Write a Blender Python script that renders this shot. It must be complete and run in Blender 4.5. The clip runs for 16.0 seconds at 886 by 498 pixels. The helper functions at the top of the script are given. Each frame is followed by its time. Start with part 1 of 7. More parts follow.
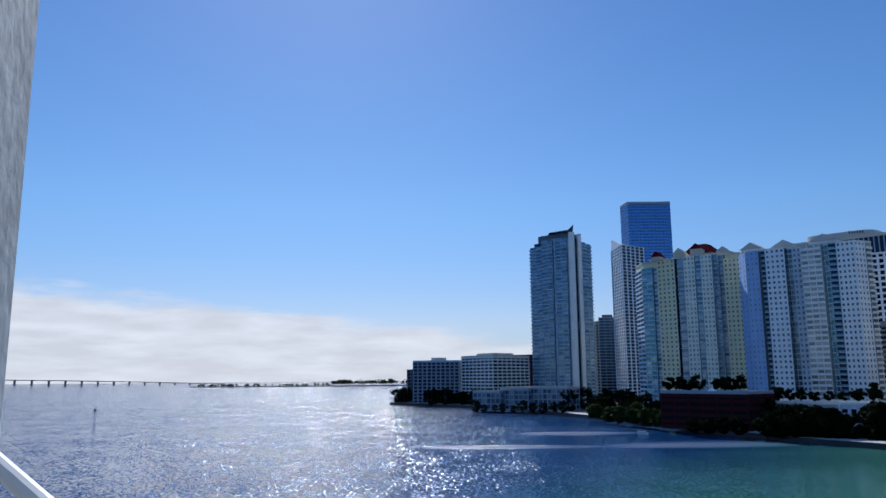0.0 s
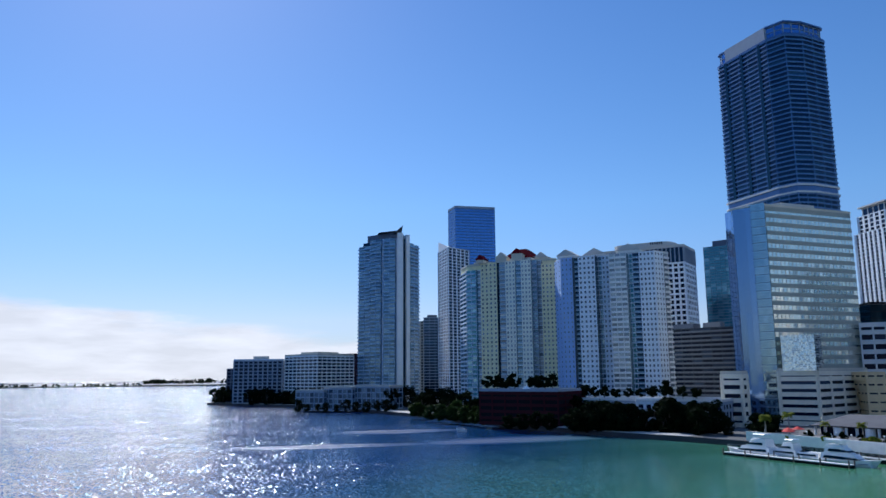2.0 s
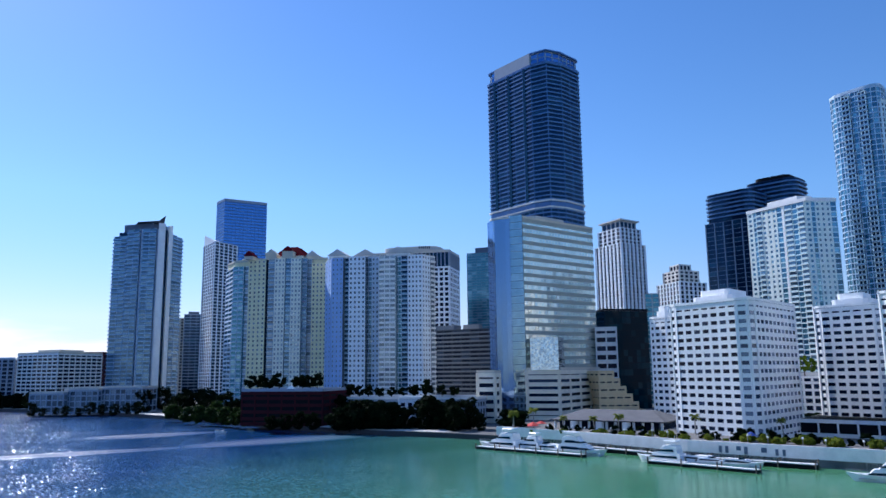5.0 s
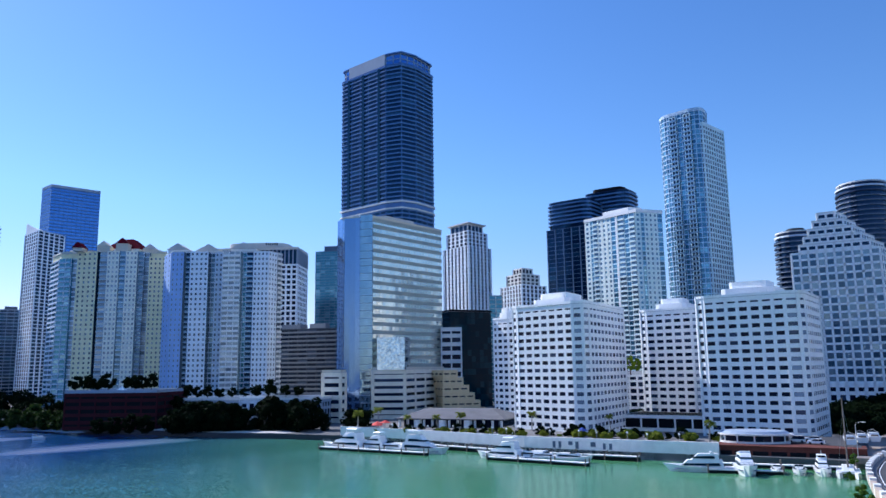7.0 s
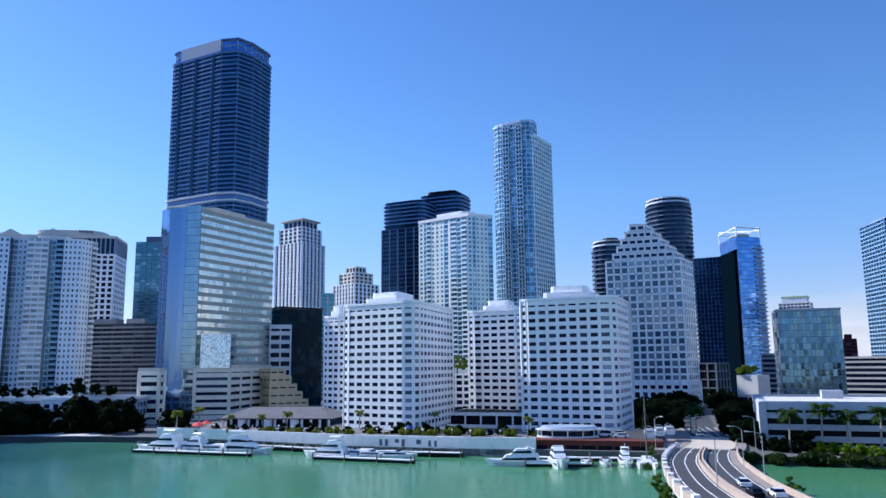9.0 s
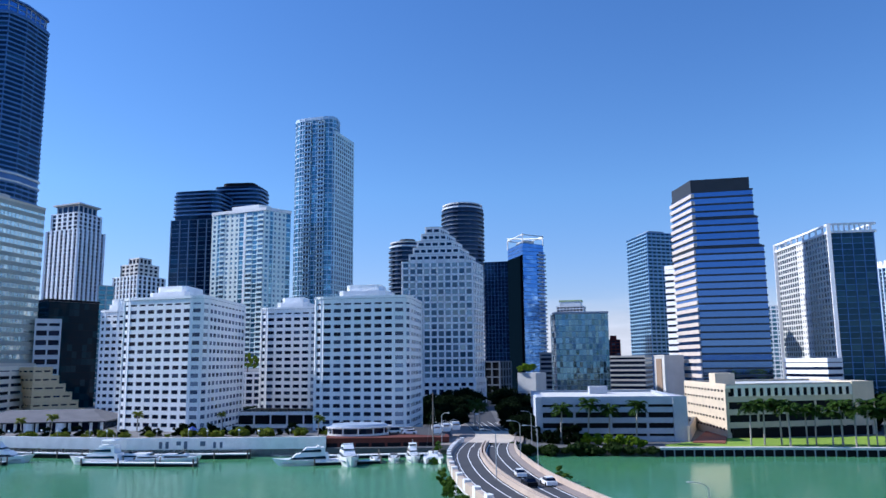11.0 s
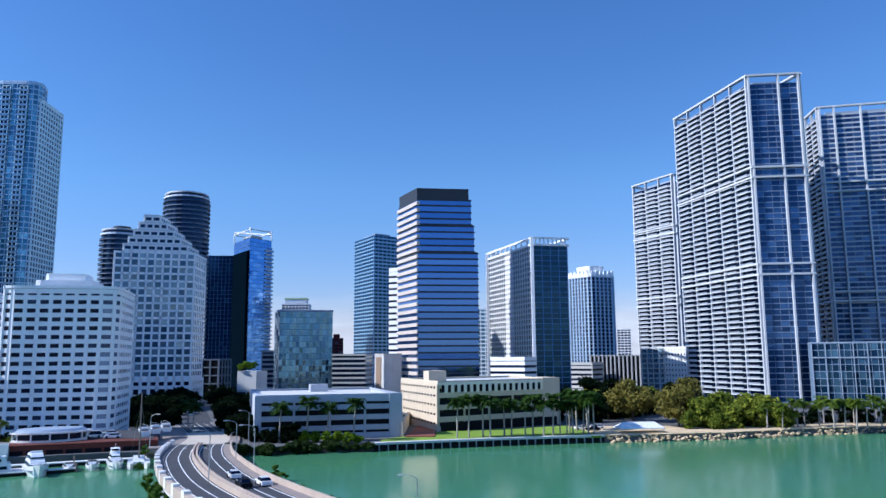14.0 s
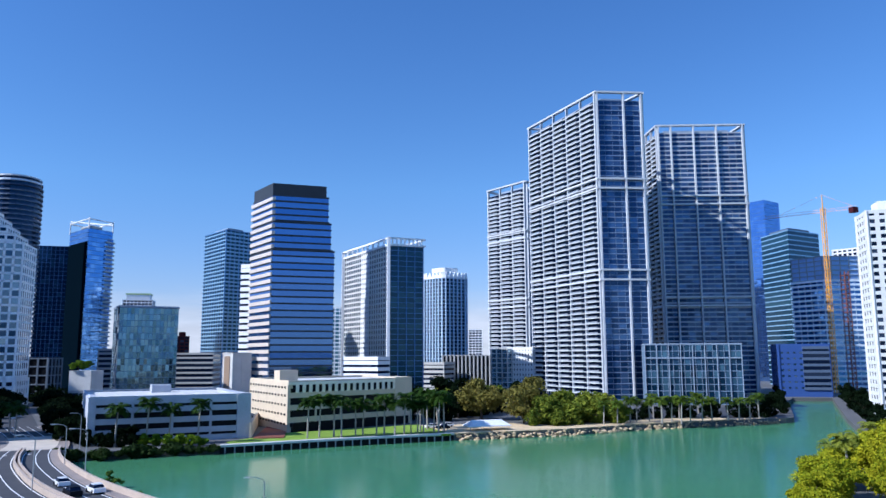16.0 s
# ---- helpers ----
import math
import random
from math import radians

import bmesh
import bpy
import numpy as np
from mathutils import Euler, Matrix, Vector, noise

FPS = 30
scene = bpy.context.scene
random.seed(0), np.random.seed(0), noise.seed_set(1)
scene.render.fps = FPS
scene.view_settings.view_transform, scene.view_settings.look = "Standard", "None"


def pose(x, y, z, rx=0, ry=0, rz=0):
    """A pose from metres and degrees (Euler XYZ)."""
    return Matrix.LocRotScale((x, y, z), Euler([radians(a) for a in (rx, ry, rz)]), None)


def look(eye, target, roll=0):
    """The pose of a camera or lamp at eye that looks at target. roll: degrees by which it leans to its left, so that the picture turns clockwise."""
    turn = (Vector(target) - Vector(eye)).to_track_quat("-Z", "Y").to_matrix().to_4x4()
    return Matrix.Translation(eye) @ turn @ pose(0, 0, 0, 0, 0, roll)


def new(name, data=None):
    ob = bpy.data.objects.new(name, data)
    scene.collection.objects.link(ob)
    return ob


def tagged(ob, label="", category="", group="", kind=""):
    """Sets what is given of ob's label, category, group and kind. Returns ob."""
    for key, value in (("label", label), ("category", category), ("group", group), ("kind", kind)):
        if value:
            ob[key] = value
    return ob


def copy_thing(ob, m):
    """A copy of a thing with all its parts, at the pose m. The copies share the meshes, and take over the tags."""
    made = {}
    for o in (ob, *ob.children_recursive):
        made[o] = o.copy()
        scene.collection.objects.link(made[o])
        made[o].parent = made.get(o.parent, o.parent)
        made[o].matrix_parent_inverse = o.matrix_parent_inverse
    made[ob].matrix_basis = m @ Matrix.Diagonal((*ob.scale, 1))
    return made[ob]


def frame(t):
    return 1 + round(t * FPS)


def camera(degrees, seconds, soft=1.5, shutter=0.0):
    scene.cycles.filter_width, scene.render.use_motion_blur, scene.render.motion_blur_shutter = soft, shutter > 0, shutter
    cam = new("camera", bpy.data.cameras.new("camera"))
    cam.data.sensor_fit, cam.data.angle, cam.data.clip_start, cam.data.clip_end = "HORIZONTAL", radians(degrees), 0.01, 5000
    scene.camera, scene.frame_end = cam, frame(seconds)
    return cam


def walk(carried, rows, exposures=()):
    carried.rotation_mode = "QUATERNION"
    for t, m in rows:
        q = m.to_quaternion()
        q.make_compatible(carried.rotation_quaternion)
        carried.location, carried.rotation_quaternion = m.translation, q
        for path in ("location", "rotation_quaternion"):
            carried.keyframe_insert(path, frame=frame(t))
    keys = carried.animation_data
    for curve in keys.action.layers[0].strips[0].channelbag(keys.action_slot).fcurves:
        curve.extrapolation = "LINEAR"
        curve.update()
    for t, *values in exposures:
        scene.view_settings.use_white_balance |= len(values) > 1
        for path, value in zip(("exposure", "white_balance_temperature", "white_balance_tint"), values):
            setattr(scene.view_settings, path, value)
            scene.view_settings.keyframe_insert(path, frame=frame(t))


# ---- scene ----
EYE = 26.0  # the balcony's eye height over the bay
cam = camera(61.29, 16.0)
ROWS = [
    (0.0, 0.07, 9.69, 0.38),
    (0.5, -2.96, 9.59, 0.34),
    (1.0, -6.36, 9.56, 0.40),
    (1.5, -9.85, 9.53, 0.47),
    (2.0, -13.13, 9.51, 0.51),
    (2.5, -16.11, 9.48, 0.54),
    (3.0, -18.81, 9.45, 0.60),
    (3.5, -21.51, 9.40, 0.56),
    (4.0, -24.39, 9.37, 0.57),
    (4.5, -27.54, 9.33, 0.61),
    (7.0, -42.29, 9.12, 0.78),
    (7.5, -44.94, 9.05, 0.75),
    (8.0, -47.80, 9.00, 0.73),
    (8.5, -51.15, 8.93, 0.70),
    (9.0, -55.12, 8.86, 0.58),
    (11.5, -74.24, 8.51, 0.53),
    (12.0, -77.71, 8.46, 0.45),
    (12.5, -81.25, 8.40, 0.44),
    (13.0, -84.80, 8.35, 0.45),
    (13.5, -88.21, 8.31, 0.42),
    (14.0, -91.46, 8.26, 0.38),
    (14.5, -94.42, 8.24, 0.36),
    (15.0, -97.25, 8.20, 0.30),
    (15.5, -99.92, 8.18, 0.27),
    (16.0, -102.53, 8.17, 0.20),
]
walk(cam, [(t, pose(0, 0, EYE, 90 + pitch, roll, yaw)) for t, yaw, pitch, roll in ROWS],
     exposures=[(0.0, -0.22, 5640, 9), (2.0, 0.0, 5620, 10), (4.0, 0.26, 5580, 12), (8.0, 0.60, 5580, 15), (11.5, 0.45, 5480, 14), (16.0, 0.42, 5300, 13)])

# ---- sky and sun ----
SUN_BEARING, SUN_HEIGHT = -9.0, 38.0  # degrees, bearing clockwise from +y
world = bpy.data.worlds.new("sky")
scene.world = world
world.use_nodes = True
wn, wl = world.node_tree.nodes, world.node_tree.links
wn.clear()
sky = wn.new("ShaderNodeTexSky")
sky.sky_type = "NISHITA"
sky.sun_disc = False
sky.sun_elevation = radians(SUN_HEIGHT)
sky.sun_rotation = radians(SUN_BEARING)
sky.altitude, sky.air_density, sky.dust_density, sky.ozone_density = 10, 1.0, 0.13, 2.0
hue = wn.new("ShaderNodeHueSaturation")
hue.inputs["Saturation"].default_value = 1.20
bg = wn.new("ShaderNodeBackground")
bg.inputs["Strength"].default_value = 0.10
wo = wn.new("ShaderNodeOutputWorld")
wl.new(sky.outputs[0], hue.inputs["Color"])
# marine haze cools the sky towards the horizon
co, sep, tint, twice, cool = wn.new("ShaderNodeTexCoord"), wn.new("ShaderNodeSeparateXYZ"), wn.new("ShaderNodeValToRGB"), wn.new("ShaderNodeVectorMath"), wn.new("ShaderNodeVectorMath")
twice.operation, cool.operation = "SCALE", "MULTIPLY"
twice.inputs["Scale"].default_value = 2.0
stops = tint.color_ramp.elements
stops[0].position, stops[0].color = 0.0, (0.235, 0.295, 0.465, 1)
stops[1].position, stops[1].color = 0.22, (0.47, 0.482, 0.515, 1)
mid = stops.new(0.07)
mid.color = (0.39, 0.365, 0.44, 1)
high = stops.new(0.5)
high.color = (0.484, 0.484, 0.54, 1)
zenith = stops.new(0.9)
zenith.color = (0.86, 0.86, 0.94, 1)
wl.new(co.outputs["Generated"], sep.inputs[0])
wl.new(sep.outputs["Z"], tint.inputs[0])
wl.new(tint.outputs[0], twice.inputs[0])
wl.new(hue.outputs[0], cool.inputs[0])
wl.new(twice.outputs[0], cool.inputs[1])
wl.new(cool.outputs[0], bg.inputs[0])
wl.new(bg.outputs[0], wo.inputs[0])
sun = new("sun", bpy.data.lights.new("sun", "SUN"))
sun.data.energy, sun.data.angle, sun.data.color = 4.5, radians(0.5), (1.0, 0.93, 0.82)
b, e = radians(SUN_BEARING), radians(SUN_HEIGHT)
sun.matrix_world = look((math.sin(b) * math.cos(e) * 100, math.cos(b) * math.cos(e) * 100, math.sin(e) * 100), (0, 0, 0))

# ---- materials ----
def paint(name, color, rough=0.7, metal=0.0, vary=0.12, scale=0.25, fine=3.0, bump=0.0, spec=0.5, per_object=0.0):
    """A surface with stains at a large scale and grain at a fine one, in metres."""
    m = bpy.data.materials.new(name)
    m.use_nodes = True
    n, l = m.node_tree.nodes, m.node_tree.links
    p = n["Principled BSDF"]
    p.inputs["Roughness"].default_value, p.inputs["Metallic"].default_value = rough, metal
    p.inputs["Specular IOR Level"].default_value = spec
    co = n.new("ShaderNodeTexCoord")
    big, small = n.new("ShaderNodeTexNoise"), n.new("ShaderNodeTexNoise")
    big.inputs["Scale"].default_value, small.inputs["Scale"].default_value = scale, fine
    big.inputs["Detail"].default_value, small.inputs["Detail"].default_value = 5, 3
    l.new(co.outputs["Object"], big.inputs["Vector"])
    l.new(co.outputs["Object"], small.inputs["Vector"])
    mix = n.new("ShaderNodeMath")
    mix.operation = "ADD"
    l.new(big.outputs[0], mix.inputs[0])
    l.new(small.outputs[0], mix.inputs[1])
    last = mix.outputs[0]
    if per_object:
        info = n.new("ShaderNodeObjectInfo")
        mad = n.new("ShaderNodeMath")
        mad.operation = "MULTIPLY_ADD"
        mad.inputs[1].default_value = per_object
        l.new(info.outputs["Random"], mad.inputs[0])
        l.new(last, mad.inputs[2])
        last = mad.outputs[0]
    ramp = n.new("ShaderNodeMapRange")
    ramp.inputs["From Min"].default_value, ramp.inputs["From Max"].default_value = 0.6, 1.4
    ramp.inputs["To Min"].default_value, ramp.inputs["To Max"].default_value = 1 - vary, 1 + vary
    l.new(last, ramp.inputs["Value"])
    mul = n.new("ShaderNodeVectorMath")
    mul.operation = "SCALE"
    mul.inputs[0].default_value = color[:3]
    l.new(ramp.outputs[0], mul.inputs["Scale"])
    l.new(mul.outputs[0], p.inputs["Base Color"])
    if bump:
        b = n.new("ShaderNodeBump")
        b.inputs["Strength"].default_value, b.inputs["Distance"].default_value = 0.6, bump
        l.new(small.outputs[0], b.inputs["Height"])
        l.new(b.outputs[0], p.inputs["Normal"])
    return m


def glazing(name, dark, light, metal=0.0, rough=0.06, islands=True, share=0.25, spec=0.8, tilt=0.02):
    """Window glass: mostly dark panes, a share of them paler with blinds behind, each pane a little different."""
    m = bpy.data.materials.new(name)
    m.use_nodes = True
    n, l = m.node_tree.nodes, m.node_tree.links
    p = n["Principled BSDF"]
    p.inputs["Roughness"].default_value, p.inputs["Metallic"].default_value = rough, metal
    p.inputs["Specular IOR Level"].default_value = spec
    ra = n.new("ShaderNodeValToRGB")
    ra.color_ramp.elements[0].position, ra.color_ramp.elements[0].color = 1 - share * 1.6, (*dark, 1)
    ra.color_ramp.elements[1].position, ra.color_ramp.elements[1].color = 1.0, (*light, 1)
    if islands:
        l.new(n.new("ShaderNodeNewGeometry").outputs["Random Per Island"], ra.inputs[0])
    else:
        l.new(n.new("ShaderNodeObjectInfo").outputs["Random"], ra.inputs[0])
    l.new(ra.outputs[0], p.inputs["Base Color"])
    co, w, b = n.new("ShaderNodeTexCoord"), n.new("ShaderNodeTexNoise"), n.new("ShaderNodeBump")
    w.inputs["Scale"].default_value = 0.35
    b.inputs["Strength"].default_value, b.inputs["Distance"].default_value = 0.15, 0.05
    l.new(co.outputs["Object"], w.inputs["Vector"])
    l.new(w.outputs[0], b.inputs["Height"])
    if islands:
        geo, die, mid, sized, lean, unit = (n.new("ShaderNodeNewGeometry"), n.new("ShaderNodeTexWhiteNoise"), n.new("ShaderNodeVectorMath"),
                                            n.new("ShaderNodeVectorMath"), n.new("ShaderNodeVectorMath"), n.new("ShaderNodeVectorMath"))
        die.noise_dimensions = "1D"
        mid.operation, sized.operation, lean.operation, unit.operation = "SUBTRACT", "SCALE", "ADD", "NORMALIZE"
        mid.inputs[1].default_value = (0.5, 0.5, 0.5)
        sized.inputs["Scale"].default_value = tilt
        l.new(geo.outputs["Random Per Island"], die.inputs["W"])
        l.new(die.outputs["Color"], mid.inputs[0])
        l.new(mid.outputs[0], sized.inputs[0])
        l.new(geo.outputs["Normal"], lean.inputs[0])
        l.new(sized.outputs[0], lean.inputs[1])
        l.new(lean.outputs[0], unit.inputs[0])
        l.new(unit.outputs[0], b.inputs["Normal"])
    l.new(b.outputs[0], p.inputs["Normal"])
    return m


WHITE = paint("white_paint", (0.90, 0.90, 0.88), 0.6)
OFFWHITE = paint("off_white_stucco", (0.72, 0.71, 0.68), 0.75)
CREAM = paint("cream_stucco", (0.68, 0.62, 0.50), 0.8)
YELLOW = paint("pale_yellow_stucco", (0.92, 0.83, 0.52), 0.8)
IVORY = paint("ivory_spandrel", (0.86, 0.79, 0.64), 0.5)
TAN = paint("tan_stone", (0.62, 0.52, 0.38), 0.85, spec=0.3)
GREY = paint("grey_concrete", (0.34, 0.35, 0.36), 0.85, bump=0.01)
PALE = paint("pale_concrete", (0.55, 0.54, 0.51), 0.85, bump=0.01)
DARKGREY = paint("dark_grey_metal", (0.035, 0.042, 0.052), 0.55, spec=0.3)
BLACK = paint("black_metal", (0.006, 0.007, 0.010), 0.6, spec=0.12)
BLUEGREY = paint("blue_grey_panel", (0.30, 0.36, 0.44), 0.5)
F_BLUE = paint("pale_blue_stucco", (0.66, 0.72, 0.80), 0.7)
SLATE = paint("slate_blue_panel", (0.09, 0.125, 0.19), 0.4)
BROWN = paint("wine_brown_stucco", (0.060, 0.014, 0.018), 0.9, spec=0.1)
REDROOF = paint("red_tile_roof", (0.13, 0.008, 0.016), 0.9, spec=0.01)
BRICK = paint("brick_red_stucco", (0.22, 0.075, 0.05), 0.9, spec=0.2)
DARKBRICK = paint("weathered_dark_brick", (0.13, 0.045, 0.035), 0.95, vary=0.25, spec=0.15)
STONE = paint("granite_facing", (0.62, 0.54, 0.46), 0.5)
ASPHALT = paint("asphalt", (0.042, 0.043, 0.048), 0.9, vary=0.25, bump=0.01)
MARK = paint("road_marking", (0.75, 0.75, 0.72), 0.7)
PAVING = paint("pale_paving", (0.50, 0.47, 0.43), 0.9, vary=0.2)
SOIL = paint("city_ground", (0.10, 0.10, 0.10), 0.95, vary=0.3, scale=0.05)
QUAYTOP = paint("dark_quay_paving", (0.15, 0.145, 0.14), 0.9, vary=0.35)
ROADTAN = paint("tan_bridge_concrete", (0.44, 0.35, 0.275), 0.85, vary=0.2)
ROADWALK = paint("tan_sidewalk", (0.24, 0.20, 0.175), 0.9, vary=0.2)
LAWN = paint("lawn_grass", (0.19, 0.29, 0.02), 0.95, vary=0.35, scale=0.1, fine=2.0, bump=0.05)
ROCK = paint("limestone_rocks", (0.54, 0.40, 0.23), 0.95, vary=0.3, fine=1.5, bump=0.1)
GARAGE = paint("grey_white_garage_paint", (0.44, 0.46, 0.50), 0.8, vary=0.15)
QUAYWHITE = paint("warm_white_quay_paint", (0.90, 0.83, 0.80), 0.8, vary=0.16, scale=0.4, fine=5)
SAND = paint("sandy_bank", (0.62, 0.46, 0.26), 0.95, vary=0.35, scale=0.15, bump=0.05)
TIMBER = paint("weathered_timber", (0.14, 0.11, 0.09), 0.9, vary=0.3)
GELCOAT = paint("white_gelcoat", (0.80, 0.80, 0.79), 0.25, vary=0.05)
RED = paint("red_canvas", (0.55, 0.04, 0.03), 0.8)
STEEL = paint("galvanised_steel", (0.45, 0.46, 0.47), 0.45, metal=0.6)
ORANGE = paint("orange_crane_paint", (0.88, 0.42, 0.05), 0.5)
BARK = paint("bark", (0.13, 0.10, 0.08), 0.95, vary=0.3, scale=1, fine=6)
PALMBARK = paint("grey_palm_bark", (0.34, 0.31, 0.27), 0.9, vary=0.2, scale=1, fine=8)
G_DARK = glazing("dark_window_glass", (0.004, 0.009, 0.026), (0.05, 0.075, 0.13), share=0.18, spec=0.12)
G_PANE = glazing("single_window_glass", (0.040, 0.058, 0.105), (0.30, 0.35, 0.44), islands=False, share=0.42, spec=0.4)
G_PANE_BLUE = glazing("single_blue_glass", (0.055, 0.10, 0.165), (0.15, 0.24, 0.32), metal=0.5, islands=False, share=0.4)
G_BLUE = glazing("blue_mirror_glass", (0.085, 0.20, 0.46), (0.18, 0.32, 0.58), metal=0.9, rough=0.04)
G_TEAL = glazing("teal_glass", (0.065, 0.23, 0.31), (0.32, 0.53, 0.62), metal=0.55, rough=0.06)
G_SKY = glazing("silver_blue_glass", (0.28, 0.41, 0.50), (0.37, 0.50, 0.58), metal=0.8, rough=0.05)
G_NAVY = glazing("navy_glass", (0.006, 0.030, 0.072), (0.028, 0.085, 0.15), share=0.14, metal=0.5, rough=0.07, spec=0.2)
G_BLACK = glazing("black_glass", (0.002, 0.016, 0.026), (0.010, 0.040, 0.055), metal=0.0, rough=0.05, spec=0.1)
G_PALE = glazing("pale_mirror_glass", (0.74, 0.75, 0.66), (0.95, 0.93, 0.80), metal=0.75, rough=0.07, share=0.6, tilt=0.03)
G_STEEL = glazing("steel_blue_glass", (0.20, 0.31, 0.50), (0.30, 0.42, 0.62), metal=0.85, rough=0.05)
G_OFFICE = glazing("deep_blue_office_glass", (0.12, 0.225, 0.48), (0.17, 0.29, 0.56), metal=0.9, rough=0.05, tilt=0.02)
G_ICON = glazing("navy_balcony_glass", (0.014, 0.050, 0.135), (0.08, 0.16, 0.32), metal=0.5, rough=0.06, share=0.35, spec=0.4, tilt=0.04)
G_SOFT = glazing("grey_blue_glass", (0.035, 0.085, 0.14), (0.25, 0.33, 0.38), metal=0.5, rough=0.06, share=0.45, tilt=0.04)
G_MOSAIC = glazing("rippled_mirror_glass", (0.72, 0.74, 0.70), (0.95, 0.94, 0.86), metal=0.9, rough=0.04, share=0.6, tilt=0.12)
G_CURTAIN = glazing("pale_curtained_glass", (0.14, 0.18, 0.22), (0.55, 0.60, 0.62), metal=0.2, share=0.6, tilt=0.04)
G_RIBBON = glazing("steel_teal_glass", (0.055, 0.125, 0.20), (0.20, 0.32, 0.42), metal=0.5, share=0.5, tilt=0.03)
G_DTEAL = glazing("dark_teal_glass", (0.012, 0.050, 0.085), (0.030, 0.085, 0.12), metal=0.5, rough=0.06, spec=0.3)
G_AQUA = glazing("aqua_blue_glass", (0.045, 0.17, 0.27), (0.22, 0.46, 0.58), metal=0.5, rough=0.06, share=0.4, tilt=0.03)
G_BLOCK = glazing("clear_teal_glass", (0.10, 0.21, 0.29), (0.20, 0.34, 0.43), metal=0.8, rough=0.05, share=0.5, tilt=0.06)
G_RIVER = glazing("dark_river_glass", (0.010, 0.040, 0.085), (0.09, 0.19, 0.28), metal=0.5, rough=0.06, share=0.4, spec=0.3, tilt=0.04)
G_MID = glazing("mid_blue_window_glass", (0.025, 0.055, 0.095), (0.26, 0.33, 0.40), metal=0.3, share=0.4)
DEEP = paint("deep_navy_panel", (0.016, 0.034, 0.085), 0.5, spec=0.15)
SHINGLE = paint("grey_roof_shingle", (0.13, 0.13, 0.14), 0.9, vary=0.25, spec=0.2)
ICONBAND = paint("pale_slab_edge", (0.24, 0.30, 0.40), 0.5)
ICONFRAME = paint("white_grey_frame", (0.57, 0.58, 0.59), 0.6)
ICONRAIL = paint("grey_balcony_rail", (0.27, 0.29, 0.32), 0.4)
ICONDECK = paint("pale_grey_balcony_front", (0.45, 0.46, 0.47), 0.6)
SHADEPANEL = paint("black_navy_shade", (0.002, 0.006, 0.011), 0.7, spec=0.0)
STEELBAND = paint("steel_blue_slab_edge", (0.10, 0.215, 0.42), 0.35, metal=0.1)
RAILTEAL = paint("teal_glass_rail", (0.27, 0.42, 0.56), 0.2, metal=0.3)
SLATEPALE = paint("worn_slate_balcony", (0.15, 0.18, 0.22), 0.6)
ICEWHITE = paint("blue_white_stucco", (0.84, 0.89, 0.94), 0.6)
STEELPALE = paint("pale_steel_mullion", (0.20, 0.27, 0.36), 0.5)
NIGHT = paint("dark_slate_balcony", (0.050, 0.066, 0.090), 0.7, spec=0.1)
SKYSTUCCO = paint("sky_blue_stucco", (0.52, 0.66, 0.80), 0.6)
IVORYWHITE = paint("warm_white_stucco", (0.92, 0.89, 0.74), 0.7)
SAILRAIL = paint("steel_blue_glass_rail", (0.19, 0.34, 0.54), 0.2, metal=0.3)
AQUAWHITE = paint("pale_aqua_stucco", (0.68, 0.82, 0.84), 0.6)
MINTWHITE = paint("mint_white_stucco", (0.86, 0.92, 0.84), 0.6)
NAVYSLAB = paint("navy_slab_edge", (0.012, 0.032, 0.085), 0.4)
OLIVE = paint("olive_grey_spandrel", (0.40, 0.40, 0.33), 0.5)
# tan stone with reflected sunlight put into its golden colour
TAN_SUNLIT = paint("sunlit_tan_stone", (0.80, 0.62, 0.36), 0.85, spec=0.3)
# paints a blue reflection on stucco; also plain blue site sheeting
CORNERBLUE = paint("blue_reflection_and_sheeting", (0.34, 0.50, 0.80), 0.6)
BAND_BLUE = paint("blue_glass_balustrade", (0.075, 0.155, 0.34), 0.25, metal=0.2)


# ---- building tools ----
def plan(bearing, reach):
    """A place on the plan by its bearing, clockwise from +y, and its distance from the balcony."""
    return Vector((reach * math.sin(radians(bearing)), reach * math.cos(radians(bearing))))


def mesh_of(bm, name, material):
    me = bpy.data.meshes.new(name)
    bmesh.ops.recalc_face_normals(bm, faces=bm.faces)
    bm.to_mesh(me)
    bm.free()
    me.materials.append(material)
    return me


def part(name, bm, material, parent, label=""):
    """One bmesh as one mesh object under a thing or a part."""
    ob = new(name, mesh_of(bm, name, material))
    ob.parent = parent
    return tagged(ob, label)


def piece(name, me, parent, at=(0, 0, 0), turn=0.0):
    ob = new(name, me)
    ob.parent = parent
    ob.matrix_basis = pose(*at, 0, 0, turn)
    return ob


def thing(name, label, category, at=(0, 0, 0), turn=0.0, group="", kind=""):
    ob = new(name)
    ob.empty_display_size = 0.5
    ob.matrix_basis = pose(*at, 0, 0, turn)
    return tagged(ob, label, category, group, kind)


def prism(bm, poly, z0, z1, top=None):
    """A closed prism over the plan poly; top: another outline of as many corners for its upper face."""
    lo = [bm.verts.new((p[0], p[1], z0)) for p in poly]
    hi = [bm.verts.new((p[0], p[1], z1)) for p in (top or poly)]
    k = len(poly)
    bm.faces.new(lo[::-1])
    bm.faces.new(hi)
    for i in range(k):
        bm.faces.new((lo[i], lo[(i + 1) % k], hi[(i + 1) % k], hi[i]))
    return bm


def box(bm, x0, y0, z0, x1, y1, z1):
    return prism(bm, [(x0, y0), (x1, y0), (x1, y1), (x0, y1)], z0, z1)


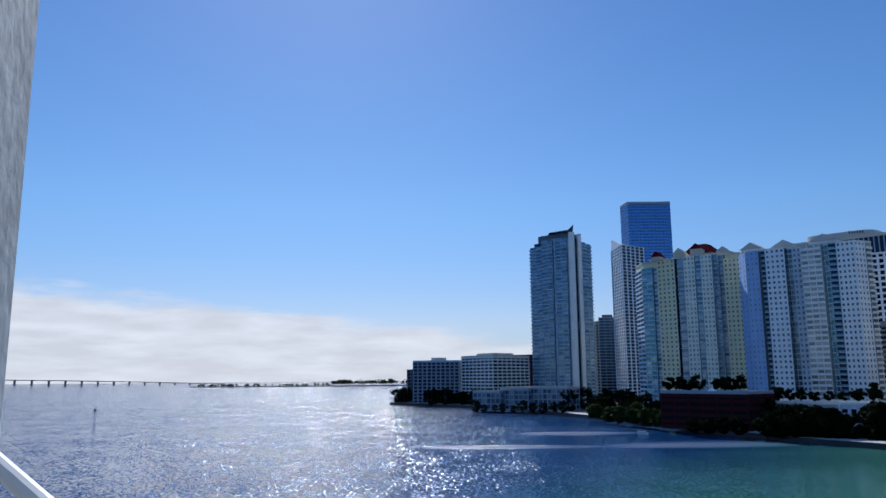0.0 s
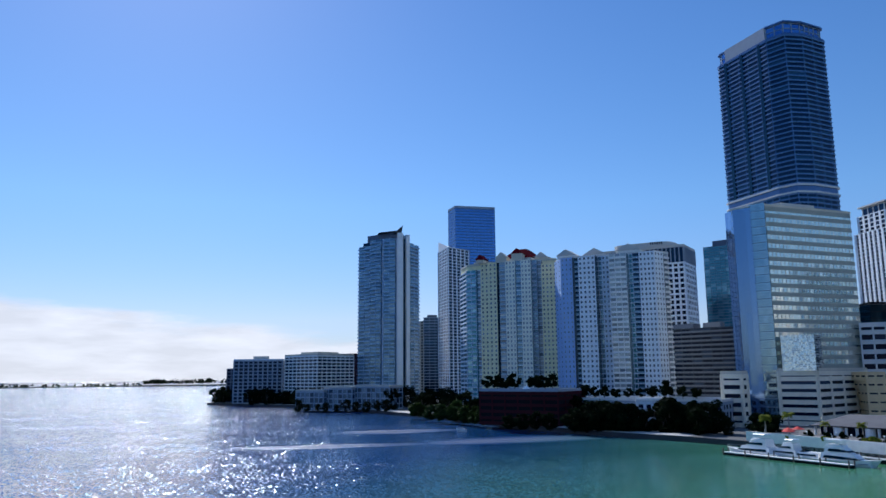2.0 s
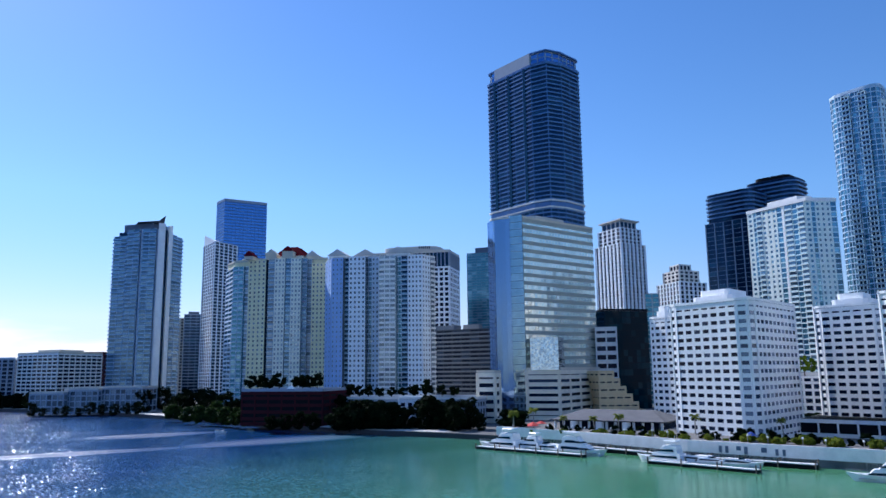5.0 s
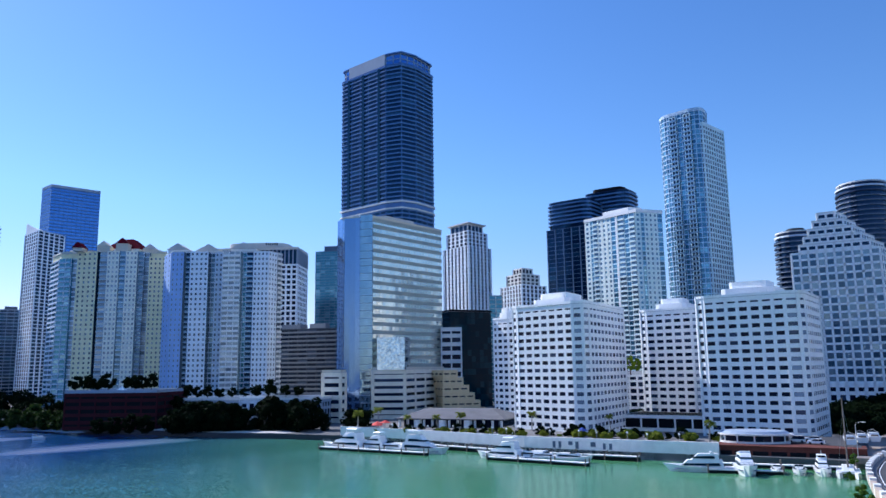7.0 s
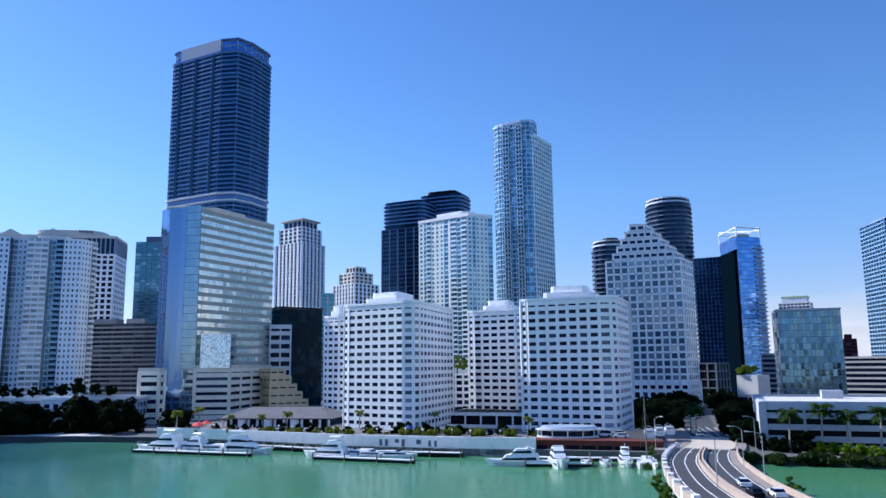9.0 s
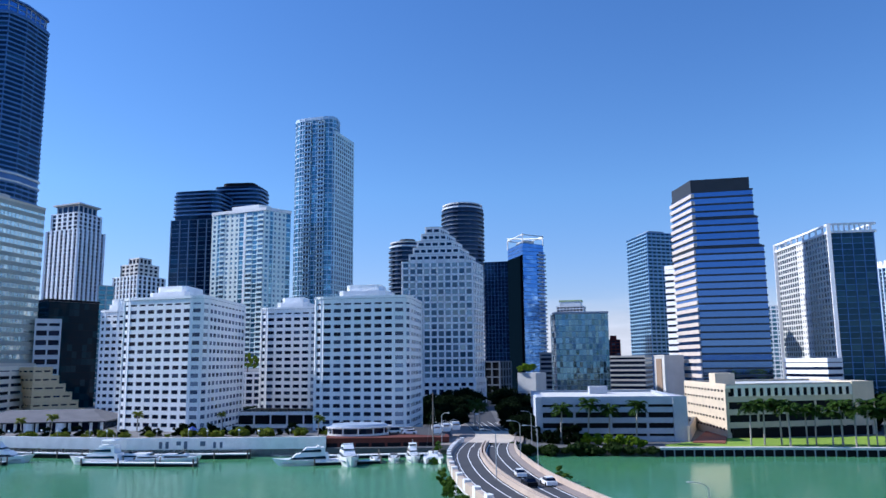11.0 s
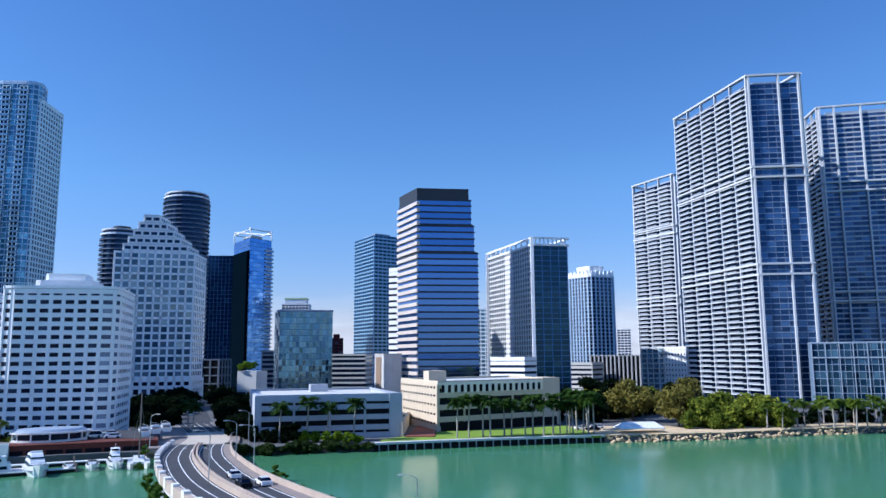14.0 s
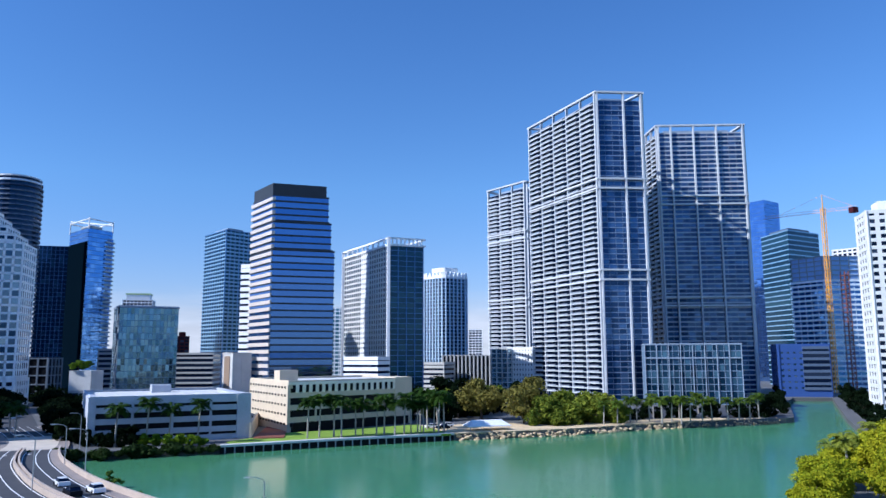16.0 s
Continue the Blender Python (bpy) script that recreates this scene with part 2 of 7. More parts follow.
def tube(bm, a, b, r, r2=None, seg=8):
    """A straight round bar from a to b."""
    a, b = Vector(a), Vector(b)
    d = b - a
    u = d.orthogonal().normalized()
    v = d.cross(u).normalized()
    r2 = r if r2 is None else r2
    ring = lambda c, q: [bm.verts.new(c + (u * math.cos(k * math.tau / seg) + v * math.sin(k * math.tau / seg)) * q) for k in range(seg)]
    A, B = ring(a, r), ring(b, r2)
    for k in range(seg):
        bm.faces.new((A[k], A[(k + 1) % seg], B[(k + 1) % seg], B[k]))
    bm.faces.new(A[::-1])
    bm.faces.new(B)
    return bm


def widen(poly, d):
    """The outline moved outwards by d; poly runs anticlockwise."""
    out, k = [], len(poly)
    for i in range(k):
        a, b, c = Vector(poly[i - 1]), Vector(poly[i]), Vector(poly[(i + 1) % k])
        e, f = (b - a).normalized(), (c - b).normalized()
        n, m = Vector((e.y, -e.x)), Vector((f.y, -f.x))
        s = n + m
        out.append(b + s * (d / max(0.35, 0.5 * s.dot(s))) if s.length > 1e-6 else b + n * d)
    return out


def rounded(poly, radii, steps=5):
    """Corners cut to arcs of the given radii."""
    out, k = [], len(poly)
    for i in range(k):
        a, b, c, r = Vector(poly[i - 1]), Vector(poly[i]), Vector(poly[(i + 1) % k]), radii[i % len(radii)]
        if r <= 0:
            out.append(b)
            continue
        p, q = b + (a - b).normalized() * r, b + (c - b).normalized() * r
        for j in range(steps + 1):
            t = j / steps
            out.append(p * (1 - t) ** 2 + b * (2 * t * (1 - t)) + q * t ** 2)
    return out


def oval(c, rx, ry, turn=0.0, k=20):
    ct, st = math.cos(radians(turn)), math.sin(radians(turn))
    return [Vector((c[0] + rx * math.cos(a) * ct - ry * math.sin(a) * st, c[1] + rx * math.cos(a) * st + ry * math.sin(a) * ct))
            for a in (j * math.tau / k for j in range(k))]


def corner(left, mid, right):
    """Four corners from the near corner and the far ends of its two walls."""
    l, m, r = plan(*left), plan(*mid), plan(*right)
    return [m, r, l + r - m, l]


def slab(left, right, depth):
    """Four corners from the two ends of the near wall and the depth."""
    l, r = plan(*left), plan(*right)
    e = (r - l).normalized()
    n = Vector((-e.y, e.x)) * depth
    return [l, r, r + n, l + n]


def facade(house, poly, z0, z1, storey=3.2, band=1.0, proud=0.35, bay=3.5, pier=0.8, pier_proud=0.3, wall=WHITE, glass=G_DARK,
           balcony=0.0, rail=None, least=1.5, single=False, skip=(), name="floor_band", gap=0.0, core_mat=None, panes=True, limit=300):
    """One shaft of a building: a glazed core, a band at each storey, piers between the bays, panes in the bays.
    balcony: how far a slab and its rail stand out at each storey; single: panes as pieces of their own; skip: walls with no piers."""
    base = house.location
    poly = [Vector(p) - base.xy for p in poly]
    part("core", prism(bmesh.new(), poly, z0, z1), core_mat or glass, house)
    count = max(1, round((z1 - z0) / storey))
    high = (z1 - z0) / count
    if band > 0:
        levels = [min(max(z0 + k * high, z0 + band / 2), z1 - band / 2) for k in range(count + 1)]
        if base.xy.length < 560:
            me = mesh_of(prism(bmesh.new(), widen(poly, proud), -band / 2, band / 2), name, wall)
            for z in levels:
                piece(name, me, house, (0, 0, z))
        else:
            bm = bmesh.new()
            for z in levels:
                prism(bm, widen(poly, proud), z - band / 2, z + band / 2)
            tagged(part(name + "_rest", bm, wall, house), kind="stuff")
    if balcony > 0:
        bm = prism(bmesh.new(), widen(poly, balcony), -0.12, 0.12)
        me = mesh_of(bm, "balcony_slab", rail or wall)
        rm = mesh_of(prism(bmesh.new(), widen(poly, balcony - 0.05), 0.2, 1.05), "balcony_rail", rail or G_SKY)
        for k in range(1, count):
            piece("balcony_slab", me, house, (0, 0, z0 + k * high))
            if rail:
                piece("balcony_rail", rm, house, (0, 0, z0 + k * high))
    cells, ribs = bmesh.new(), bmesh.new()
    pane_mesh = {}
    pier_mesh = {}
    for i, p in enumerate(poly):
        q = poly[(i + 1) % len(poly)]
        e = q - p
        if i in skip or e.length < least:
            continue
        bays = max(1, round(e.length / bay))
        w = e.length / bays
        u = e / e.length
        nrm = Vector((u.y, -u.x))
        turn = math.degrees(math.atan2(u.y, u.x))
        if pier > 0:
            if single and i not in pier_mesh:
                pier_mesh[i] = mesh_of(box(bmesh.new(), -pier / 2, -pier_proud, z0, pier / 2, 0.1, z1 - 0.02), "pier", wall)
            for j in range(bays + 1):
                c = p + u * (w * j)
                if single:
                    piece("pier", pier_mesh[i], house, (c.x, c.y, 0), turn)
                else:
                    s, o = u * (pier / 2), nrm * pier_proud
                    prism(ribs, [c - s + o, c + s + o, c + s - nrm * 0.1, c - s - nrm * 0.1], z0, z1 - 0.02)
        if not panes:
            continue
        pw, ph = w - pier - 0.2 if pier else w - 0.12, high - max(band, 0.15) - 0.15
        if pw < 0.4 or ph < 0.4:
            continue
        for k in range(count):
            zc = z0 + (k + 0.5) * high
            for j in range(bays):
                c = p + u * (w * (j + 0.5)) + nrm * 0.06
                if single and limit > 0:
                    limit -= 1
                    if (i, "m") not in pane_mesh:
                        pane_mesh[i, "m"] = mesh_of(box(bmesh.new(), -pw / 2, -0.03, -ph / 2, pw / 2, 0.05, ph / 2), "window", G_PANE if glass is G_DARK else G_PANE_BLUE)
                    piece("window", pane_mesh[i, "m"], house, (c.x, c.y, zc), turn)
                else:
                    s = u * (pw / 2)
                    v = [cells.verts.new((*(c + s * a), zc + ph / 2 * h)) for a, h in ((-1, -1), (1, -1), (1, 1), (-1, 1))]
                    cells.faces.new(v)
    if ribs.faces:
        tagged(part("pier_rest", ribs, wall, house), kind="stuff")
    if cells.faces:
        me = bpy.data.meshes.new("pane_rest")
        cells.to_mesh(me)
        me.materials.append(glass)
        ob = new("pane_rest", me)
        ob.parent = house
        tagged(ob, kind="stuff")
    cells.free()


def strips(house, specs, z0, z1, storey):
    """Upright strips of facade side by side, each (left, right, kind, options): "wall" with punched windows, "deck" with balconies,
    "glass" with thin bands, "fin" plain. left and right are (bearing, reach)."""
    c = house.location.xy
    made = {}

    def into(name, material):
        return made.setdefault((name, material.name), (name, material, bmesh.new()))[2]

    def slab_on(bm, a, b, n, d0, d1, lo, hi):
        prism(bm, [a + n * d1, b + n * d1, b + n * d0, a + n * d0], lo, hi)

    for left, right, kind, o in specs:
        a, b = plan(*left) - c, plan(*right) - c
        top = o.get("top", z1)
        count = max(1, round((top - z0) / storey))
        high = (top - z0) / count
        u = (b - a).normalized()
        n = Vector((u.y, -u.x))
        wide = (b - a).length
        cols = o.get("cols", max(1, round(wide / 3.2)))
        wall, glass = o.get("wall", WHITE), o.get("glass", G_DARK)
        if kind == "fin":
            part("fin", prism(bmesh.new(), [a + n * o.get("out", 0.8), b + n * o.get("out", 0.8), b - n * 5, a - n * 5], z0, top), wall, house)
            continue
        part("core", prism(bmesh.new(), [a, b, b - n * 5, a - n * 5], z0, top), glass, house)
        fw, fh = o.get("fw", 0.45), o.get("fh", 0.5)
        if kind == "wall":
            side, solid = (1 - fw) * wide / cols, (1 - fh) * high
        elif kind == "deck":
            side, solid = 0.35, 0.0
        else:
            side, solid = o.get("rib", 0.25), o.get("band", 0.45)
        cell = wide / cols
        if side > 0:
            for j in range(cols + 1):
                lo2, hi2 = max(0, cell * j - side / 2), min(wide, cell * j + side / 2)
                slab_on(into("pier", wall), a + u * lo2, a + u * hi2, n, -0.1, 0.30, z0, top - 0.02)
        for k in range(count + 1):
            z = z0 + k * high
            if solid > 0:
                slab_on(into("floor_band", wall), a, b, n, -0.1, 0.27, max(z0, z - solid / 2), min(top, z + solid / 2))
            if kind == "deck" and k < count:
                out = o.get("out", 1.2)
                slab_on(into("balcony_slab", wall), a - u * 0.1, b + u * 0.1, n, -0.1, out, z - 0.16, z + 0.16)
                slab_on(into("balcony_front", o.get("rail", wall)), a, b, n, out - 0.12, out - 0.02, z + 0.16, z + o.get("up", 1.05))
        cells = into("pane", glass)
        w, h2 = (cell - side - 0.1) / 2, (high - max(solid, 0.3) - 0.08) / 2
        for k in range(count):
            for j in range(cols):
                m, zc = a + u * (cell * (j + 0.5)) + n * 0.05, z0 + (k + 0.5) * high
                cells.faces.new([cells.verts.new((*(m + u * (w * q)), zc + h2 * r)) for q, r in ((-1, -1), (1, -1), (1, 1), (-1, 1))])
    for name, material, bm in made.values():
        if name == "pane":
            me = bpy.data.meshes.new("pane_rest")
            bm.to_mesh(me)
            bm.free()
            me.materials.append(material)
            ob = new("pane_rest", me)
            ob.parent = house
        else:
            ob = part(name + "_rest", bm, material, house)
        tagged(ob, kind="stuff")


def crown(house, poly, z0, z1, material, name="roof_house", inset=0.0):
    poly = [Vector(p) - house.location.xy for p in poly]
    return part(name, prism(bmesh.new(), widen(poly, -inset) if inset else poly, z0, z1), material, house)


def parapet(house, poly, z, high=1.2, thick=0.5, material=WHITE):
    """A roof slab with an upstand all round."""
    poly = [Vector(p) - house.location.xy for p in poly]
    part("roof", prism(bmesh.new(), widen(poly, 0.3), z, z + 0.3), GREY, house)
    bm = bmesh.new()
    for i, p in enumerate(poly):
        q = poly[(i + 1) % len(poly)]
        u = (q - p).normalized()
        n = Vector((u.y, -u.x))
        a, b2 = p + n * 0.4 - u * 0.4, q + n * 0.4 + u * 0.4
        prism(bm, [a, b2, b2 - n * thick, a - n * thick], z + 0.1, z + 0.1 + high)
    part("parapet", bm, material, house)


def middle(poly):
    return sum((Vector(p) for p in poly), Vector((0, 0))) / len(poly)


def house_at(poly, label, name="tower", category="building", z=2.0, group="towers of the skyline"):
    c = middle(poly)
    return thing(name, label, category, (c.x, c.y, 0), group=group)


def scaled(poly, s, c=None):
    c = middle(poly) if c is None else c
    return [c + (Vector(p) - c) * s for p in poly]

# ---- water, land, far shore ----
def water_material():
    m = bpy.data.materials.new("bay_water")
    m.use_nodes = True
    n, l = m.node_tree.nodes, m.node_tree.links
    p = n["Principled BSDF"]
    p.inputs["IOR"].default_value = 1.28
    p.inputs["Specular IOR Level"].default_value = 0.36
    co = n.new("ShaderNodeTexCoord")
    mp = n.new("ShaderNodeMapping")
    mp.inputs["Rotation"].default_value[2] = radians(20)
    mp.inputs["Scale"].default_value = (1.0, 0.55, 1.0)
    l.new(co.outputs["Object"], mp.inputs["Vector"])
    def ripple(scale, detail, gain):
        """A slope in x and y straight from two noise channels."""
        t = n.new("ShaderNodeTexNoise")
        t.inputs["Scale"].default_value, t.inputs["Detail"].default_value = scale, detail
        l.new(mp.outputs[0], t.inputs["Vector"])
        sub, mul = n.new("ShaderNodeVectorMath"), n.new("ShaderNodeVectorMath")
        sub.operation, mul.operation = "SUBTRACT", "MULTIPLY"
        sub.inputs[1].default_value = (0.5, 0.5, 0.5)
        mul.inputs[1].default_value = (gain, gain, 0)
        l.new(t.outputs["Color"], sub.inputs[0])
        l.new(sub.outputs[0], mul.inputs[0])
        return mul.outputs[0]

    swell, chop = ripple(0.10, 3, 0.6), ripple(1.6, 3, 2.9)
    slope = n.new("ShaderNodeVectorMath")
    slope.operation = "ADD"
    l.new(swell, slope.inputs[0])
    l.new(chop, slope.inputs[1])
    # rough on the open bay, calmer in the lee of the town, with wind streaks
    sep, lee, streak, amp = n.new("ShaderNodeSeparateXYZ"), n.new("ShaderNodeMapRange"), n.new("ShaderNodeTexNoise"), n.new("ShaderNodeMath")
    l.new(co.outputs["Object"], sep.inputs[0])
    lee.inputs["From Min"].default_value, lee.inputs["From Max"].default_value = -20, 100
    lee.inputs["To Min"].default_value, lee.inputs["To Max"].default_value = 1.0, 0.022
    l.new(sep.outputs["X"], lee.inputs["Value"])
    smp = n.new("ShaderNodeMapping")
    smp.inputs["Scale"].default_value = (0.0035, 0.018, 1.0)
    smp.inputs["Rotation"].default_value[2] = radians(8)
    l.new(co.outputs["Object"], smp.inputs["Vector"])
    l.new(smp.outputs[0], streak.inputs["Vector"])
    streak.inputs["Scale"].default_value, streak.inputs["Detail"].default_value = 1.0, 4
    sr = n.new("ShaderNodeMapRange")
    sr.inputs["From Min"].default_value, sr.inputs["From Max"].default_value = 0.40, 0.56
    sr.inputs["To Min"].default_value, sr.inputs["To Max"].default_value = 0.75, 1.1
    l.new(streak.outputs[0], sr.inputs["Value"])
    amp.operation = "MULTIPLY"
    l.new(lee.outputs[0], amp.inputs[0])
    l.new(sr.outputs[0], amp.inputs[1])
    sized, lift, unit = n.new("ShaderNodeVectorMath"), n.new("ShaderNodeVectorMath"), n.new("ShaderNodeVectorMath")
    sized.operation, lift.operation, unit.operation = "SCALE", "ADD", "NORMALIZE"
    l.new(slope.outputs[0], sized.inputs[0])
    l.new(amp.outputs[0], sized.inputs["Scale"])
    # the ruffle too fine to see is roughness, strongest in the wind streaks
    ruffle, gust, rough = n.new("ShaderNodeMapRange"), n.new("ShaderNodeMapRange"), n.new("ShaderNodeMath")
    ruffle.inputs["From Min"].default_value, ruffle.inputs["From Max"].default_value = -40, 110
    ruffle.inputs["To Min"].default_value, ruffle.inputs["To Max"].default_value = 0.03, 0.08
    l.new(sep.outputs["X"], ruffle.inputs["Value"])
    gust.inputs["From Min"].default_value, gust.inputs["From Max"].default_value = 0.50, 0.64
    gust.inputs["To Min"].default_value, gust.inputs["To Max"].default_value = 0.9, 1.7
    l.new(streak.outputs[0], gust.inputs["Value"])
    rough.operation = "MULTIPLY_ADD"
    rough.inputs[2].default_value = 0.09
    l.new(ruffle.outputs[0], rough.inputs[0])
    l.new(gust.outputs[0], rough.inputs[1])
    # three rough spots added to make pale patches off the bay walk
    rough_spots = rough.outputs[0]
    for x, y, a, b in ((60, 352, 40, 20), (94, 290, 46, 17), (16, 288, 60, 14)):
        spot, far, edge, soft, most = n.new("ShaderNodeMapping"), n.new("ShaderNodeVectorMath"), n.new("ShaderNodeMath"), n.new("ShaderNodeMapRange"), n.new("ShaderNodeMath")
        spot.inputs["Scale"].default_value = (1 / a, 1 / b, 0)
        spot.inputs["Location"].default_value = (-x / a, -y / b, 0)
        far.operation, edge.operation, most.operation = "LENGTH", "MULTIPLY_ADD", "MAXIMUM"
        edge.inputs[1].default_value = 3.2
        soft.inputs["From Min"].default_value, soft.inputs["From Max"].default_value = 1.5, 2.7
        soft.inputs["To Min"].default_value, soft.inputs["To Max"].default_value = 0.74, 0.0
        l.new(co.outputs["Object"], spot.inputs["Vector"])
        l.new(spot.outputs[0], far.inputs[0])
        l.new(streak.outputs[0], edge.inputs[0])
        l.new(far.outputs["Value"], edge.inputs[2])
        l.new(edge.outputs[0], soft.inputs["Value"])
        l.new(soft.outputs[0], most.inputs[0])
        l.new(rough_spots, most.inputs[1])
        rough_spots = most.outputs[0]
    l.new(rough_spots, p.inputs["Roughness"])
    lift.inputs[1].default_value = (0, 0, 1)
    l.new(sized.outputs[0], lift.inputs[0])
    l.new(lift.outputs[0], unit.inputs[0])
    l.new(unit.outputs[0], p.inputs["Normal"])
    # shallows and turbid patches, and a darker far side painting the towers' reflection
    s = n.new("ShaderNodeTexNoise")
    s.inputs["Scale"].default_value, s.inputs["Detail"].default_value = 0.012, 4
    l.new(mp.outputs[0], s.inputs["Vector"])
    deep = n.new("ShaderNodeMapRange")
    deep.inputs["From Min"].default_value, deep.inputs["From Max"].default_value = -150, 0
    away = n.new("ShaderNodeMath")
    away.operation = "MULTIPLY_ADD"
    away.inputs[1].default_value = -0.8
    l.new(sep.outputs["Y"], away.inputs[0])
    l.new(sep.outputs["X"], away.inputs[2])
    l.new(away.outputs[0], deep.inputs["Value"])
    wob = n.new("ShaderNodeMath")
    wob.operation = "MULTIPLY_ADD"
    wob.inputs[1].default_value = 0.5
    l.new(s.outputs[0], wob.inputs[0])
    l.new(deep.outputs[0], wob.inputs[2])
    ra = n.new("ShaderNodeValToRGB")
    ra.color_ramp.elements[0].position, ra.color_ramp.elements[0].color = 0.20, (0.004, 0.042, 0.135, 1)
    ra.color_ramp.elements[1].position, ra.color_ramp.elements[1].color = 1.40 / 1.5, (0.078, 0.235, 0.092, 1)
    sc = n.new("ShaderNodeMath")
    sc.operation = "DIVIDE"
    sc.inputs[1].default_value = 1.5
    l.new(wob.outputs[0], sc.inputs[0])
    l.new(sc.outputs[0], ra.inputs[0])
    l.new(ra.outputs[0], p.inputs["Base Color"])
    return m


WATER = water_material()
water = new("water", mesh_of(prism(bmesh.new(), oval((0, 0), 4900, 4900, k=64), -12, 0), "water", WATER))
tagged(water, "green-blue bay water with wind ripples and sun glitter", "water", kind="structure")

SHORE = [(-52, 738), (51, 608), (100, 431), (120, 345), (141, 289), (156, 262), (166, 236), (172, 203), (177, 158), (186, 128), (195, 104),
         (203, 82), (206, 66), (212, 45), (216, 30), (217, 14), (226, -19), (233, -55), (238, -94), (250, -131), (257, -169), (259, -193)]
RIVER = [plan(127.2, 330), plan(126.9, 440), plan(127.2, 476), plan(129.6, 482), plan(130.4, 330), plan(131.5, 262), plan(140, 262), plan(160, 420)]
BACK = [(2400, -2600), (3600, 600), (1800, 2300), (300, 1300), (-20, 900)]
outline = [Vector(p) for p in SHORE + RIVER + BACK]
ground = new("ground", mesh_of(prism(bmesh.new(), outline[::-1], -8, 2.0), "ground", SOIL))
tagged(ground, "flat city ground of the mainland behind a seawall", "ground", kind="structure")

ISLE = [(70, 62), (96, 30), (104, 0), (100, -40), plan(122, 112), plan(126.5, 128), plan(128.3, 168), plan(129.3, 186), plan(133.0, 202), plan(136, 262), plan(150, 280), (-160, -240), (-170, 40), (-40, 75)]
isle = new("ground_island", mesh_of(prism(bmesh.new(), [Vector(p) for p in ISLE][::-1], -8, 2.2), "ground_island", SOIL))
tagged(isle, "planted ground of the near island", "ground", kind="structure")


def strip(points, width, z, thick, material, name, label, kind="structure", category="pavement", side=1.0):
    """A band of paving along a line, on its landward side."""
    pts = [Vector(p) for p in points]
    lo, hi = [], []
    for i, p in enumerate(pts):
        u = (pts[min(i + 1, len(pts) - 1)] - pts[max(i - 1, 0)]).normalized()
        n = Vector((-u.y, u.x)) * side
        lo.append(p)
        hi.append(p + n * width)
    bm = bmesh.new()
    for i in range(len(pts) - 1):
        prism(bm, [lo[i], lo[i + 1], hi[i + 1], hi[i]], z - thick, z)
    ob = new(name, mesh_of(bm, name, material))
    return tagged(ob, label, category, kind=kind)


strip(SHORE[:6], 9, 2.12, 0.4, PAVING, "pavement_baywalk", "pale bayside walk along the seawall")
strip(SHORE[:7], 0.5, 1.9, 3.4, DARKGREY, "wall_seawall", "dark concrete seawall below the bay walk", category="wall", side=-1.0)
strip([(x + 0.58, y + 0.2) for x, y in [(165, 239)] + SHORE[6:11]], 34, 4.0, 5.5, QUAYTOP, "pavement_quay", "pale concrete marina quay")
strip([(165, 239)] + SHORE[6:11], 0.6, 5.3, 6.8, QUAYWHITE, "wall_quay", "high white painted quay wall with a plain parapet", category="wall")

strip(SHORE[17:21], 13, 2.2, 0.6, SAND, "ground_bank", "sandy tan bank behind the boulders", category="ground")

# dark sheets laid down where shade darkens the ground
for name, label, poly in (
        ("pavement_plaza", "dark sheet for the shaded ground below the white-framed towers", [(262, -118), (320, -118), (320, -230), (268, -200)]),
        ("pavement_streets", "dark asphalt sheet for shaded streets and yards between hotel and garage", [plan(69.3, 262), plan(72.6, 252), plan(72.0, 430), plan(69.0, 425)])):
    yard = new(name, mesh_of(prism(bmesh.new(), poly, 1.5, 2.1), name, ASPHALT))
    tagged(yard, label, "pavement", kind="structure")

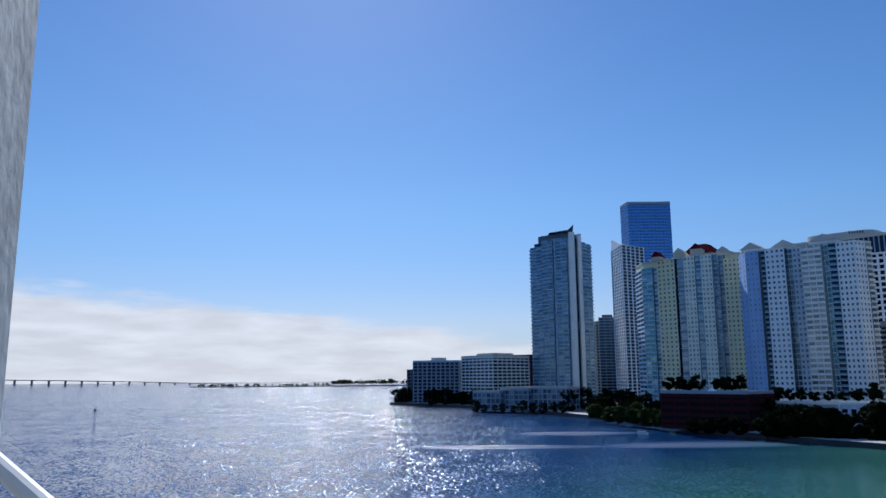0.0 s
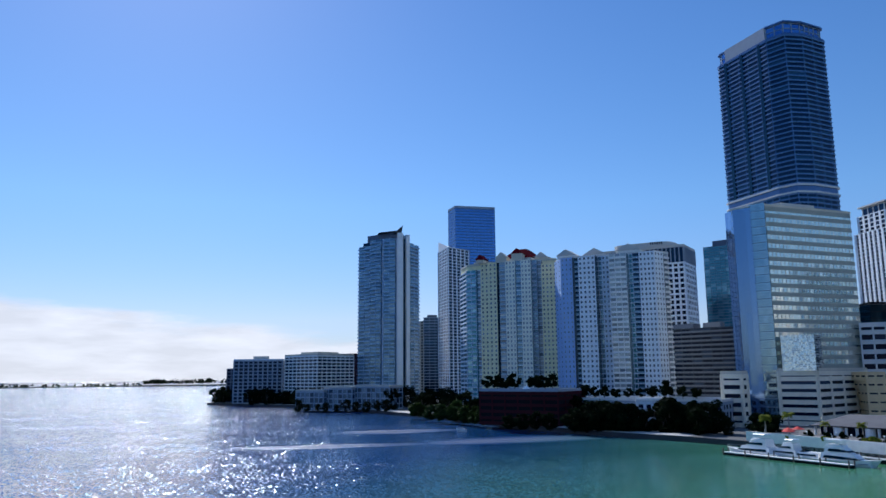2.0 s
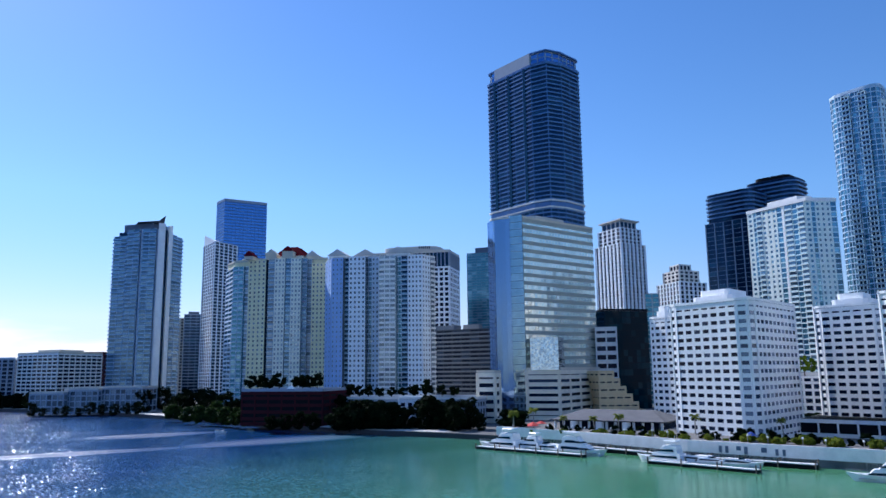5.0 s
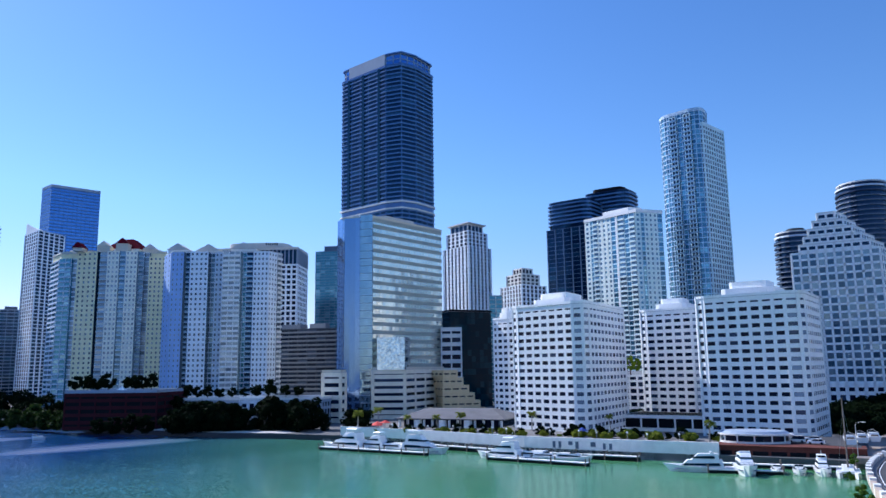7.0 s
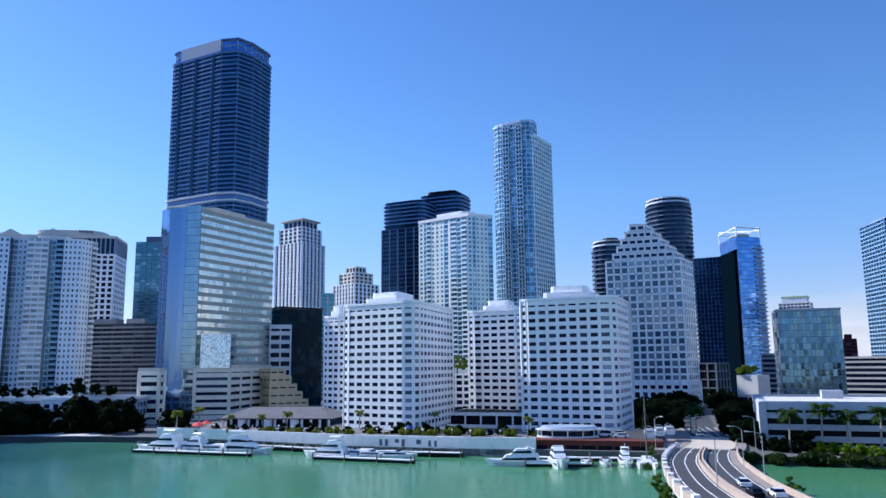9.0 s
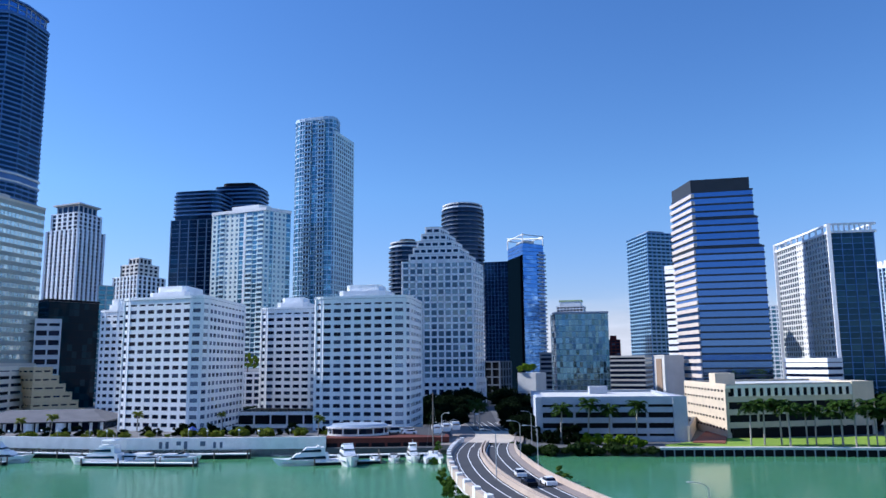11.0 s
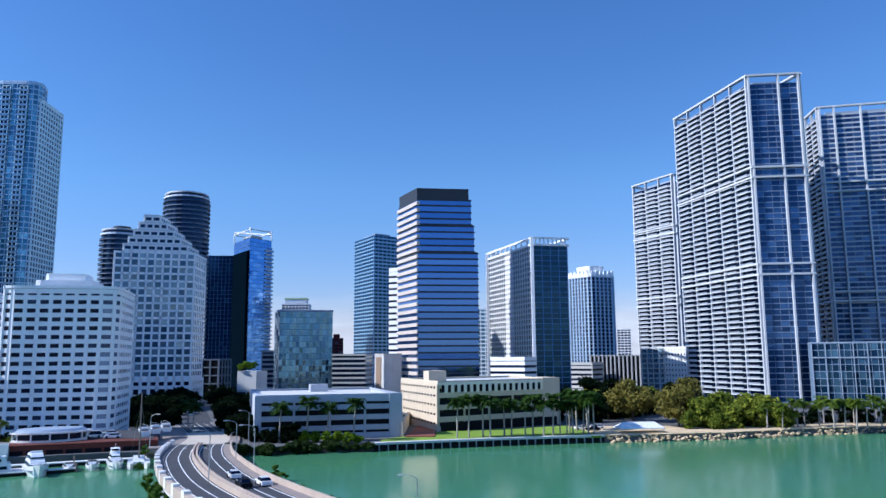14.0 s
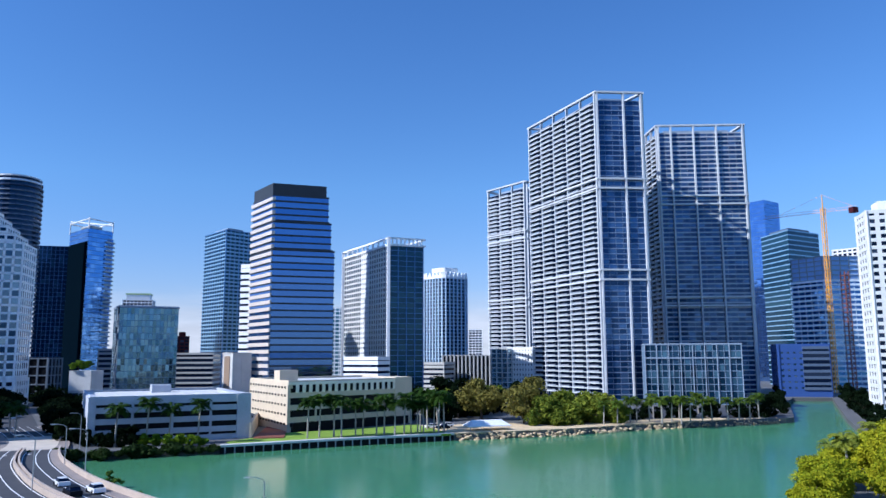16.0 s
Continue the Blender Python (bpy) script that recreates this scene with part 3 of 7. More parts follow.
# ---- cloud bank over the sea ----
def cloud_material(fall, low, high, cover, bright):
    m = bpy.data.materials.new("cloud_bank")
    m.use_nodes = True
    n, l = m.node_tree.nodes, m.node_tree.links
    n.clear()
    out, mix, em, tr = n.new("ShaderNodeOutputMaterial"), n.new("ShaderNodeMixShader"), n.new("ShaderNodeEmission"), n.new("ShaderNodeBsdfTransparent")
    co, sep, t = n.new("ShaderNodeTexCoord"), n.new("ShaderNodeSeparateXYZ"), n.new("ShaderNodeTexNoise")
    mp = n.new("ShaderNodeMapping")
    mp.inputs["Scale"].default_value = (1.0, 1.0, 5.0)
    t.inputs["Scale"].default_value, t.inputs["Detail"].default_value, t.inputs["Roughness"].default_value = 0.0016, 8, 0.6
    l.new(co.outputs["Object"], mp.inputs["Vector"])
    l.new(mp.outputs[0], t.inputs["Vector"])
    l.new(co.outputs["Object"], sep.inputs[0])
    # the bank sinks to the right: cover = 1 - (z - slope * x - top) / soft + noise
    a = n.new("ShaderNodeMath"); a.operation = "MULTIPLY_ADD"
    a.inputs[1].default_value = fall
    l.new(sep.outputs["X"], a.inputs[0]); l.new(sep.outputs["Z"], a.inputs[2])
    c = n.new("ShaderNodeMath"); c.operation = "MULTIPLY_ADD"
    c.inputs[1].default_value = -260.0
    l.new(t.outputs[0], c.inputs[0]); l.new(a.outputs[0], c.inputs[2])
    r = n.new("ShaderNodeMapRange")
    r.interpolation_type = "SMOOTHSTEP"
    r.inputs["From Min"].default_value, r.inputs["From Max"].default_value = low, high
    r.inputs["To Min"].default_value, r.inputs["To Max"].default_value = cover, 0.0
    l.new(c.outputs[0], r.inputs["Value"])
    em.inputs["Color"].default_value = (0.97, 0.93, 0.92, 1)
    puff = n.new("ShaderNodeTexNoise")
    puff.inputs["Scale"].default_value, puff.inputs["Detail"].default_value = 0.003, 7
    l.new(mp.outputs[0], puff.inputs["Vector"])
    glow = n.new("ShaderNodeMapRange")
    glow.inputs["From Min"].default_value, glow.inputs["From Max"].default_value = 0.35, 0.7
    glow.inputs["To Min"].default_value, glow.inputs["To Max"].default_value = bright * 0.9, bright * 1.1
    l.new(puff.outputs[0], glow.inputs["Value"])
    l.new(glow.outputs[0], em.inputs["Strength"])
    l.new(r.outputs[0], mix.inputs[0]); l.new(tr.outputs[0], mix.inputs[1]); l.new(em.outputs[0], mix.inputs[2]); l.new(mix.outputs[0], out.inputs[0])
    return m


def cloud_bank(name, first, last, material, label):
    bm = bmesh.new()
    rim = [plan(a, 4750) for a in range(first, last, 3)]
    lo = [bm.verts.new((*p, 0.5)) for p in rim]
    hi = [bm.verts.new((*p, 700)) for p in rim]
    for i in range(len(rim) - 1):
        bm.faces.new((lo[i], lo[i + 1], hi[i + 1], hi[i]))
    ob = new(name, mesh_of(bm, name, material))
    ob.visible_shadow = False
    tagged(ob, label, "sky", kind="structure")


cloud_bank("backdrop_clouds", -60, 31, cloud_material(0.105, 95, 215, 0.92, 0.92), "low bank of white cloud over the sea horizon")
cloud_bank("backdrop_clouds_inland", 60, 141, cloud_material(0.0, 40, 330, 0.75, 0.62), "faint low cloud behind the city")

# ---- the towers, from the south round to the river ----
def south_row():
    p = slab((-2.3, 700), (1.15, 690), 22)
    h = house_at(p, "eleven-storey grey apartment slab at the tip of the bay", "apartment_building")
    facade(h, p, 2, 39.5, storey=3.1, band=0.9, bay=4.2, pier=1.2, wall=BLUEGREY, glass=G_DARK)
    parapet(h, p, 39.5, material=F_BLUE)
    crown(h, scaled(p, 0.3), 39.5, 43.5, PALE)
    p = slab((-2.75, 730), (-1.9, 720), 16)
    h = house_at(p, "narrow dark apartment wing beside the grey slab", "apartment_building")
    facade(h, p, 2, 33, storey=3.1, bay=4.2, pier=1.2, wall=SLATE)
    p = corner((1.36, 690), (3.7, 650), (6.4, 690))
    h = house_at(p, "pale stepped apartment block with ribbon balconies", "apartment_building")
    facade(h, p, 2, 43.0, storey=3.0, band=1.2, bay=6, pier=1.0, wall=WHITE, glass=G_DARK, balcony=0.9)
    parapet(h, p, 43.0, material=CREAM)
    crown(h, scaled(p, 0.55), 43, 46.5, CREAM)
    p = slab((4.9, 760), (6.5, 750), 20)
    h = house_at(p, "dark apartment block behind the stepped one", "apartment_building")
    facade(h, p, 2, 47, storey=3.0, bay=4, wall=BROWN)
    for l, r, z in ((2.2, 4.2, 14.5), (4.25, 6.3, 16.5), (6.4, 9.1, 17.5)):
        p = slab((l, 575 - 4 * l), (r, 570 - 4 * r), 18)
        h = house_at(p, "low blue-grey waterfront townhouses with tall dark windows", "townhouses", group="waterfront townhouses")
        facade(h, p, 2, z, storey=3.6, band=0.9, bay=4, pier=0.8, wall=BLUEGREY, glass=G_MID)
        parapet(h, p, z, material=PALE)
    # slender residential tower with a sail on its roof
    p = corner((6.74, 655), (9.3, 630), (11.24, 655))
    h = house_at(p, "tall slender blue glass tower with white fins and sail roof")
    part("core", prism(bmesh.new(), [v - h.location.xy for v in widen(p, -2.5)], 2, 140.5), G_NAVY, h)
    tower = dict(wall=SKYSTUCCO, rail=SAILRAIL, glass=G_RIBBON, out=1.3, cols=2, up=0.95)
    strips(h, [((6.74, 655), (7.62, 645), "deck", dict(tower, top=137)), ((7.62, 642), (8.42, 634), "deck", tower), ((8.42, 636), (8.62, 634), "fin", dict(wall=F_BLUE, out=0.2)),
               ((8.62, 632), (9.5, 628), "deck", tower), ((9.5, 630), (9.66, 630), "fin", dict(wall=F_BLUE, out=0.1)), ((9.66, 626), (10.12, 626), "fin", dict(wall=WHITE, top=145)),
               ((10.12, 632), (10.36, 633), "glass", dict(glass=G_NAVY, wall=SLATE, cols=1)), ((10.36, 630), (10.62, 631), "fin", dict(wall=WHITE, top=144)),
               ((10.62, 638), (11.3, 652), "deck", dict(tower, top=138))], 2, 141, 3.1)
    c = middle(p)
    crown(h, scaled(p, 0.72), 141, 147, SLATE)
    sail = bmesh.new()
    l, r = plan(8.2, 640) - c, plan(9.95, 640) - c
    prism(sail, [l + Vector((0, -4)), r + Vector((0, -4)), r + Vector((0, 8)), l + Vector((0, 8))], 147, 149,
          [l * 0.2 + r * 0.8 + Vector((0, -4)), r + Vector((1, -4)), r + Vector((1, 8)), l * 0.2 + r * 0.8 + Vector((0, 8))])
    for v in sail.verts:
        if v.co.z > 148.5 and v.co.x > (r.x * 0.95):
            v.co.z += 4.5
    part("sail_roof", sail, DARKGREY, h, "dark curved sail roof")
    p = slab((11.0, 830), (11.75, 825), 20)
    h = house_at(p, "narrow pale yellow apartment tower end wall")
    facade(h, p, 2, 84, wall=CREAM, bay=6, pier=3.5)
    p = slab((11.7, 800), (12.95, 800), 22)
    h = house_at(p, "mid-rise grey apartment tower with balcony bands")
    facade(h, p, 2, 86, storey=3.1, band=0.9, bay=5, pier=0.5, wall=BLUEGREY, glass=G_NAVY, balcony=0.8)
    crown(h, scaled(p, 0.6), 86, 89, SLATE)
    # tower with a raised corner spike
    p = corner((12.85, 780), (13.6, 745), (15.2, 770))
    h = house_at(p, "tall white and glass tower with a pointed raised corner")
    facade(h, p, 2, 153, storey=3.2, band=0.7, bay=6.5, pier=1.6, wall=ICEWHITE, glass=G_NAVY)
    c = middle(p)
    q = [v - c for v in p]
    spike = part("spike", prism(bmesh.new(), [q[3] * 0.99, q[0] * 0.99, q[0] * 0.8 + q[1] * 0.2, q[3] * 0.8 + q[2] * 0.2], 153, 154.5,
                        [q[3] * 0.99, q[3] * 0.9 + q[0] * 0.1, q[3] * 0.9 + q[2] * 0.1 , q[3] * 0.95 + q[2] * 0.05]), WHITE, h)
    for v in spike.data.vertices:
        if v.co.z > 154:
            v.co.z = 163
    # tallest of the far row
    p = corner((13.66, 1010), (14.2, 985), (17.27, 1000))
    h = house_at(p, "very tall blue-grey stone and glass skyscraper with a flat top")
    facade(h, p, 2, 247, storey=4.0, band=1.6, proud=0.2, bay=5, pier=0.6, wall=BAND_BLUE, glass=G_BLUE, panes=False)
    parapet(h, p, 247, 3, material=BLUEGREY)


def bay_pair():
    # yellowish tower with a red roof
    p = [plan(14.6, 545), plan(15.1, 526), plan(18.0, 510), plan(21.9, 502), plan(21.9, 535), plan(15.1, 565)]
    h = house_at(p, "pale yellow condominium tower with a red roof and many small windows")
    part("core", prism(bmesh.new(), [v - h.location.xy for v in p], 2, 101), YELLOW, h)
    sunny = dict(wall=YELLOW, glass=G_MID, fw=0.40, fh=0.45)
    shy = dict(wall=IVORYWHITE, glass=G_CURTAIN, fw=0.52, fh=0.5)
    dark = dict(wall=F_BLUE, rail=RAILTEAL, glass=G_RIBBON, out=0.9, cols=1)
    strips(h, [((14.5, 545), (15.0, 523), "glass", dict(wall=F_BLUE, glass=G_TEAL, band=1.2, cols=2, top=97)), ((15.0, 519), (15.75, 514), "deck", dict(wall=F_BLUE, rail=RAILTEAL, glass=G_TEAL, out=1.0, cols=2, top=97)),
               ((15.75, 516), (16.1, 514), "glass", dict(wall=F_BLUE, glass=G_CURTAIN, band=0.9, cols=1, top=97)),
               ((16.1, 514), (17.35, 507), "wall", dict(sunny, cols=4)), ((17.35, 511), (17.55, 510), "glass", dict(wall=F_BLUE, glass=G_CURTAIN, cols=1)), ((17.55, 508), (18.0, 506), "deck", dict(dark, glass=G_CURTAIN)),
               ((18.0, 502), (18.75, 499), "wall", dict(shy, cols=3)), ((18.75, 501), (19.2, 500), "deck", dict(dark, wall=ICEWHITE)),
               ((19.2, 498), (19.95, 496), "wall", dict(shy, cols=3)), ((19.95, 500), (20.4, 499), "deck", dict(dark, rail=BLUEGREY)),
               ((20.4, 502), (20.75, 501), "glass", dict(wall=F_BLUE, glass=G_CURTAIN, cols=1, band=0.7)), ((20.75, 498), (21.9, 496), "wall", dict(sunny, cols=4, top=98))], 2, 101, 2.95)
    parapet(h, p, 101, material=CREAM)
    for l, r, d, z in ((15.6, 17.0, 528, 104), (20.3, 21.4, 512, 104)):
        crown(h, slab((l, d), (r, d - 4), 14), 101, z, CREAM)
    q = slab((18.0, 520), (20.0, 512), 18)
    crown(h, q, 101, 105, WHITE)
    c = h.location.xy
    q = [v - c for v in widen(q, 1.5)]
    m = middle(q)
    part("hip_roof", prism(bmesh.new(), q, 105, 112, [m + (v - m) * 0.35 for v in q]), REDROOF, h, "red hipped tile roof")
    for l, r, z, material in ((17.3, 18.1, 104.5, CREAM), (18.5, 19.3, 107, REDROOF), (20.3, 21.2, 104.0, PALE), (15.75, 16.35, 103, REDROOF)):
        q = [v - c for v in slab((l, 508), (r, 506), 9)]
        part("dormer", prism(bmesh.new(), q, 101, z), CREAM, h)
        q = [v - c for v in widen(slab((l, 508), (r, 506), 9), 0.5)]
        part("dormer_roof", prism(bmesh.new(), q, z, z + 3.6, [q[0] * 0.5 + q[1] * 0.5, q[0] * 0.49 + q[1] * 0.51, q[3] * 0.49 + q[2] * 0.51, q[3] * 0.5 + q[2] * 0.5]), material, h, "small gabled roof")
    q = [v - c for v in slab((14.6, 540), (15.5, 532), 12)]
    m = middle(q)
    part("hip_roof", prism(bmesh.new(), q, 97, 102, [m + (v - m) * 0.3 for v in q]), REDROOF, h, "red hipped tile roof")
    # blue-white twin
    p = [plan(21.9, 480), plan(22.4, 467), plan(25.4, 462), plan(29.2, 455), plan(30.1, 464), plan(30.0, 486), plan(22.3, 505)]
    h = house_at(p, "thirty-five storey white condominium tower with glass bays and balconies")
    part("core", prism(bmesh.new(), [v - h.location.xy for v in p], 2, 96), WHITE, h)
    wall = dict(wall=ICEWHITE, glass=G_MID, fw=0.46, fh=0.46)
    # the two left strips have a blue reflection painted into the wall
    strips(h, [((21.8, 480), (22.25, 465), "wall", dict(wall=CORNERBLUE, glass=G_CURTAIN, fw=0.3, fh=0.4, cols=2)), ((22.25, 463), (23.1, 460), "wall", dict(wall=CORNERBLUE, glass=G_CURTAIN, fw=0.32, fh=0.42, cols=3)),
               ((23.1, 464), (23.55, 463), "deck", dict(wall=SKYSTUCCO, rail=RAILTEAL, glass=G_NAVY, cols=1, out=0.8)), ((23.55, 458), (24.8, 455), "wall", dict(wall, cols=4)),
               ((24.8, 461), (25.3, 460), "glass", dict(wall=F_BLUE, glass=G_RIBBON, cols=2, band=0.8)), ((25.3, 458), (25.85, 457), "wall", dict(wall, wall=F_BLUE, cols=2, fw=0.5)),
               ((25.85, 454), (27.1, 451), "deck", dict(wall=WHITE, rail=WHITE, glass=G_CURTAIN, cols=3, out=1.3, up=1.1)), ((27.1, 456), (27.55, 455), "glass", dict(wall=F_BLUE, glass=G_TEAL, cols=2, band=0.8)),
               ((27.55, 454), (28.05, 453), "deck", dict(wall=F_BLUE, rail=RAILTEAL, glass=G_NAVY, cols=1, out=0.8)), ((28.05, 450), (29.15, 448), "wall", dict(wall, cols=4)),
               ((29.15, 448), (29.75, 455), "wall", dict(wall, cols=3)), ((29.75, 459), (30.1, 464), "deck", dict(wall=WHITE, rail=WHITE, glass=G_CURTAIN, cols=1, out=1.0))], 2, 96, 2.9)
    parapet(h, p, 96, material=OFFWHITE)
    for l, r, d, z in ((22.0, 23.3, 474, 99), (26.4, 28.2, 462, 99), (24, 25.6, 470, 98.5)):
        q = slab((l, d), (r, d - 4), 12)
        crown(h, q, 96, z, WHITE)
        q = [v - h.location.xy for v in widen(q, 0.8)]
        part("gable_roof", prism(bmesh.new(), q, z, z + 4, [q[0] * 0.5 + q[1] * 0.5, q[0] * 0.49 + q[1] * 0.51, q[3] * 0.49 + q[2] * 0.51, q[3] * 0.5 + q[2] * 0.5]), PALE, h)
    # office block with a curved crown behind
    p = slab((25.4, 640), (31.25, 620), 34)
    h = house_at(p, "office tower with a square window grid and a curved rooftop crown")
    facade(h, p, 2, 113, storey=4.3, band=1.5, proud=0.35, bay=4.6, pier=1.6, wall=ICEWHITE, glass=G_DARK)
    facade(h, p, 113, 125, storey=12, band=0, bay=3.4, pier=0.7, pier_proud=1.0, wall=BLUEGREY, glass=G_NAVY)
    crown(h, widen(p, 0.6), 125, 127, PALE, "cornice")
    q = rounded(slab((26.0, 640), (30.4, 625), 26), [14, 14, 5, 5], 5)
    crown(h, q, 127, 131.5, PALE, "curved_crown")
    bars = bmesh.new()
    u = (plan(30.2, 622) - plan(28.6, 622)).normalized()
    for k in range(6):
        a = plan(28.9, 621.5) - h.location.xy + u * (k * 1.7)
        prism(bars, [a, a + u * 1.1, a + u * 1.1 + Vector((0.2, 0.3)), a + Vector((0.2, 0.3))], 128.3, 130.3)
    part("sign", bars, DARKGREY, h, "dark rooftop lettering too far to read")
    # grey apartment slab
    p = slab((30.1, 530), (34.9, 505), 20)
    h = house_at(p, "long grey apartment slab with balcony bands", "apartment_building")
    facade(h, p, 2, 54.5, storey=2.95, band=0.9, bay=7, pier=0.6, wall=NIGHT, glass=G_DARK, balcony=1.0, rail=SLATEPALE)
    crown(h, scaled(p, 0.25), 54.5, 58, GREY)
    crown(h, slab((30.2, 528), (31.6, 521), 10), 54.5, 57.5, SLATE)
    p = slab((32.65, 905), (35.2, 890), 30)
    h = house_at(p, "distant dark teal glass condominium tower")
    facade(h, p, 2, 168, storey=3.3, band=0.6, bay=6, pier=0.3, wall=SLATEPALE, glass=G_TEAL, balcony=0.8)
    crown(h, scaled(p, 0.6), 168, 175, SLATE)


def centre_row():
    # the tallest tower: rounded ends, balcony bands, a ledge at a third of its height
    l, m, r = (34.5, 545), (39.3, 498), (41.85, 530)
    p = rounded(corner(l, m, r), [16, 4, 6, 3], 2)
    h = house_at(p, "very tall dark blue glass tower with chamfered corners and balcony bands")
    facade(h, p, 2, 135.5, storey=3.1, band=0.85, proud=0.75, bay=6, pier=0.25, wall=STEELBAND, glass=G_NAVY)
    crown(h, widen(p, 1.3), 140.2, 141.3, OFFWHITE, "ledge")
    crown(h, widen(p, 1.3), 135.6, 136.6, OFFWHITE, "ledge")
    crown(h, widen(p, 0.2), 136.6, 140.2, BAND_BLUE, "plant_floor")
    facade(h, p, 141.3, 240, storey=3.1, band=0.85, proud=0.75, bay=9, pier=0.3, wall=STEELBAND, glass=G_NAVY)
    a, c2 = plan(34.5, 545) - h.location.xy, plan(38.2, 508) - h.location.xy
    u = (c2 - a).normalized()
    n = Vector((u.y, -u.x))
    for t in (0.16, 0.47, 0.80):
        q = a + (c2 - a) * t
        part("flat_strip", prism(bmesh.new(), [q + n * 0.95, q + u * 2.4 + n * 0.95, q + u * 2.4 - n, q - n], 141.4, 240), G_DTEAL, h, "dark teal glass strip")
    crown(h, widen(p, 0.9), 240, 241.2, BAND_BLUE, "crown_slab")
    q = [a + n * 0.5 + u * 9, c2 + n * 0.5 - u * 3, c2 - n * 6 - u * 3, a - n * 6 + u * 9]
    part("crown_screen", prism(bmesh.new(), q, 241.2, 250), BLUEGREY, h)
    facade(h, scaled(p, 0.95), 241.2, 249, storey=4, band=0.5, bay=5, pier=0.6, wall=BLUEGREY, glass=G_BLUE)
    crown(h, widen(p, 0.1), 249, 250.0, BAND_BLUE, "crown_slab")
    # mirrored office block on the bay
    p = corner((34.78, 389), (36.99, 383), (42.25, 424))
    h = house_at(p, "mirrored office tower with pale spandrels and a blue glass side", "office_tower")
    facade(h, p, 24, 104, storey=4.2, band=1.9, proud=0.2, bay=2.4, pier=0.2, pier_proud=0.1, wall=OLIVE, glass=G_PALE, name="spandrel")
    q = [p[3] + (p[0] - p[3]) * t + Vector((-0.3, -1.0)) for t in (0.0, 0.54)]
    e = q[1] - q[0]
    blue = [q[0], q[1], q[1] + Vector((1, 8)), q[0] + Vector((1, 8))]
    facade(h, blue, 2, 104.5, storey=50, band=0, bay=3, pier=0, wall=BLUEGREY, glass=G_STEEL)
    q = [p[3] + (p[0] - p[3]) * t + Vector((-0.4, -0.8)) for t in (0.56, 0.98)]
    pale = [q[0], q[1], q[1] + Vector((1, 8)), q[0] + Vector((1, 8))]
    facade(h, pale, 2, 106, storey=3.9, band=0.25, proud=0.12, bay=2.5, pier=0, wall=BLUEGREY, glass=G_SKY)
    parapet(h, p, 104, material=CREAM)
    crown(h, scaled(p, 0.4), 104, 108, PALE)
    # its podium: horizontal slots
    q = corner((37.0, 378), (39.4, 374), (42.3, 418))
    facade(h, q, 2, 26, storey=3.6, band=2.0, proud=0.4, bay=12, pier=1.6, wall=IVORY, glass=G_DARK)
    parapet(h, q, 26, material=CREAM)
    q = corner((37.3, 377), (39.4, 372), (39.8, 382))
    facade(h, q, 26, 42, storey=0.8, band=0.0, bay=0.8, pier=0.0, wall=CREAM, glass=G_MOSAIC)
    q = slab((33.3, 362), (34.6, 358), 5)
    facade(h, q, 2, 25, storey=3.6, band=2.0, proud=0.4, bay=9, pier=1.6, wall=IVORY, glass=G_DARK)
    parapet(h, q, 25, material=CREAM)
    # wing and stepped tan block beside it
    p = slab((42.2, 420), (43.7, 420), 30)
    h = house_at(p, "white office wing with dark ribbon windows", "office_wing")
    facade(h, p, 2, 49, storey=4.6, band=2.2, bay=6, pier=0.8, wall=OFFWHITE)
    p = slab((42.3, 395), (43.4, 398), 20)
    h = house_at(p, "stepped tan terrace building", "terrace_building")
    for k in range(6):
        q = slab((42.3, 395), (42.9 + 0.42 * (6 - k), 400), 20)
        facade(h, q, 2 + k * 3.9, 5.9 + k * 3.9, storey=3.9, band=1.6, proud=0.4, bay=4, pier=1.0, wall=TAN_SUNLIT)
    p = corner((42.25, 490), (42.9, 475), (46.0, 490))
    h = house_at(p, "black glass office cube", "office_building")
    facade(h, p, 2, 62, storey=4, band=0.12, proud=0.05, bay=3, pier=0.0, wall=BLACK, glass=G_BLACK)
    parapet(h, p, 62, material=BLACK)
    p = corner((42.5, 720), (44.4, 690), (46.05, 715))
    h = house_at(p, "white and blue tower with vertical piers and an open roof crown")
    facade(h, p, 2, 140, storey=3.3, band=0.5, proud=0.15, bay=5.2, pier=2.3, pier_proud=0.8, wall=ICEWHITE, glass=G_DARK)
    facade(h, scaled(p, 0.86), 140, 155, storey=3.7, band=0.8, bay=6, pier=2.4, wall=ICEWHITE, glass=G_DARK)
    facade(h, scaled(p, 0.68), 155, 162, storey=7, band=0.8, bay=6, pier=1.2, wall=OFFWHITE, glass=G_NAVY)
    crown(h, scaled(p, 0.85), 162, 163.2, PALE, "roof_plate")
    p = slab((45.9, 540), (46.9, 540), 20)
    h = house_at(p, "narrow pale glass tower behind the hotels")
    facade(h, p, 2, 78, storey=3.2, band=0.6, bay=5, wall=PALE, glass=G_TEAL)
    p = corner((46.85, 585), (48.4, 560), (50.2, 580))
    h = house_at(p, "cream residential tower with a lantern crown")
    facade(h, p, 2, 88, storey=3.2, band=0.7, bay=4.5, pier=1.5, pier_proud=0.6, wall=ICEWHITE, glass=G_DARK)
    facade(h, scaled(p, 0.72), 88, 97, storey=3, band=1.0, bay=5, pier=1.8, wall=OFFWHITE, glass=G_DARK)
    facade(h, scaled(p, 0.42), 97, 102, storey=5, band=1.0, bay=4, pier=1.2, wall=OFFWHITE, glass=G_DARK)
    # black tower of two heights
    p = slab((50.5, 650), (53.6, 630), 30)
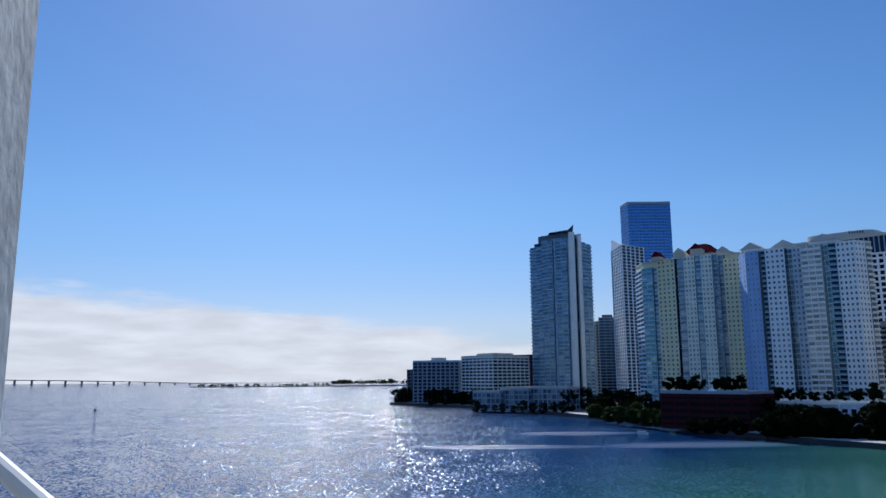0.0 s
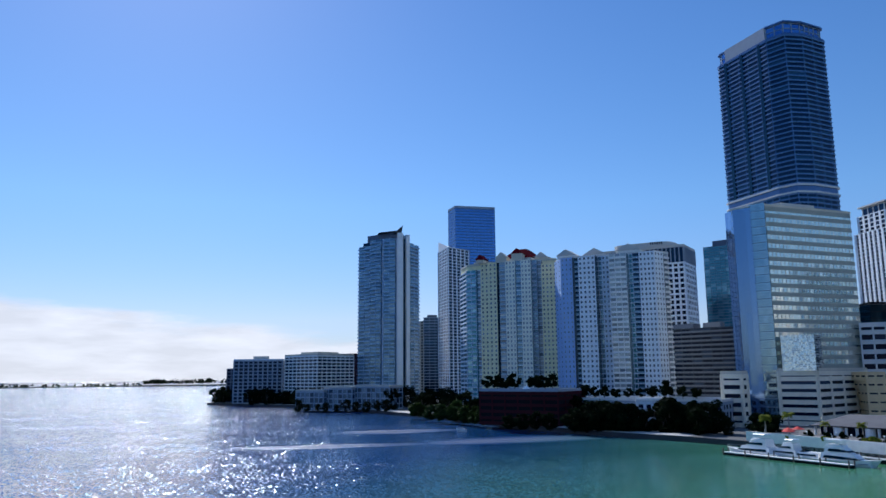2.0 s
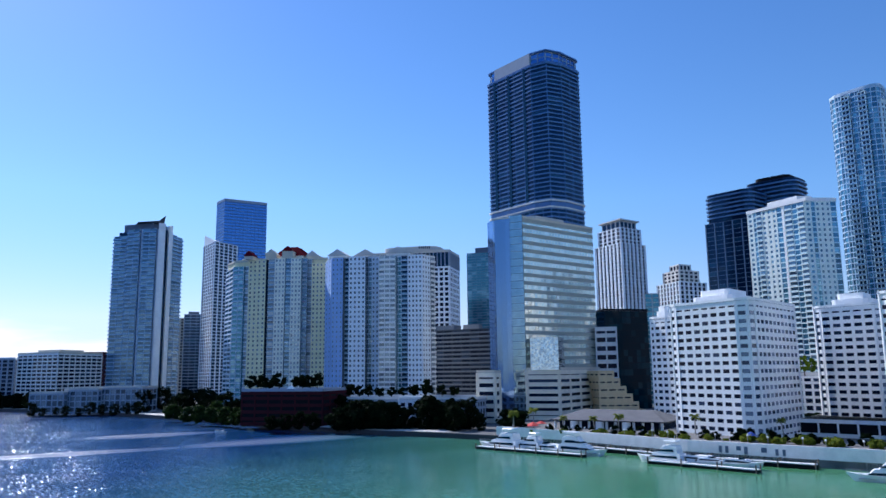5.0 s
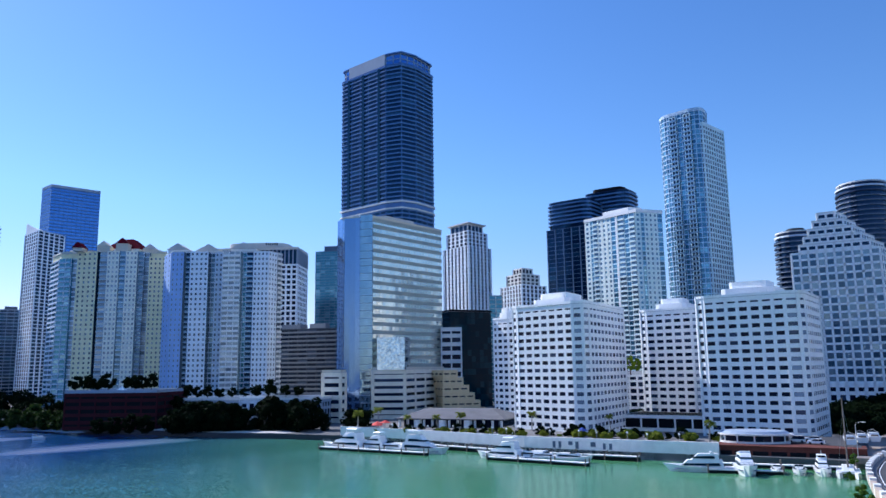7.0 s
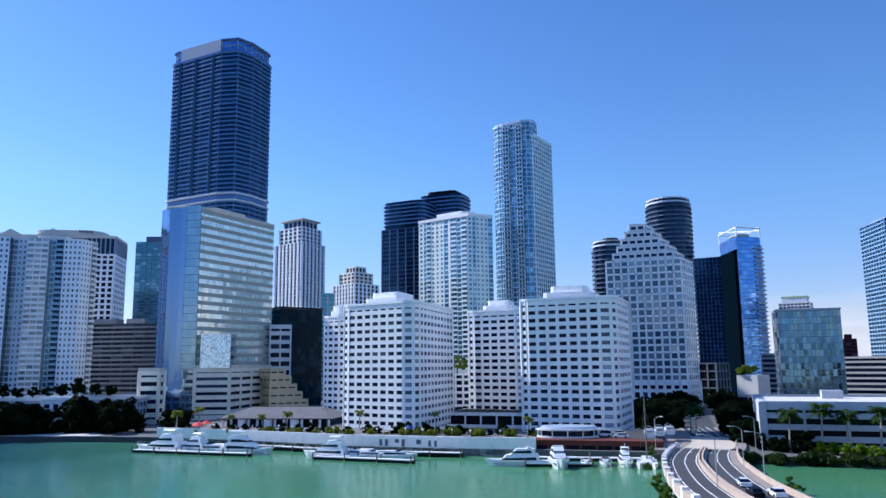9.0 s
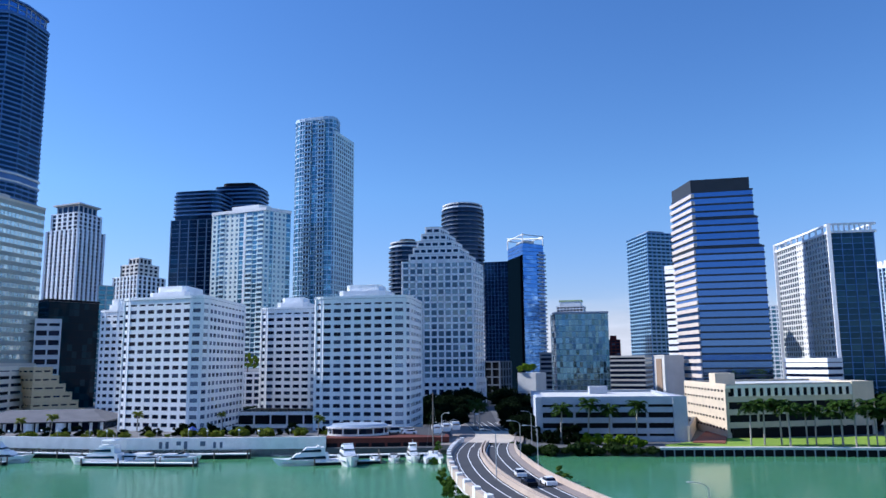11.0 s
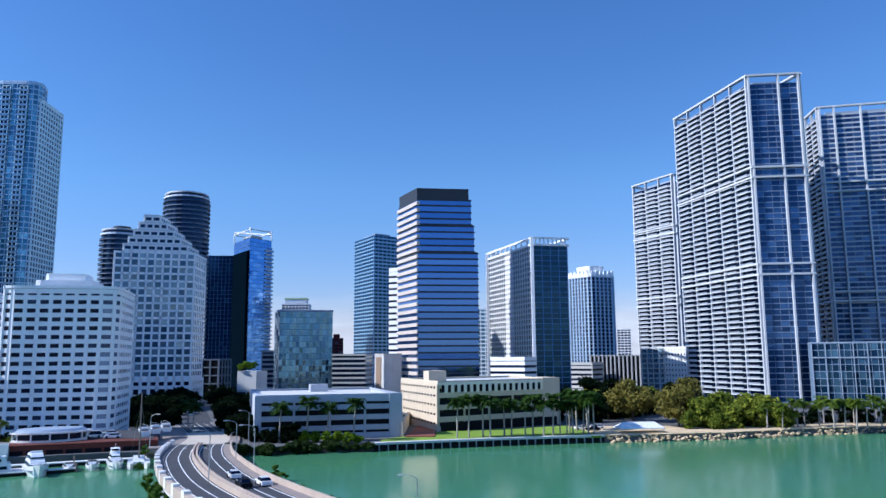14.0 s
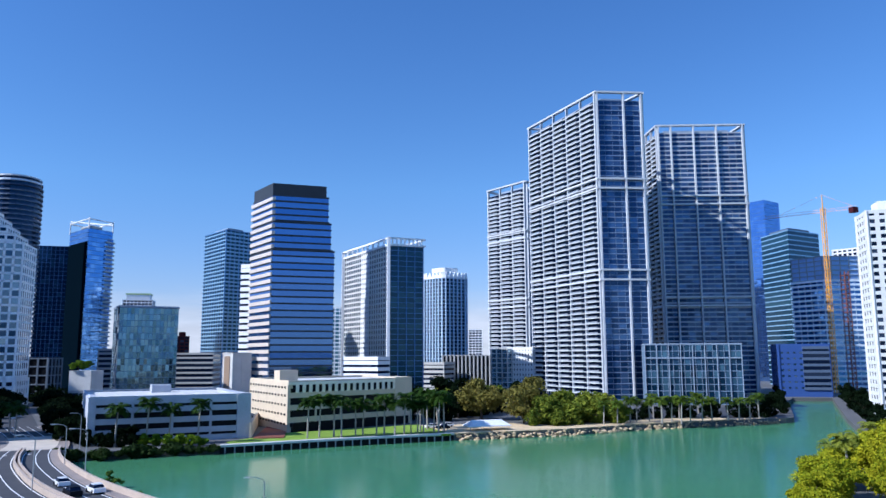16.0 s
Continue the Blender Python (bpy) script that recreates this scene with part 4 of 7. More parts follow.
    h = house_at(p, "black glass tower with white vertical ribs and stacked balcony drums")
    facade(h, p, 2, 144, storey=3.6, band=0.3, proud=0.15, bay=8.5, pier=0.8, pier_proud=0.6, wall=STEELPALE, glass=G_NAVY)
    facade(h, rounded(p, [8], 4), 144, 168, storey=3.3, band=0.5, bay=9, pier=0.0, wall=DEEP, glass=G_NAVY, balcony=1.5, rail=STEELBAND)
    q = rounded(slab((53.3, 660), (56.6, 645), 30), [9], 4)
    facade(h, q, 2, 177, storey=3.5, band=0.5, bay=9, pier=0.0, wall=DEEP, glass=G_NAVY, balcony=1.5, rail=STEELBAND)
    crown(h, scaled(q, 0.7), 177, 181, BLACK)
    # white and teal slab and the slender tower beside it
    p = corner((53.35, 505), (57.2, 478), (59.05, 488))
    h = house_at(p, "white condominium tower with teal glass strips")
    part("core", prism(bmesh.new(), [v - h.location.xy for v in widen(p, -1.0)], 2, 122), WHITE, h)
    at = lambda b: (b, 505 - (b - 53.35) * 7.0) if b < 57.2 else (b, 478 + (b - 57.2) * 5.4)
    white = dict(wall=MINTWHITE, glass=G_AQUA, fw=0.45, fh=0.5)
    teal = dict(wall=AQUAWHITE, glass=G_AQUA, band=0.7, cols=1)
    deck = dict(wall=MINTWHITE, rail=AQUAWHITE, glass=G_RIBBON, out=0.9)
    plans = ((53.35, 53.75, "wall", dict(white, cols=1)), (53.75, 53.95, "glass", teal), (53.95, 54.3, "deck", dict(deck, cols=1)), (54.3, 55.3, "wall", dict(white, cols=3)), (55.3, 55.65, "glass", teal),
             (55.65, 55.8, "fin", dict(wall=WHITE, out=0.5)), (55.8, 56.3, "deck", dict(deck, cols=1)), (56.3, 56.65, "glass", teal), (56.65, 57.1, "deck", dict(deck, cols=1)), (57.1, 57.5, "wall", dict(white, cols=1)),
             (57.5, 57.75, "glass", teal), (57.75, 58.7, "wall", dict(white, cols=3)), (58.7, 59.05, "glass", teal))
    strips(h, [(at(l), at(r), kind, o) for l, r, kind, o in plans], 2, 122, 3.05)
    parapet(h, p, 122, 2, material=WHITE)
    crown(h, scaled(p, 0.5), 122, 127.5, WHITE)
    p = rounded(corner((59.15, 515), (62.35, 500), (62.75, 520)), [9, 4, 0, 9], 4)
    h = house_at(p, "very tall slender white and pale blue tower, stepped top")
    facade(h, p, 2, 193, storey=3.3, band=0.6, bay=2.6, pier=0.32, pier_proud=0.3, least=2.0, wall=SKYSTUCCO, glass=G_AQUA)
    a, c2 = plan(59.15, 515) - h.location.xy, plan(62.35, 500) - h.location.xy
    u = (c2 - a).normalized()
    n = Vector((u.y, -u.x))
    for t in (0.30, 0.62):
        q = [a + (c2 - a) * t + n * 1.3, a + (c2 - a) * t + u * 4.4 + n * 1.3, a + (c2 - a) * t + u * 4.4 - n, a + (c2 - a) * t - n]
        facade(h, [v + h.location.xy for v in q], 2, 191, storey=3.1, band=0.4, bay=2.2, pier=0.5, wall=AQUAWHITE, glass=G_NAVY, balcony=0.6, rail=RAILTEAL)
    parapet(h, p, 193, 1.4, material=SKYSTUCCO)
    q = slab((62.35, 503), (63.75, 530), 22)
    facade(h, q, 2, 183, storey=3.3, band=1.0, bay=3.4, pier=0.9, pier_proud=0.5, wall=AQUAWHITE, glass=G_RIBBON)
    parapet(h, q, 183, material=AQUAWHITE)


def hotels():
    # three white hotel blocks, each with many separate windows
    specs = [
        ("white sixteen-storey hotel block with rows of dark windows", (47.46, 284), (53.0, 262), (55.85, 304), 47.9, True),
        ("white sixteen-storey hotel block set back behind the others", (56.93, 320), (61.5, 308), (62.4, 340), 47.9, True),
        ("white sixteen-storey hotel block at the marina with a low penthouse", (60.85, 266), (68.0, 256), (69.0, 286), 47.9, True),
        ("white hotel annexe behind the first block", (46.05, 336), (47.9, 325), (48.6, 340), 47.0, False),
    ]
    for label, l, m, r, z, one in specs:
        p = rounded(corner(l, m, r), [5.0, 0, 0, 3.5], 2)
        h = house_at(p, label, "hotel_block", "hotel", group="white hotel blocks")
        facade(h, p, 2, z, storey=2.7, band=1.42, proud=0.14, least=1.6, bay=3.9, pier=1.15, pier_proud=0.12, wall=WHITE, glass=G_DARK, single=one, limit=300)
        parapet(h, p, z, 0.9, material=WHITE)
        q = scaled(p, 0.52)
        crown(h, q, z, z + 3.2, WHITE, "penthouse")
        crown(h, scaled(q, 0.7), z + 3.2, z + 5.4, WHITE, "penthouse")


    p = slab((55.5, 352), (57.2, 348), 14)
    h = house_at(p, "white link building between the hotels with a planted roof", "hotel_block", "hotel")
    facade(h, p, 2, 22.5, storey=3.0, band=1.1, bay=3.2, pier=0.9, wall=WHITE, glass=G_DARK)
    parapet(h, p, 22.5, material=OFFWHITE)


def sunny_grid(h, p, z):
    """The long side of the white-framed condominium: window grid, a dotted panel, a second grid."""
    at = lambda t: (math.degrees(math.atan2(*p[3].lerp(p[0], t))), p[3].lerp(p[0], t).length - 1.2)
    grid = dict(wall=PALE, glass=G_DTEAL, fw=0.72, fh=0.68)
    strips(h, [(at(0.0), at(0.40), "wall", dict(grid, cols=9)), (at(0.40), at(0.58), "wall", dict(wall=OFFWHITE, glass=G_DARK, fw=0.42, fh=0.42, cols=4)),
               (at(0.58), at(0.97), "wall", dict(grid, cols=8))], 2, z, 3.05)


def street_row():
    # stepped white office tower with a square grid
    p = corner((67.6, 434), (73.0, 430), (73.75, 452))
    h = house_at(p, "white office tower with a square window grid and a stair-stepped top", "office_tower")
    facade(h, p, 16, 84, storey=3.9, band=1.15, proud=0.2, bay=4.0, pier=1.1, pier_proud=0.2, wall=WHITE, glass=G_SOFT, single=True, limit=300)
    facade(h, widen(p, 0.5), 2, 16, storey=4.6, band=1.8, proud=0.4, bay=4.0, pier=1.6, pier_proud=0.4, wall=WHITE, glass=G_DARK)
    for k in range(5):
        a, b2 = 0.10 + 0.06 * k, 0.90 - 0.09 * k
        q = [p[3] + (p[0] - p[3]) * a, p[3] + (p[0] - p[3]) * b2]
        n = (p[1] - p[0]) * (0.95 - 0.05 * k)
        o = (p[1] - p[0]) * 0.02
        q = [q[0] + o, q[1] + o, q[1] + n, q[0] + n]
        facade(h, q, 84 + 4 * k, 88 + 4 * k, storey=4, band=1.15, proud=0.2, bay=4.0, pier=1.1, pier_proud=0.2, wall=WHITE, glass=G_NAVY)
        crown(h, widen(q, 0.3), 87.7 + 4 * k, 88.3 + 4 * k, OFFWHITE, "step_roof")
    for c, rx, ry, z, top in ((plan(68.0, 570), 14, 13, 112, 119), (plan(72.3, 600), 19, 16, 147, 153.5)):
        p = oval(c, rx, ry, 20, 24)
        h = house_at(p, "dark round tower with stacked balcony rings and white roof")
        facade(h, p, 2, z, storey=3.4, band=0.5, bay=40, pier=0, wall=NAVYSLAB, glass=G_NAVY, balcony=1.5, rail=NAVYSLAB, panes=False)
        rim = mesh_of(prism(bmesh.new(), widen([v - h.location.xy for v in p], 1.62), -0.14, 0.14), "slab_rim", BLUEGREY)
        for k in range(1, int((z - 2) / 3.4)):
            piece("slab_rim", rim, h, (0, 0, 2 + k * (z - 2) / round((z - 2) / 3.4)))
        crown(h, scaled(p, 1.07), z, z + 1.2, F_BLUE, "roof_ring")
        crown(h, scaled(p, 0.92), z + 1.2, z + 3.4, DEEP, "roof_drum")
        crown(h, scaled(p, 1.02), z + 3.4, z + 4.2, OFFWHITE, "roof_ring")
        crown(h, scaled(p, 0.45), z + 4.2, top, DARKGREY, "roof_pavilion")
    p = slab((73.9, 705), (76.0, 700), 26)
    h = house_at(p, "dark glass tower with vertical mullions")
    facade(h, p, 2, 119, storey=3.5, band=0.25, bay=3.2, pier=0.3, pier_proud=0.3, wall=BAND_BLUE, glass=G_NAVY)
    p = corner((75.75, 645), (76.9, 610), (78.45, 625))
    h = house_at(p, "blue mirrored tower with edge balconies and open roof frame")
    facade(h, p, 2, 122, storey=3.3, band=0.25, proud=0.1, bay=4, pier=0.0, wall=SLATE, glass=G_BLUE)
    u = (p[1] - p[0]).normalized()
    q = [p[1] - u * 5, p[1] + u * 1.0, p[2] + u * 1.0, p[2] - u * 5]
    facade(h, q, 12, 116, storey=3.3, band=0.3, bay=6, pier=0, wall=PALE, glass=G_BLUE, balcony=1.2, rail=PALE)
    v0, v1 = p[3] - h.location.xy, p[0] - h.location.xy
    e = (v1 - v0).normalized()
    m2 = Vector((e.y, -e.x))
    # black panel over the blue glass paints this face as shaded
    part("dark_side", prism(bmesh.new(), [v0 + m2 * 0.5, v1 + m2 * 0.5 - e * 1.5, v1 - m2 - e * 1.5, v0 - m2], 2, 112), SHADEPANEL, h, "black-blue panel painting the shade on the glass side")
    roof = bmesh.new()
    o = [v - h.location.xy for v in p]
    for a, b2 in ((0, 1), (1, 2), (2, 3), (3, 0)):
        tube(roof, (*o[a], 129), (*o[b2], 129), 0.5)
        tube(roof, (*o[a], 121), (*o[a], 130), 0.5)
    tube(roof, (*o[3], 131), (*o[1], 127), 0.6)
    part("roof_frame", roof, WHITE, h)
    crown(h, scaled(p, 0.5), 122, 126, PALE)
    # low buildings at the head of the street
    p = slab((73.8, 470), (74.95, 466), 18)
    h = house_at(p, "low grey concrete frame building with open dark floors", "concrete_building")
    facade(h, p, 2, 26, storey=4.6, band=0.7, proud=0.5, bay=5, pier=0.9, pier_proud=0.6, wall=SLATEPALE, glass=BLACK, panes=False)
    p = slab((76.35, 390), (77.6, 386), 12)
    h = house_at(p, "white panelled cube building with a planted roof", "white_building")
    facade(h, p, 2, 11, storey=4.5, band=1.2, bay=4, pier=0.6, wall=GREY, glass=G_DARK)
    part("panel_wall", prism(bmesh.new(), [v - h.location.xy for v in widen(p, 0.4)], 11, 20), PALE, h)
    # low glass block
    p = corner((78.85, 520), (79.2, 500), (83.1, 505))
    h = house_at(p, "mid-rise clear glass office block", "office_building")
    facade(h, p, 2, 56.5, storey=3.8, band=0.22, proud=0.08, bay=2.2, pier=0.12, pier_proud=0.1, wall=STEELPALE, glass=G_BLOCK)
    parapet(h, p, 56.5, material=BLUEGREY)
    p = slab((79.35, 905), (81.3, 900), 20)
    h = house_at(p, "distant white tower with a pale green roof crown")
    facade(h, p, 2, 90, bay=4, wall=WHITE, storey=3.4)
    crown(h, scaled(p, 0.8), 90, 95.5, WHITE)
    crown(h, scaled(p, 0.84), 95.5, 97.2, paint("pale_green_crown", (0.5, 0.62, 0.3), 0.7), "roof_rim")
    p = slab((78.0, 560), (79.0, 555), 20)
    h = house_at(p, "concrete parking structure beside the glass block", "parking_structure")
    facade(h, p, 2, 32, storey=3.2, band=1.4, bay=8, pier=0.5, wall=GREY)
    p = slab((82.9, 545), (85.6, 540), 30)
    h = house_at(p, "dark parking structure with white floor bands", "parking_structure")
    facade(h, p, 2, 29, storey=3.3, band=1.3, bay=20, pier=0.0, wall=PALE, glass=G_DARK)
    p = slab((82.95, 760), (83.9, 760), 16)
    h = house_at(p, "small dark brick tower in the distance")
    facade(h, p, 2, 46, bay=4, wall=BROWN)
    crown(h, scaled(p, 0.5), 46, 50, BROWN)
    p = corner((84.75, 690), (86.2, 650), (88.1, 665))
    h = house_at(p, "dark blue glass residential tower with fine balcony lines")
    facade(h, p, 2, 133, storey=3.2, band=0.55, bay=4.6, pier=0.6, pier_proud=0.5, wall=STEELBAND, glass=G_DTEAL, balcony=0.6, rail=RAILTEAL)
    crown(h, scaled(p, 0.6), 133, 136, BLUEGREY)
    # stepped office tower: slanted granite side, blue front
    l, m, r = (88.05, 455), (89.6, 425), (94.2, 430)
    p = corner(l, m, r)
    h = house_at(p, "stepped office tower with blue mirrored glass bands and granite stripes", "office_tower")
    facade(h, p, 2, 86, storey=3.9, band=0.95, proud=0.25, bay=30, pier=0, wall=DARKGREY, glass=G_OFFICE, name="spandrel")
    o = [v - h.location.xy for v in p]
    e = (o[0] - o[3]).normalized()
    n = Vector((e.y, -e.x))
    stripe = mesh_of(prism(bmesh.new(), [o[3] + n * 0.9, o[0] + n * 0.9, o[0] - n, o[3] - n], -1.0, 1.0), "stone_stripe", STONE)
    for k in range(29):
        piece("stone_stripe", stripe, h, (0, 0, 5.5 + 3.9 * k))
    for z0, z1, s in ((86, 102, 0.95), (102, 117.5, 0.91)):
        q = scaled(p, s, p[3] * 0.5 + p[0] * 0.5)
        facade(h, q, z0, z1, storey=3.9, band=0.95, proud=0.25, bay=30, pier=0, wall=DARKGREY, glass=G_OFFICE, name="spandrel")
        crown(h, widen(scaled(p, s + 0.02, p[3] * 0.5 + p[0] * 0.5), 0.3), z0 - 0.4, z0 + 0.5, DARKGREY, "step_ledge")
    crown(h, scaled(p, 0.88, p[3] * 0.5 + p[0] * 0.5), 117.5, 124, DARKGREY, "dark_crown")
    q = slab((87.4, 470), (88.4, 465), 20)
    facade(h, q, 2, 82, storey=3.9, band=2.4, bay=20, pier=0.0, wall=WHITE)
    p = corner((86.3, 445), (87.0, 435), (88.3, 440))
    h = house_at(p, "plain white windowless annexe with a brown end", "annexe")
    facade(h, p, 2, 28.5, storey=27, band=0.6, bay=6, pier=0.5, pier_proud=0.15, wall=PALE, glass=PALE, panes=False)
    o = [v - h.location.xy for v in p]
    e = (o[0] - o[3]).normalized()
    m2 = Vector((e.y, -e.x))
    a, c2 = o[3].lerp(o[0], 0.18), o[3].lerp(o[0], 0.72)
    part("brown_panel", prism(bmesh.new(), [a + m2 * 0.35, c2 + m2 * 0.35, c2 - m2 * 0.1, a - m2 * 0.1], 7, 26.5), paint("brown_cladding", (0.26, 0.18, 0.12), 0.8), h, "brown cladding panel")
    p = slab((94.0, 620), (95.4, 620), 20)
    h = house_at(p, "pale tower partly hidden behind the office tower")
    facade(h, p, 2, 66, bay=4, wall=WHITE, glass=G_TEAL)
    p = corner((95.05, 502), (98.45, 437), (101.0, 444.5))
    h = house_at(p, "white-framed condominium tower with dark glass front and dotted balconies")
    facade(h, p, 2, 91.1, storey=3.05, band=0.3, bay=5.0, pier=0.4, pier_proud=0.4, wall=STEELBAND, glass=G_DTEAL)
    sunny_grid(h, p, 91.1)
    fr = bmesh.new()
    o = [v - h.location.xy for v in widen(p, 1.2)]
    for a, b2 in ((0, 1), (1, 2), (2, 3), (3, 0)):
        u = (o[b2] - o[a]).normalized()
        n = Vector((u.y, -u.x))
        prism(fr, [o[a] - n * 1.2, o[b2] - n * 1.2, o[b2], o[a]], 90.6, 91.8)
        prism(fr, [o[a] - n * 1.2, o[b2] - n * 1.2, o[b2], o[a]], 94.7, 95.75)
        for k in range(1, 9):
            q = o[a].lerp(o[b2], k / 9)
            prism(fr, [q - u * 0.35 - n * 1.0, q + u * 0.35 - n * 1.0, q + u * 0.35 - n * 0.1, q - u * 0.35 - n * 0.1], 91.8, 94.7)
    for a in (0, 3):
        q = oval(o[a] * 0.985, 1.3, 1.3, 45, 4)
        prism(fr, q, 2, 95.6)
    part("white_frame", fr, WHITE, h)
    q = slab((95.0, 432), (97.6, 419), 12)
    h = house_at(q, "low white building with ribbon windows", "low_building")
    facade(h, q, 2, 26, storey=3.4, band=2.0, bay=30, pier=0, wall=WHITE)
    p = rounded(corner((100.9, 660), (102.6, 640), (104.5, 655)), [6, 4, 0, 4], 3)
    h = house_at(p, "blue-grey condominium tower with white scalloped roof crown")
    facade(h, p, 2, 93, storey=3.1, band=0.5, bay=3.6, pier=0.8, pier_proud=0.9, wall=SKYSTUCCO, glass=G_NAVY)
    crown(h, widen(p, 0.8), 93, 94.2, WHITE, "roof_ring")
    scallop = mesh_of(prism(bmesh.new(), [(-1.9, -0.4), (1.9, -0.4), (1.9, 0.4), (-1.9, 0.4)], 94.2, 98.4, [(-0.7, -0.4), (0.7, -0.4), (0.7, 0.4), (-0.7, 0.4)]), "scallop", WHITE)
    o = [v - h.location.xy for v in p]
    for a, c2 in zip(o, o[1:] + o[:1]):
        u = (c2 - a).normalized()
        for k in range(max(1, round((c2 - a).length / 4.2))):
            q = a.lerp(c2, (k + 0.5) / max(1, round((c2 - a).length / 4.2)))
            piece("scallop", scallop, h, (q.x, q.y, 0), math.degrees(math.atan2(u.y, u.x)))
    crown(h, scaled(p, 0.6), 99, 102.5, WHITE)
    p = slab((104.5, 905), (105.5, 905), 16)
    h = house_at(p, "small distant white tower")
    facade(h, p, 2, 58, bay=4, wall=WHITE)
    p = slab((102.55, 560), (106.4, 545), 20)
    h = house_at(p, "dark brown low block with vertical concrete fins", "low_building")
    facade(h, p, 2, 27, storey=25, band=0.8, bay=3.2, pier=1.0, pier_proud=1.2, wall=GREY, glass=BLACK, panes=False)
    p = slab((100.3, 540), (102.6, 530), 18)
    h = house_at(p, "low pale block with blue ribbon windows", "low_building")
    facade(h, p, 2, 22, storey=3.6, band=1.8, bay=20, pier=0.5, wall=PALE)


def icon_towers():
    """Three tall slabs in a white frame over a long podium."""
    def framed(l, m, r, z, label, cuts, splits, uprights=5, band=0.42, deck_up=0.70, edge=None):
        p = corner(l, m, r)
        h = house_at(p, label, group="white framed towers")
        facade(h, p, 2, z - 4.5, storey=3.0, band=band, proud=0.25, bay=4.4, pier=0.12, pier_proud=0.15, wall=edge or ICONBAND, glass=G_ICON)
        o = [v - h.location.xy for v in p]
        # balconies on the sunny side: a white front and deck at each storey, in bays between uprights
        u = (o[0] - o[3]).normalized()
        n = Vector((u.y, -u.x))
        turn = math.degrees(math.atan2(u.y, u.x))
        length = (o[0] - o[3]).length
        bay = length / uprights
        # dark backing sheet paints the shade in the balcony gaps
        part("recess", prism(bmesh.new(), [o[3] + n * 0.3, o[0] + n * 0.3, o[0] - n * 0.5, o[3] - n * 0.5], 2, z - 5), G_DARK, h, "dark sheet for the shade behind the balconies")
        shape = box(bmesh.new(), 0.3, -1.5, -0.32, bay * 0.72, -0.1, 0.22)
        box(shape, 0.3, -1.38, 0.22, bay * 0.72, -1.26, 0.22 + deck_up * 1.15)
        front = mesh_of(shape, "balcony_front", ICONFRAME)
        front.materials.append(ICONRAIL)
        for face in front.polygons:
            face.material_index = int(face.center.z > 0.25)
        short = mesh_of(box(bmesh.new(), bay * 0.72, -1.1, -deck_up * 0.45, bay - 0.3, -0.1, deck_up * 0.45), "balcony_deck", ICONDECK)
        div = mesh_of(box(bmesh.new(), -0.35, -1.6, 2, 0.35, 0, z), "upright", ICONFRAME)
        for j in range(uprights):
            c = o[3] + u * (bay * j)
            for k in range(1, int((z - 5) / 3.0)):
                piece("balcony_front", front, h, (c.x, c.y, 2 + 3.0 * k), turn)
                piece("balcony_deck", short, h, (c.x, c.y, 2 + 3.0 * k), turn)
            piece("upright", div, h, (c.x, c.y, 0), turn)
        fr = bmesh.new()
        for a in range(4):
            b2 = (a + 1) % 4
            e = (o[b2] - o[a]).normalized()
            m2 = Vector((e.y, -e.x))
            ln = (o[b2] - o[a]).length
            for zc in (z, *cuts):
                prism(fr, [o[a] + m2 * 1.9 - e * 1.4, o[b2] + m2 * 1.9 + e * 1.4, o[b2] - m2 * 0.4, o[a] - m2 * 0.4], zc - 0.5, zc + 0.5)
                if zc != z:
                    prism(fr, [o[a] + m2 * 1.9 - e * 1.4, o[b2] + m2 * 1.9 + e * 1.4, o[b2] - m2 * 0.4, o[a] - m2 * 0.4], zc + 5.0, zc + 6.0)
            for t in ((0.0, *splits, 1.0) if a == 0 else (0.0, 1.0)):
                q = o[a] + e * (ln * t)
                prism(fr, [q - e * 0.45 + m2 * 1.85, q + e * 0.45 + m2 * 1.85, q + e * 0.45 - m2 * 0.2, q - e * 0.45 - m2 * 0.2], 2, z - 0.6)
        part("white_frame", fr, ICONFRAME, h)
        crown(h, widen(p, -6), z - 4.5, z - 1.5, BLUEGREY)
        return h, p

    framed((106.2, 576), (109.0, 545), (109.9, 560), 154, "white-framed residential tower set back behind its twin", (62, 112), (0.5,), uprights=3, band=0.9, deck_up=0.95)
    framed((109.5, 487), (114.62, 424), (117.9, 432), 176.5, "tall white-framed residential tower with deep balconies", (68, 120), (0.6,))
    h, p = framed((117.6, 530), (119.1, 492), (125.0, 508), 174, "tall white-framed residential tower in the shadow of its twin", (57, 122), (0.15, 0.42, 0.69), uprights=4, band=0.85, edge=ICONDECK)
    q = slab((117.5, 395), (124.1, 400), 26)
    h = house_at(q, "long glazed podium in white frames under the towers", "podium")
    facade(h, q, 2, 31.5, storey=3.2, band=0.34, proud=0.3, bay=2.7, pier=0.2, pier_proud=0.35, wall=STEELPALE, glass=G_RIVER)
    frames = bmesh.new()
    o = [v - h.location.xy for v in q]
    u = (o[1] - o[0]).normalized()
    n = Vector((u.y, -u.x))
    for k in range(9):
        a = o[0].lerp(o[1], k / 8)
        prism(frames, [a - u * 0.16 + n * 0.9, a + u * 0.16 + n * 0.9, a + u * 0.16 - n * 0.3, a - u * 0.16 - n * 0.3], 2, 31.4)
    for z in (24.5,):
        prism(frames, [o[0] + n * 0.8, o[1] + n * 0.8, o[1] - n * 0.3, o[0] - n * 0.3], z, z + 0.6)
    part("white_frame", frames, BLUEGREY, h)
    crown(h, widen(q, 0.4), 31.5, 32.0, BLUEGREY, "roof")
    q = slab((107.4, 520), (110.0, 500), 14)
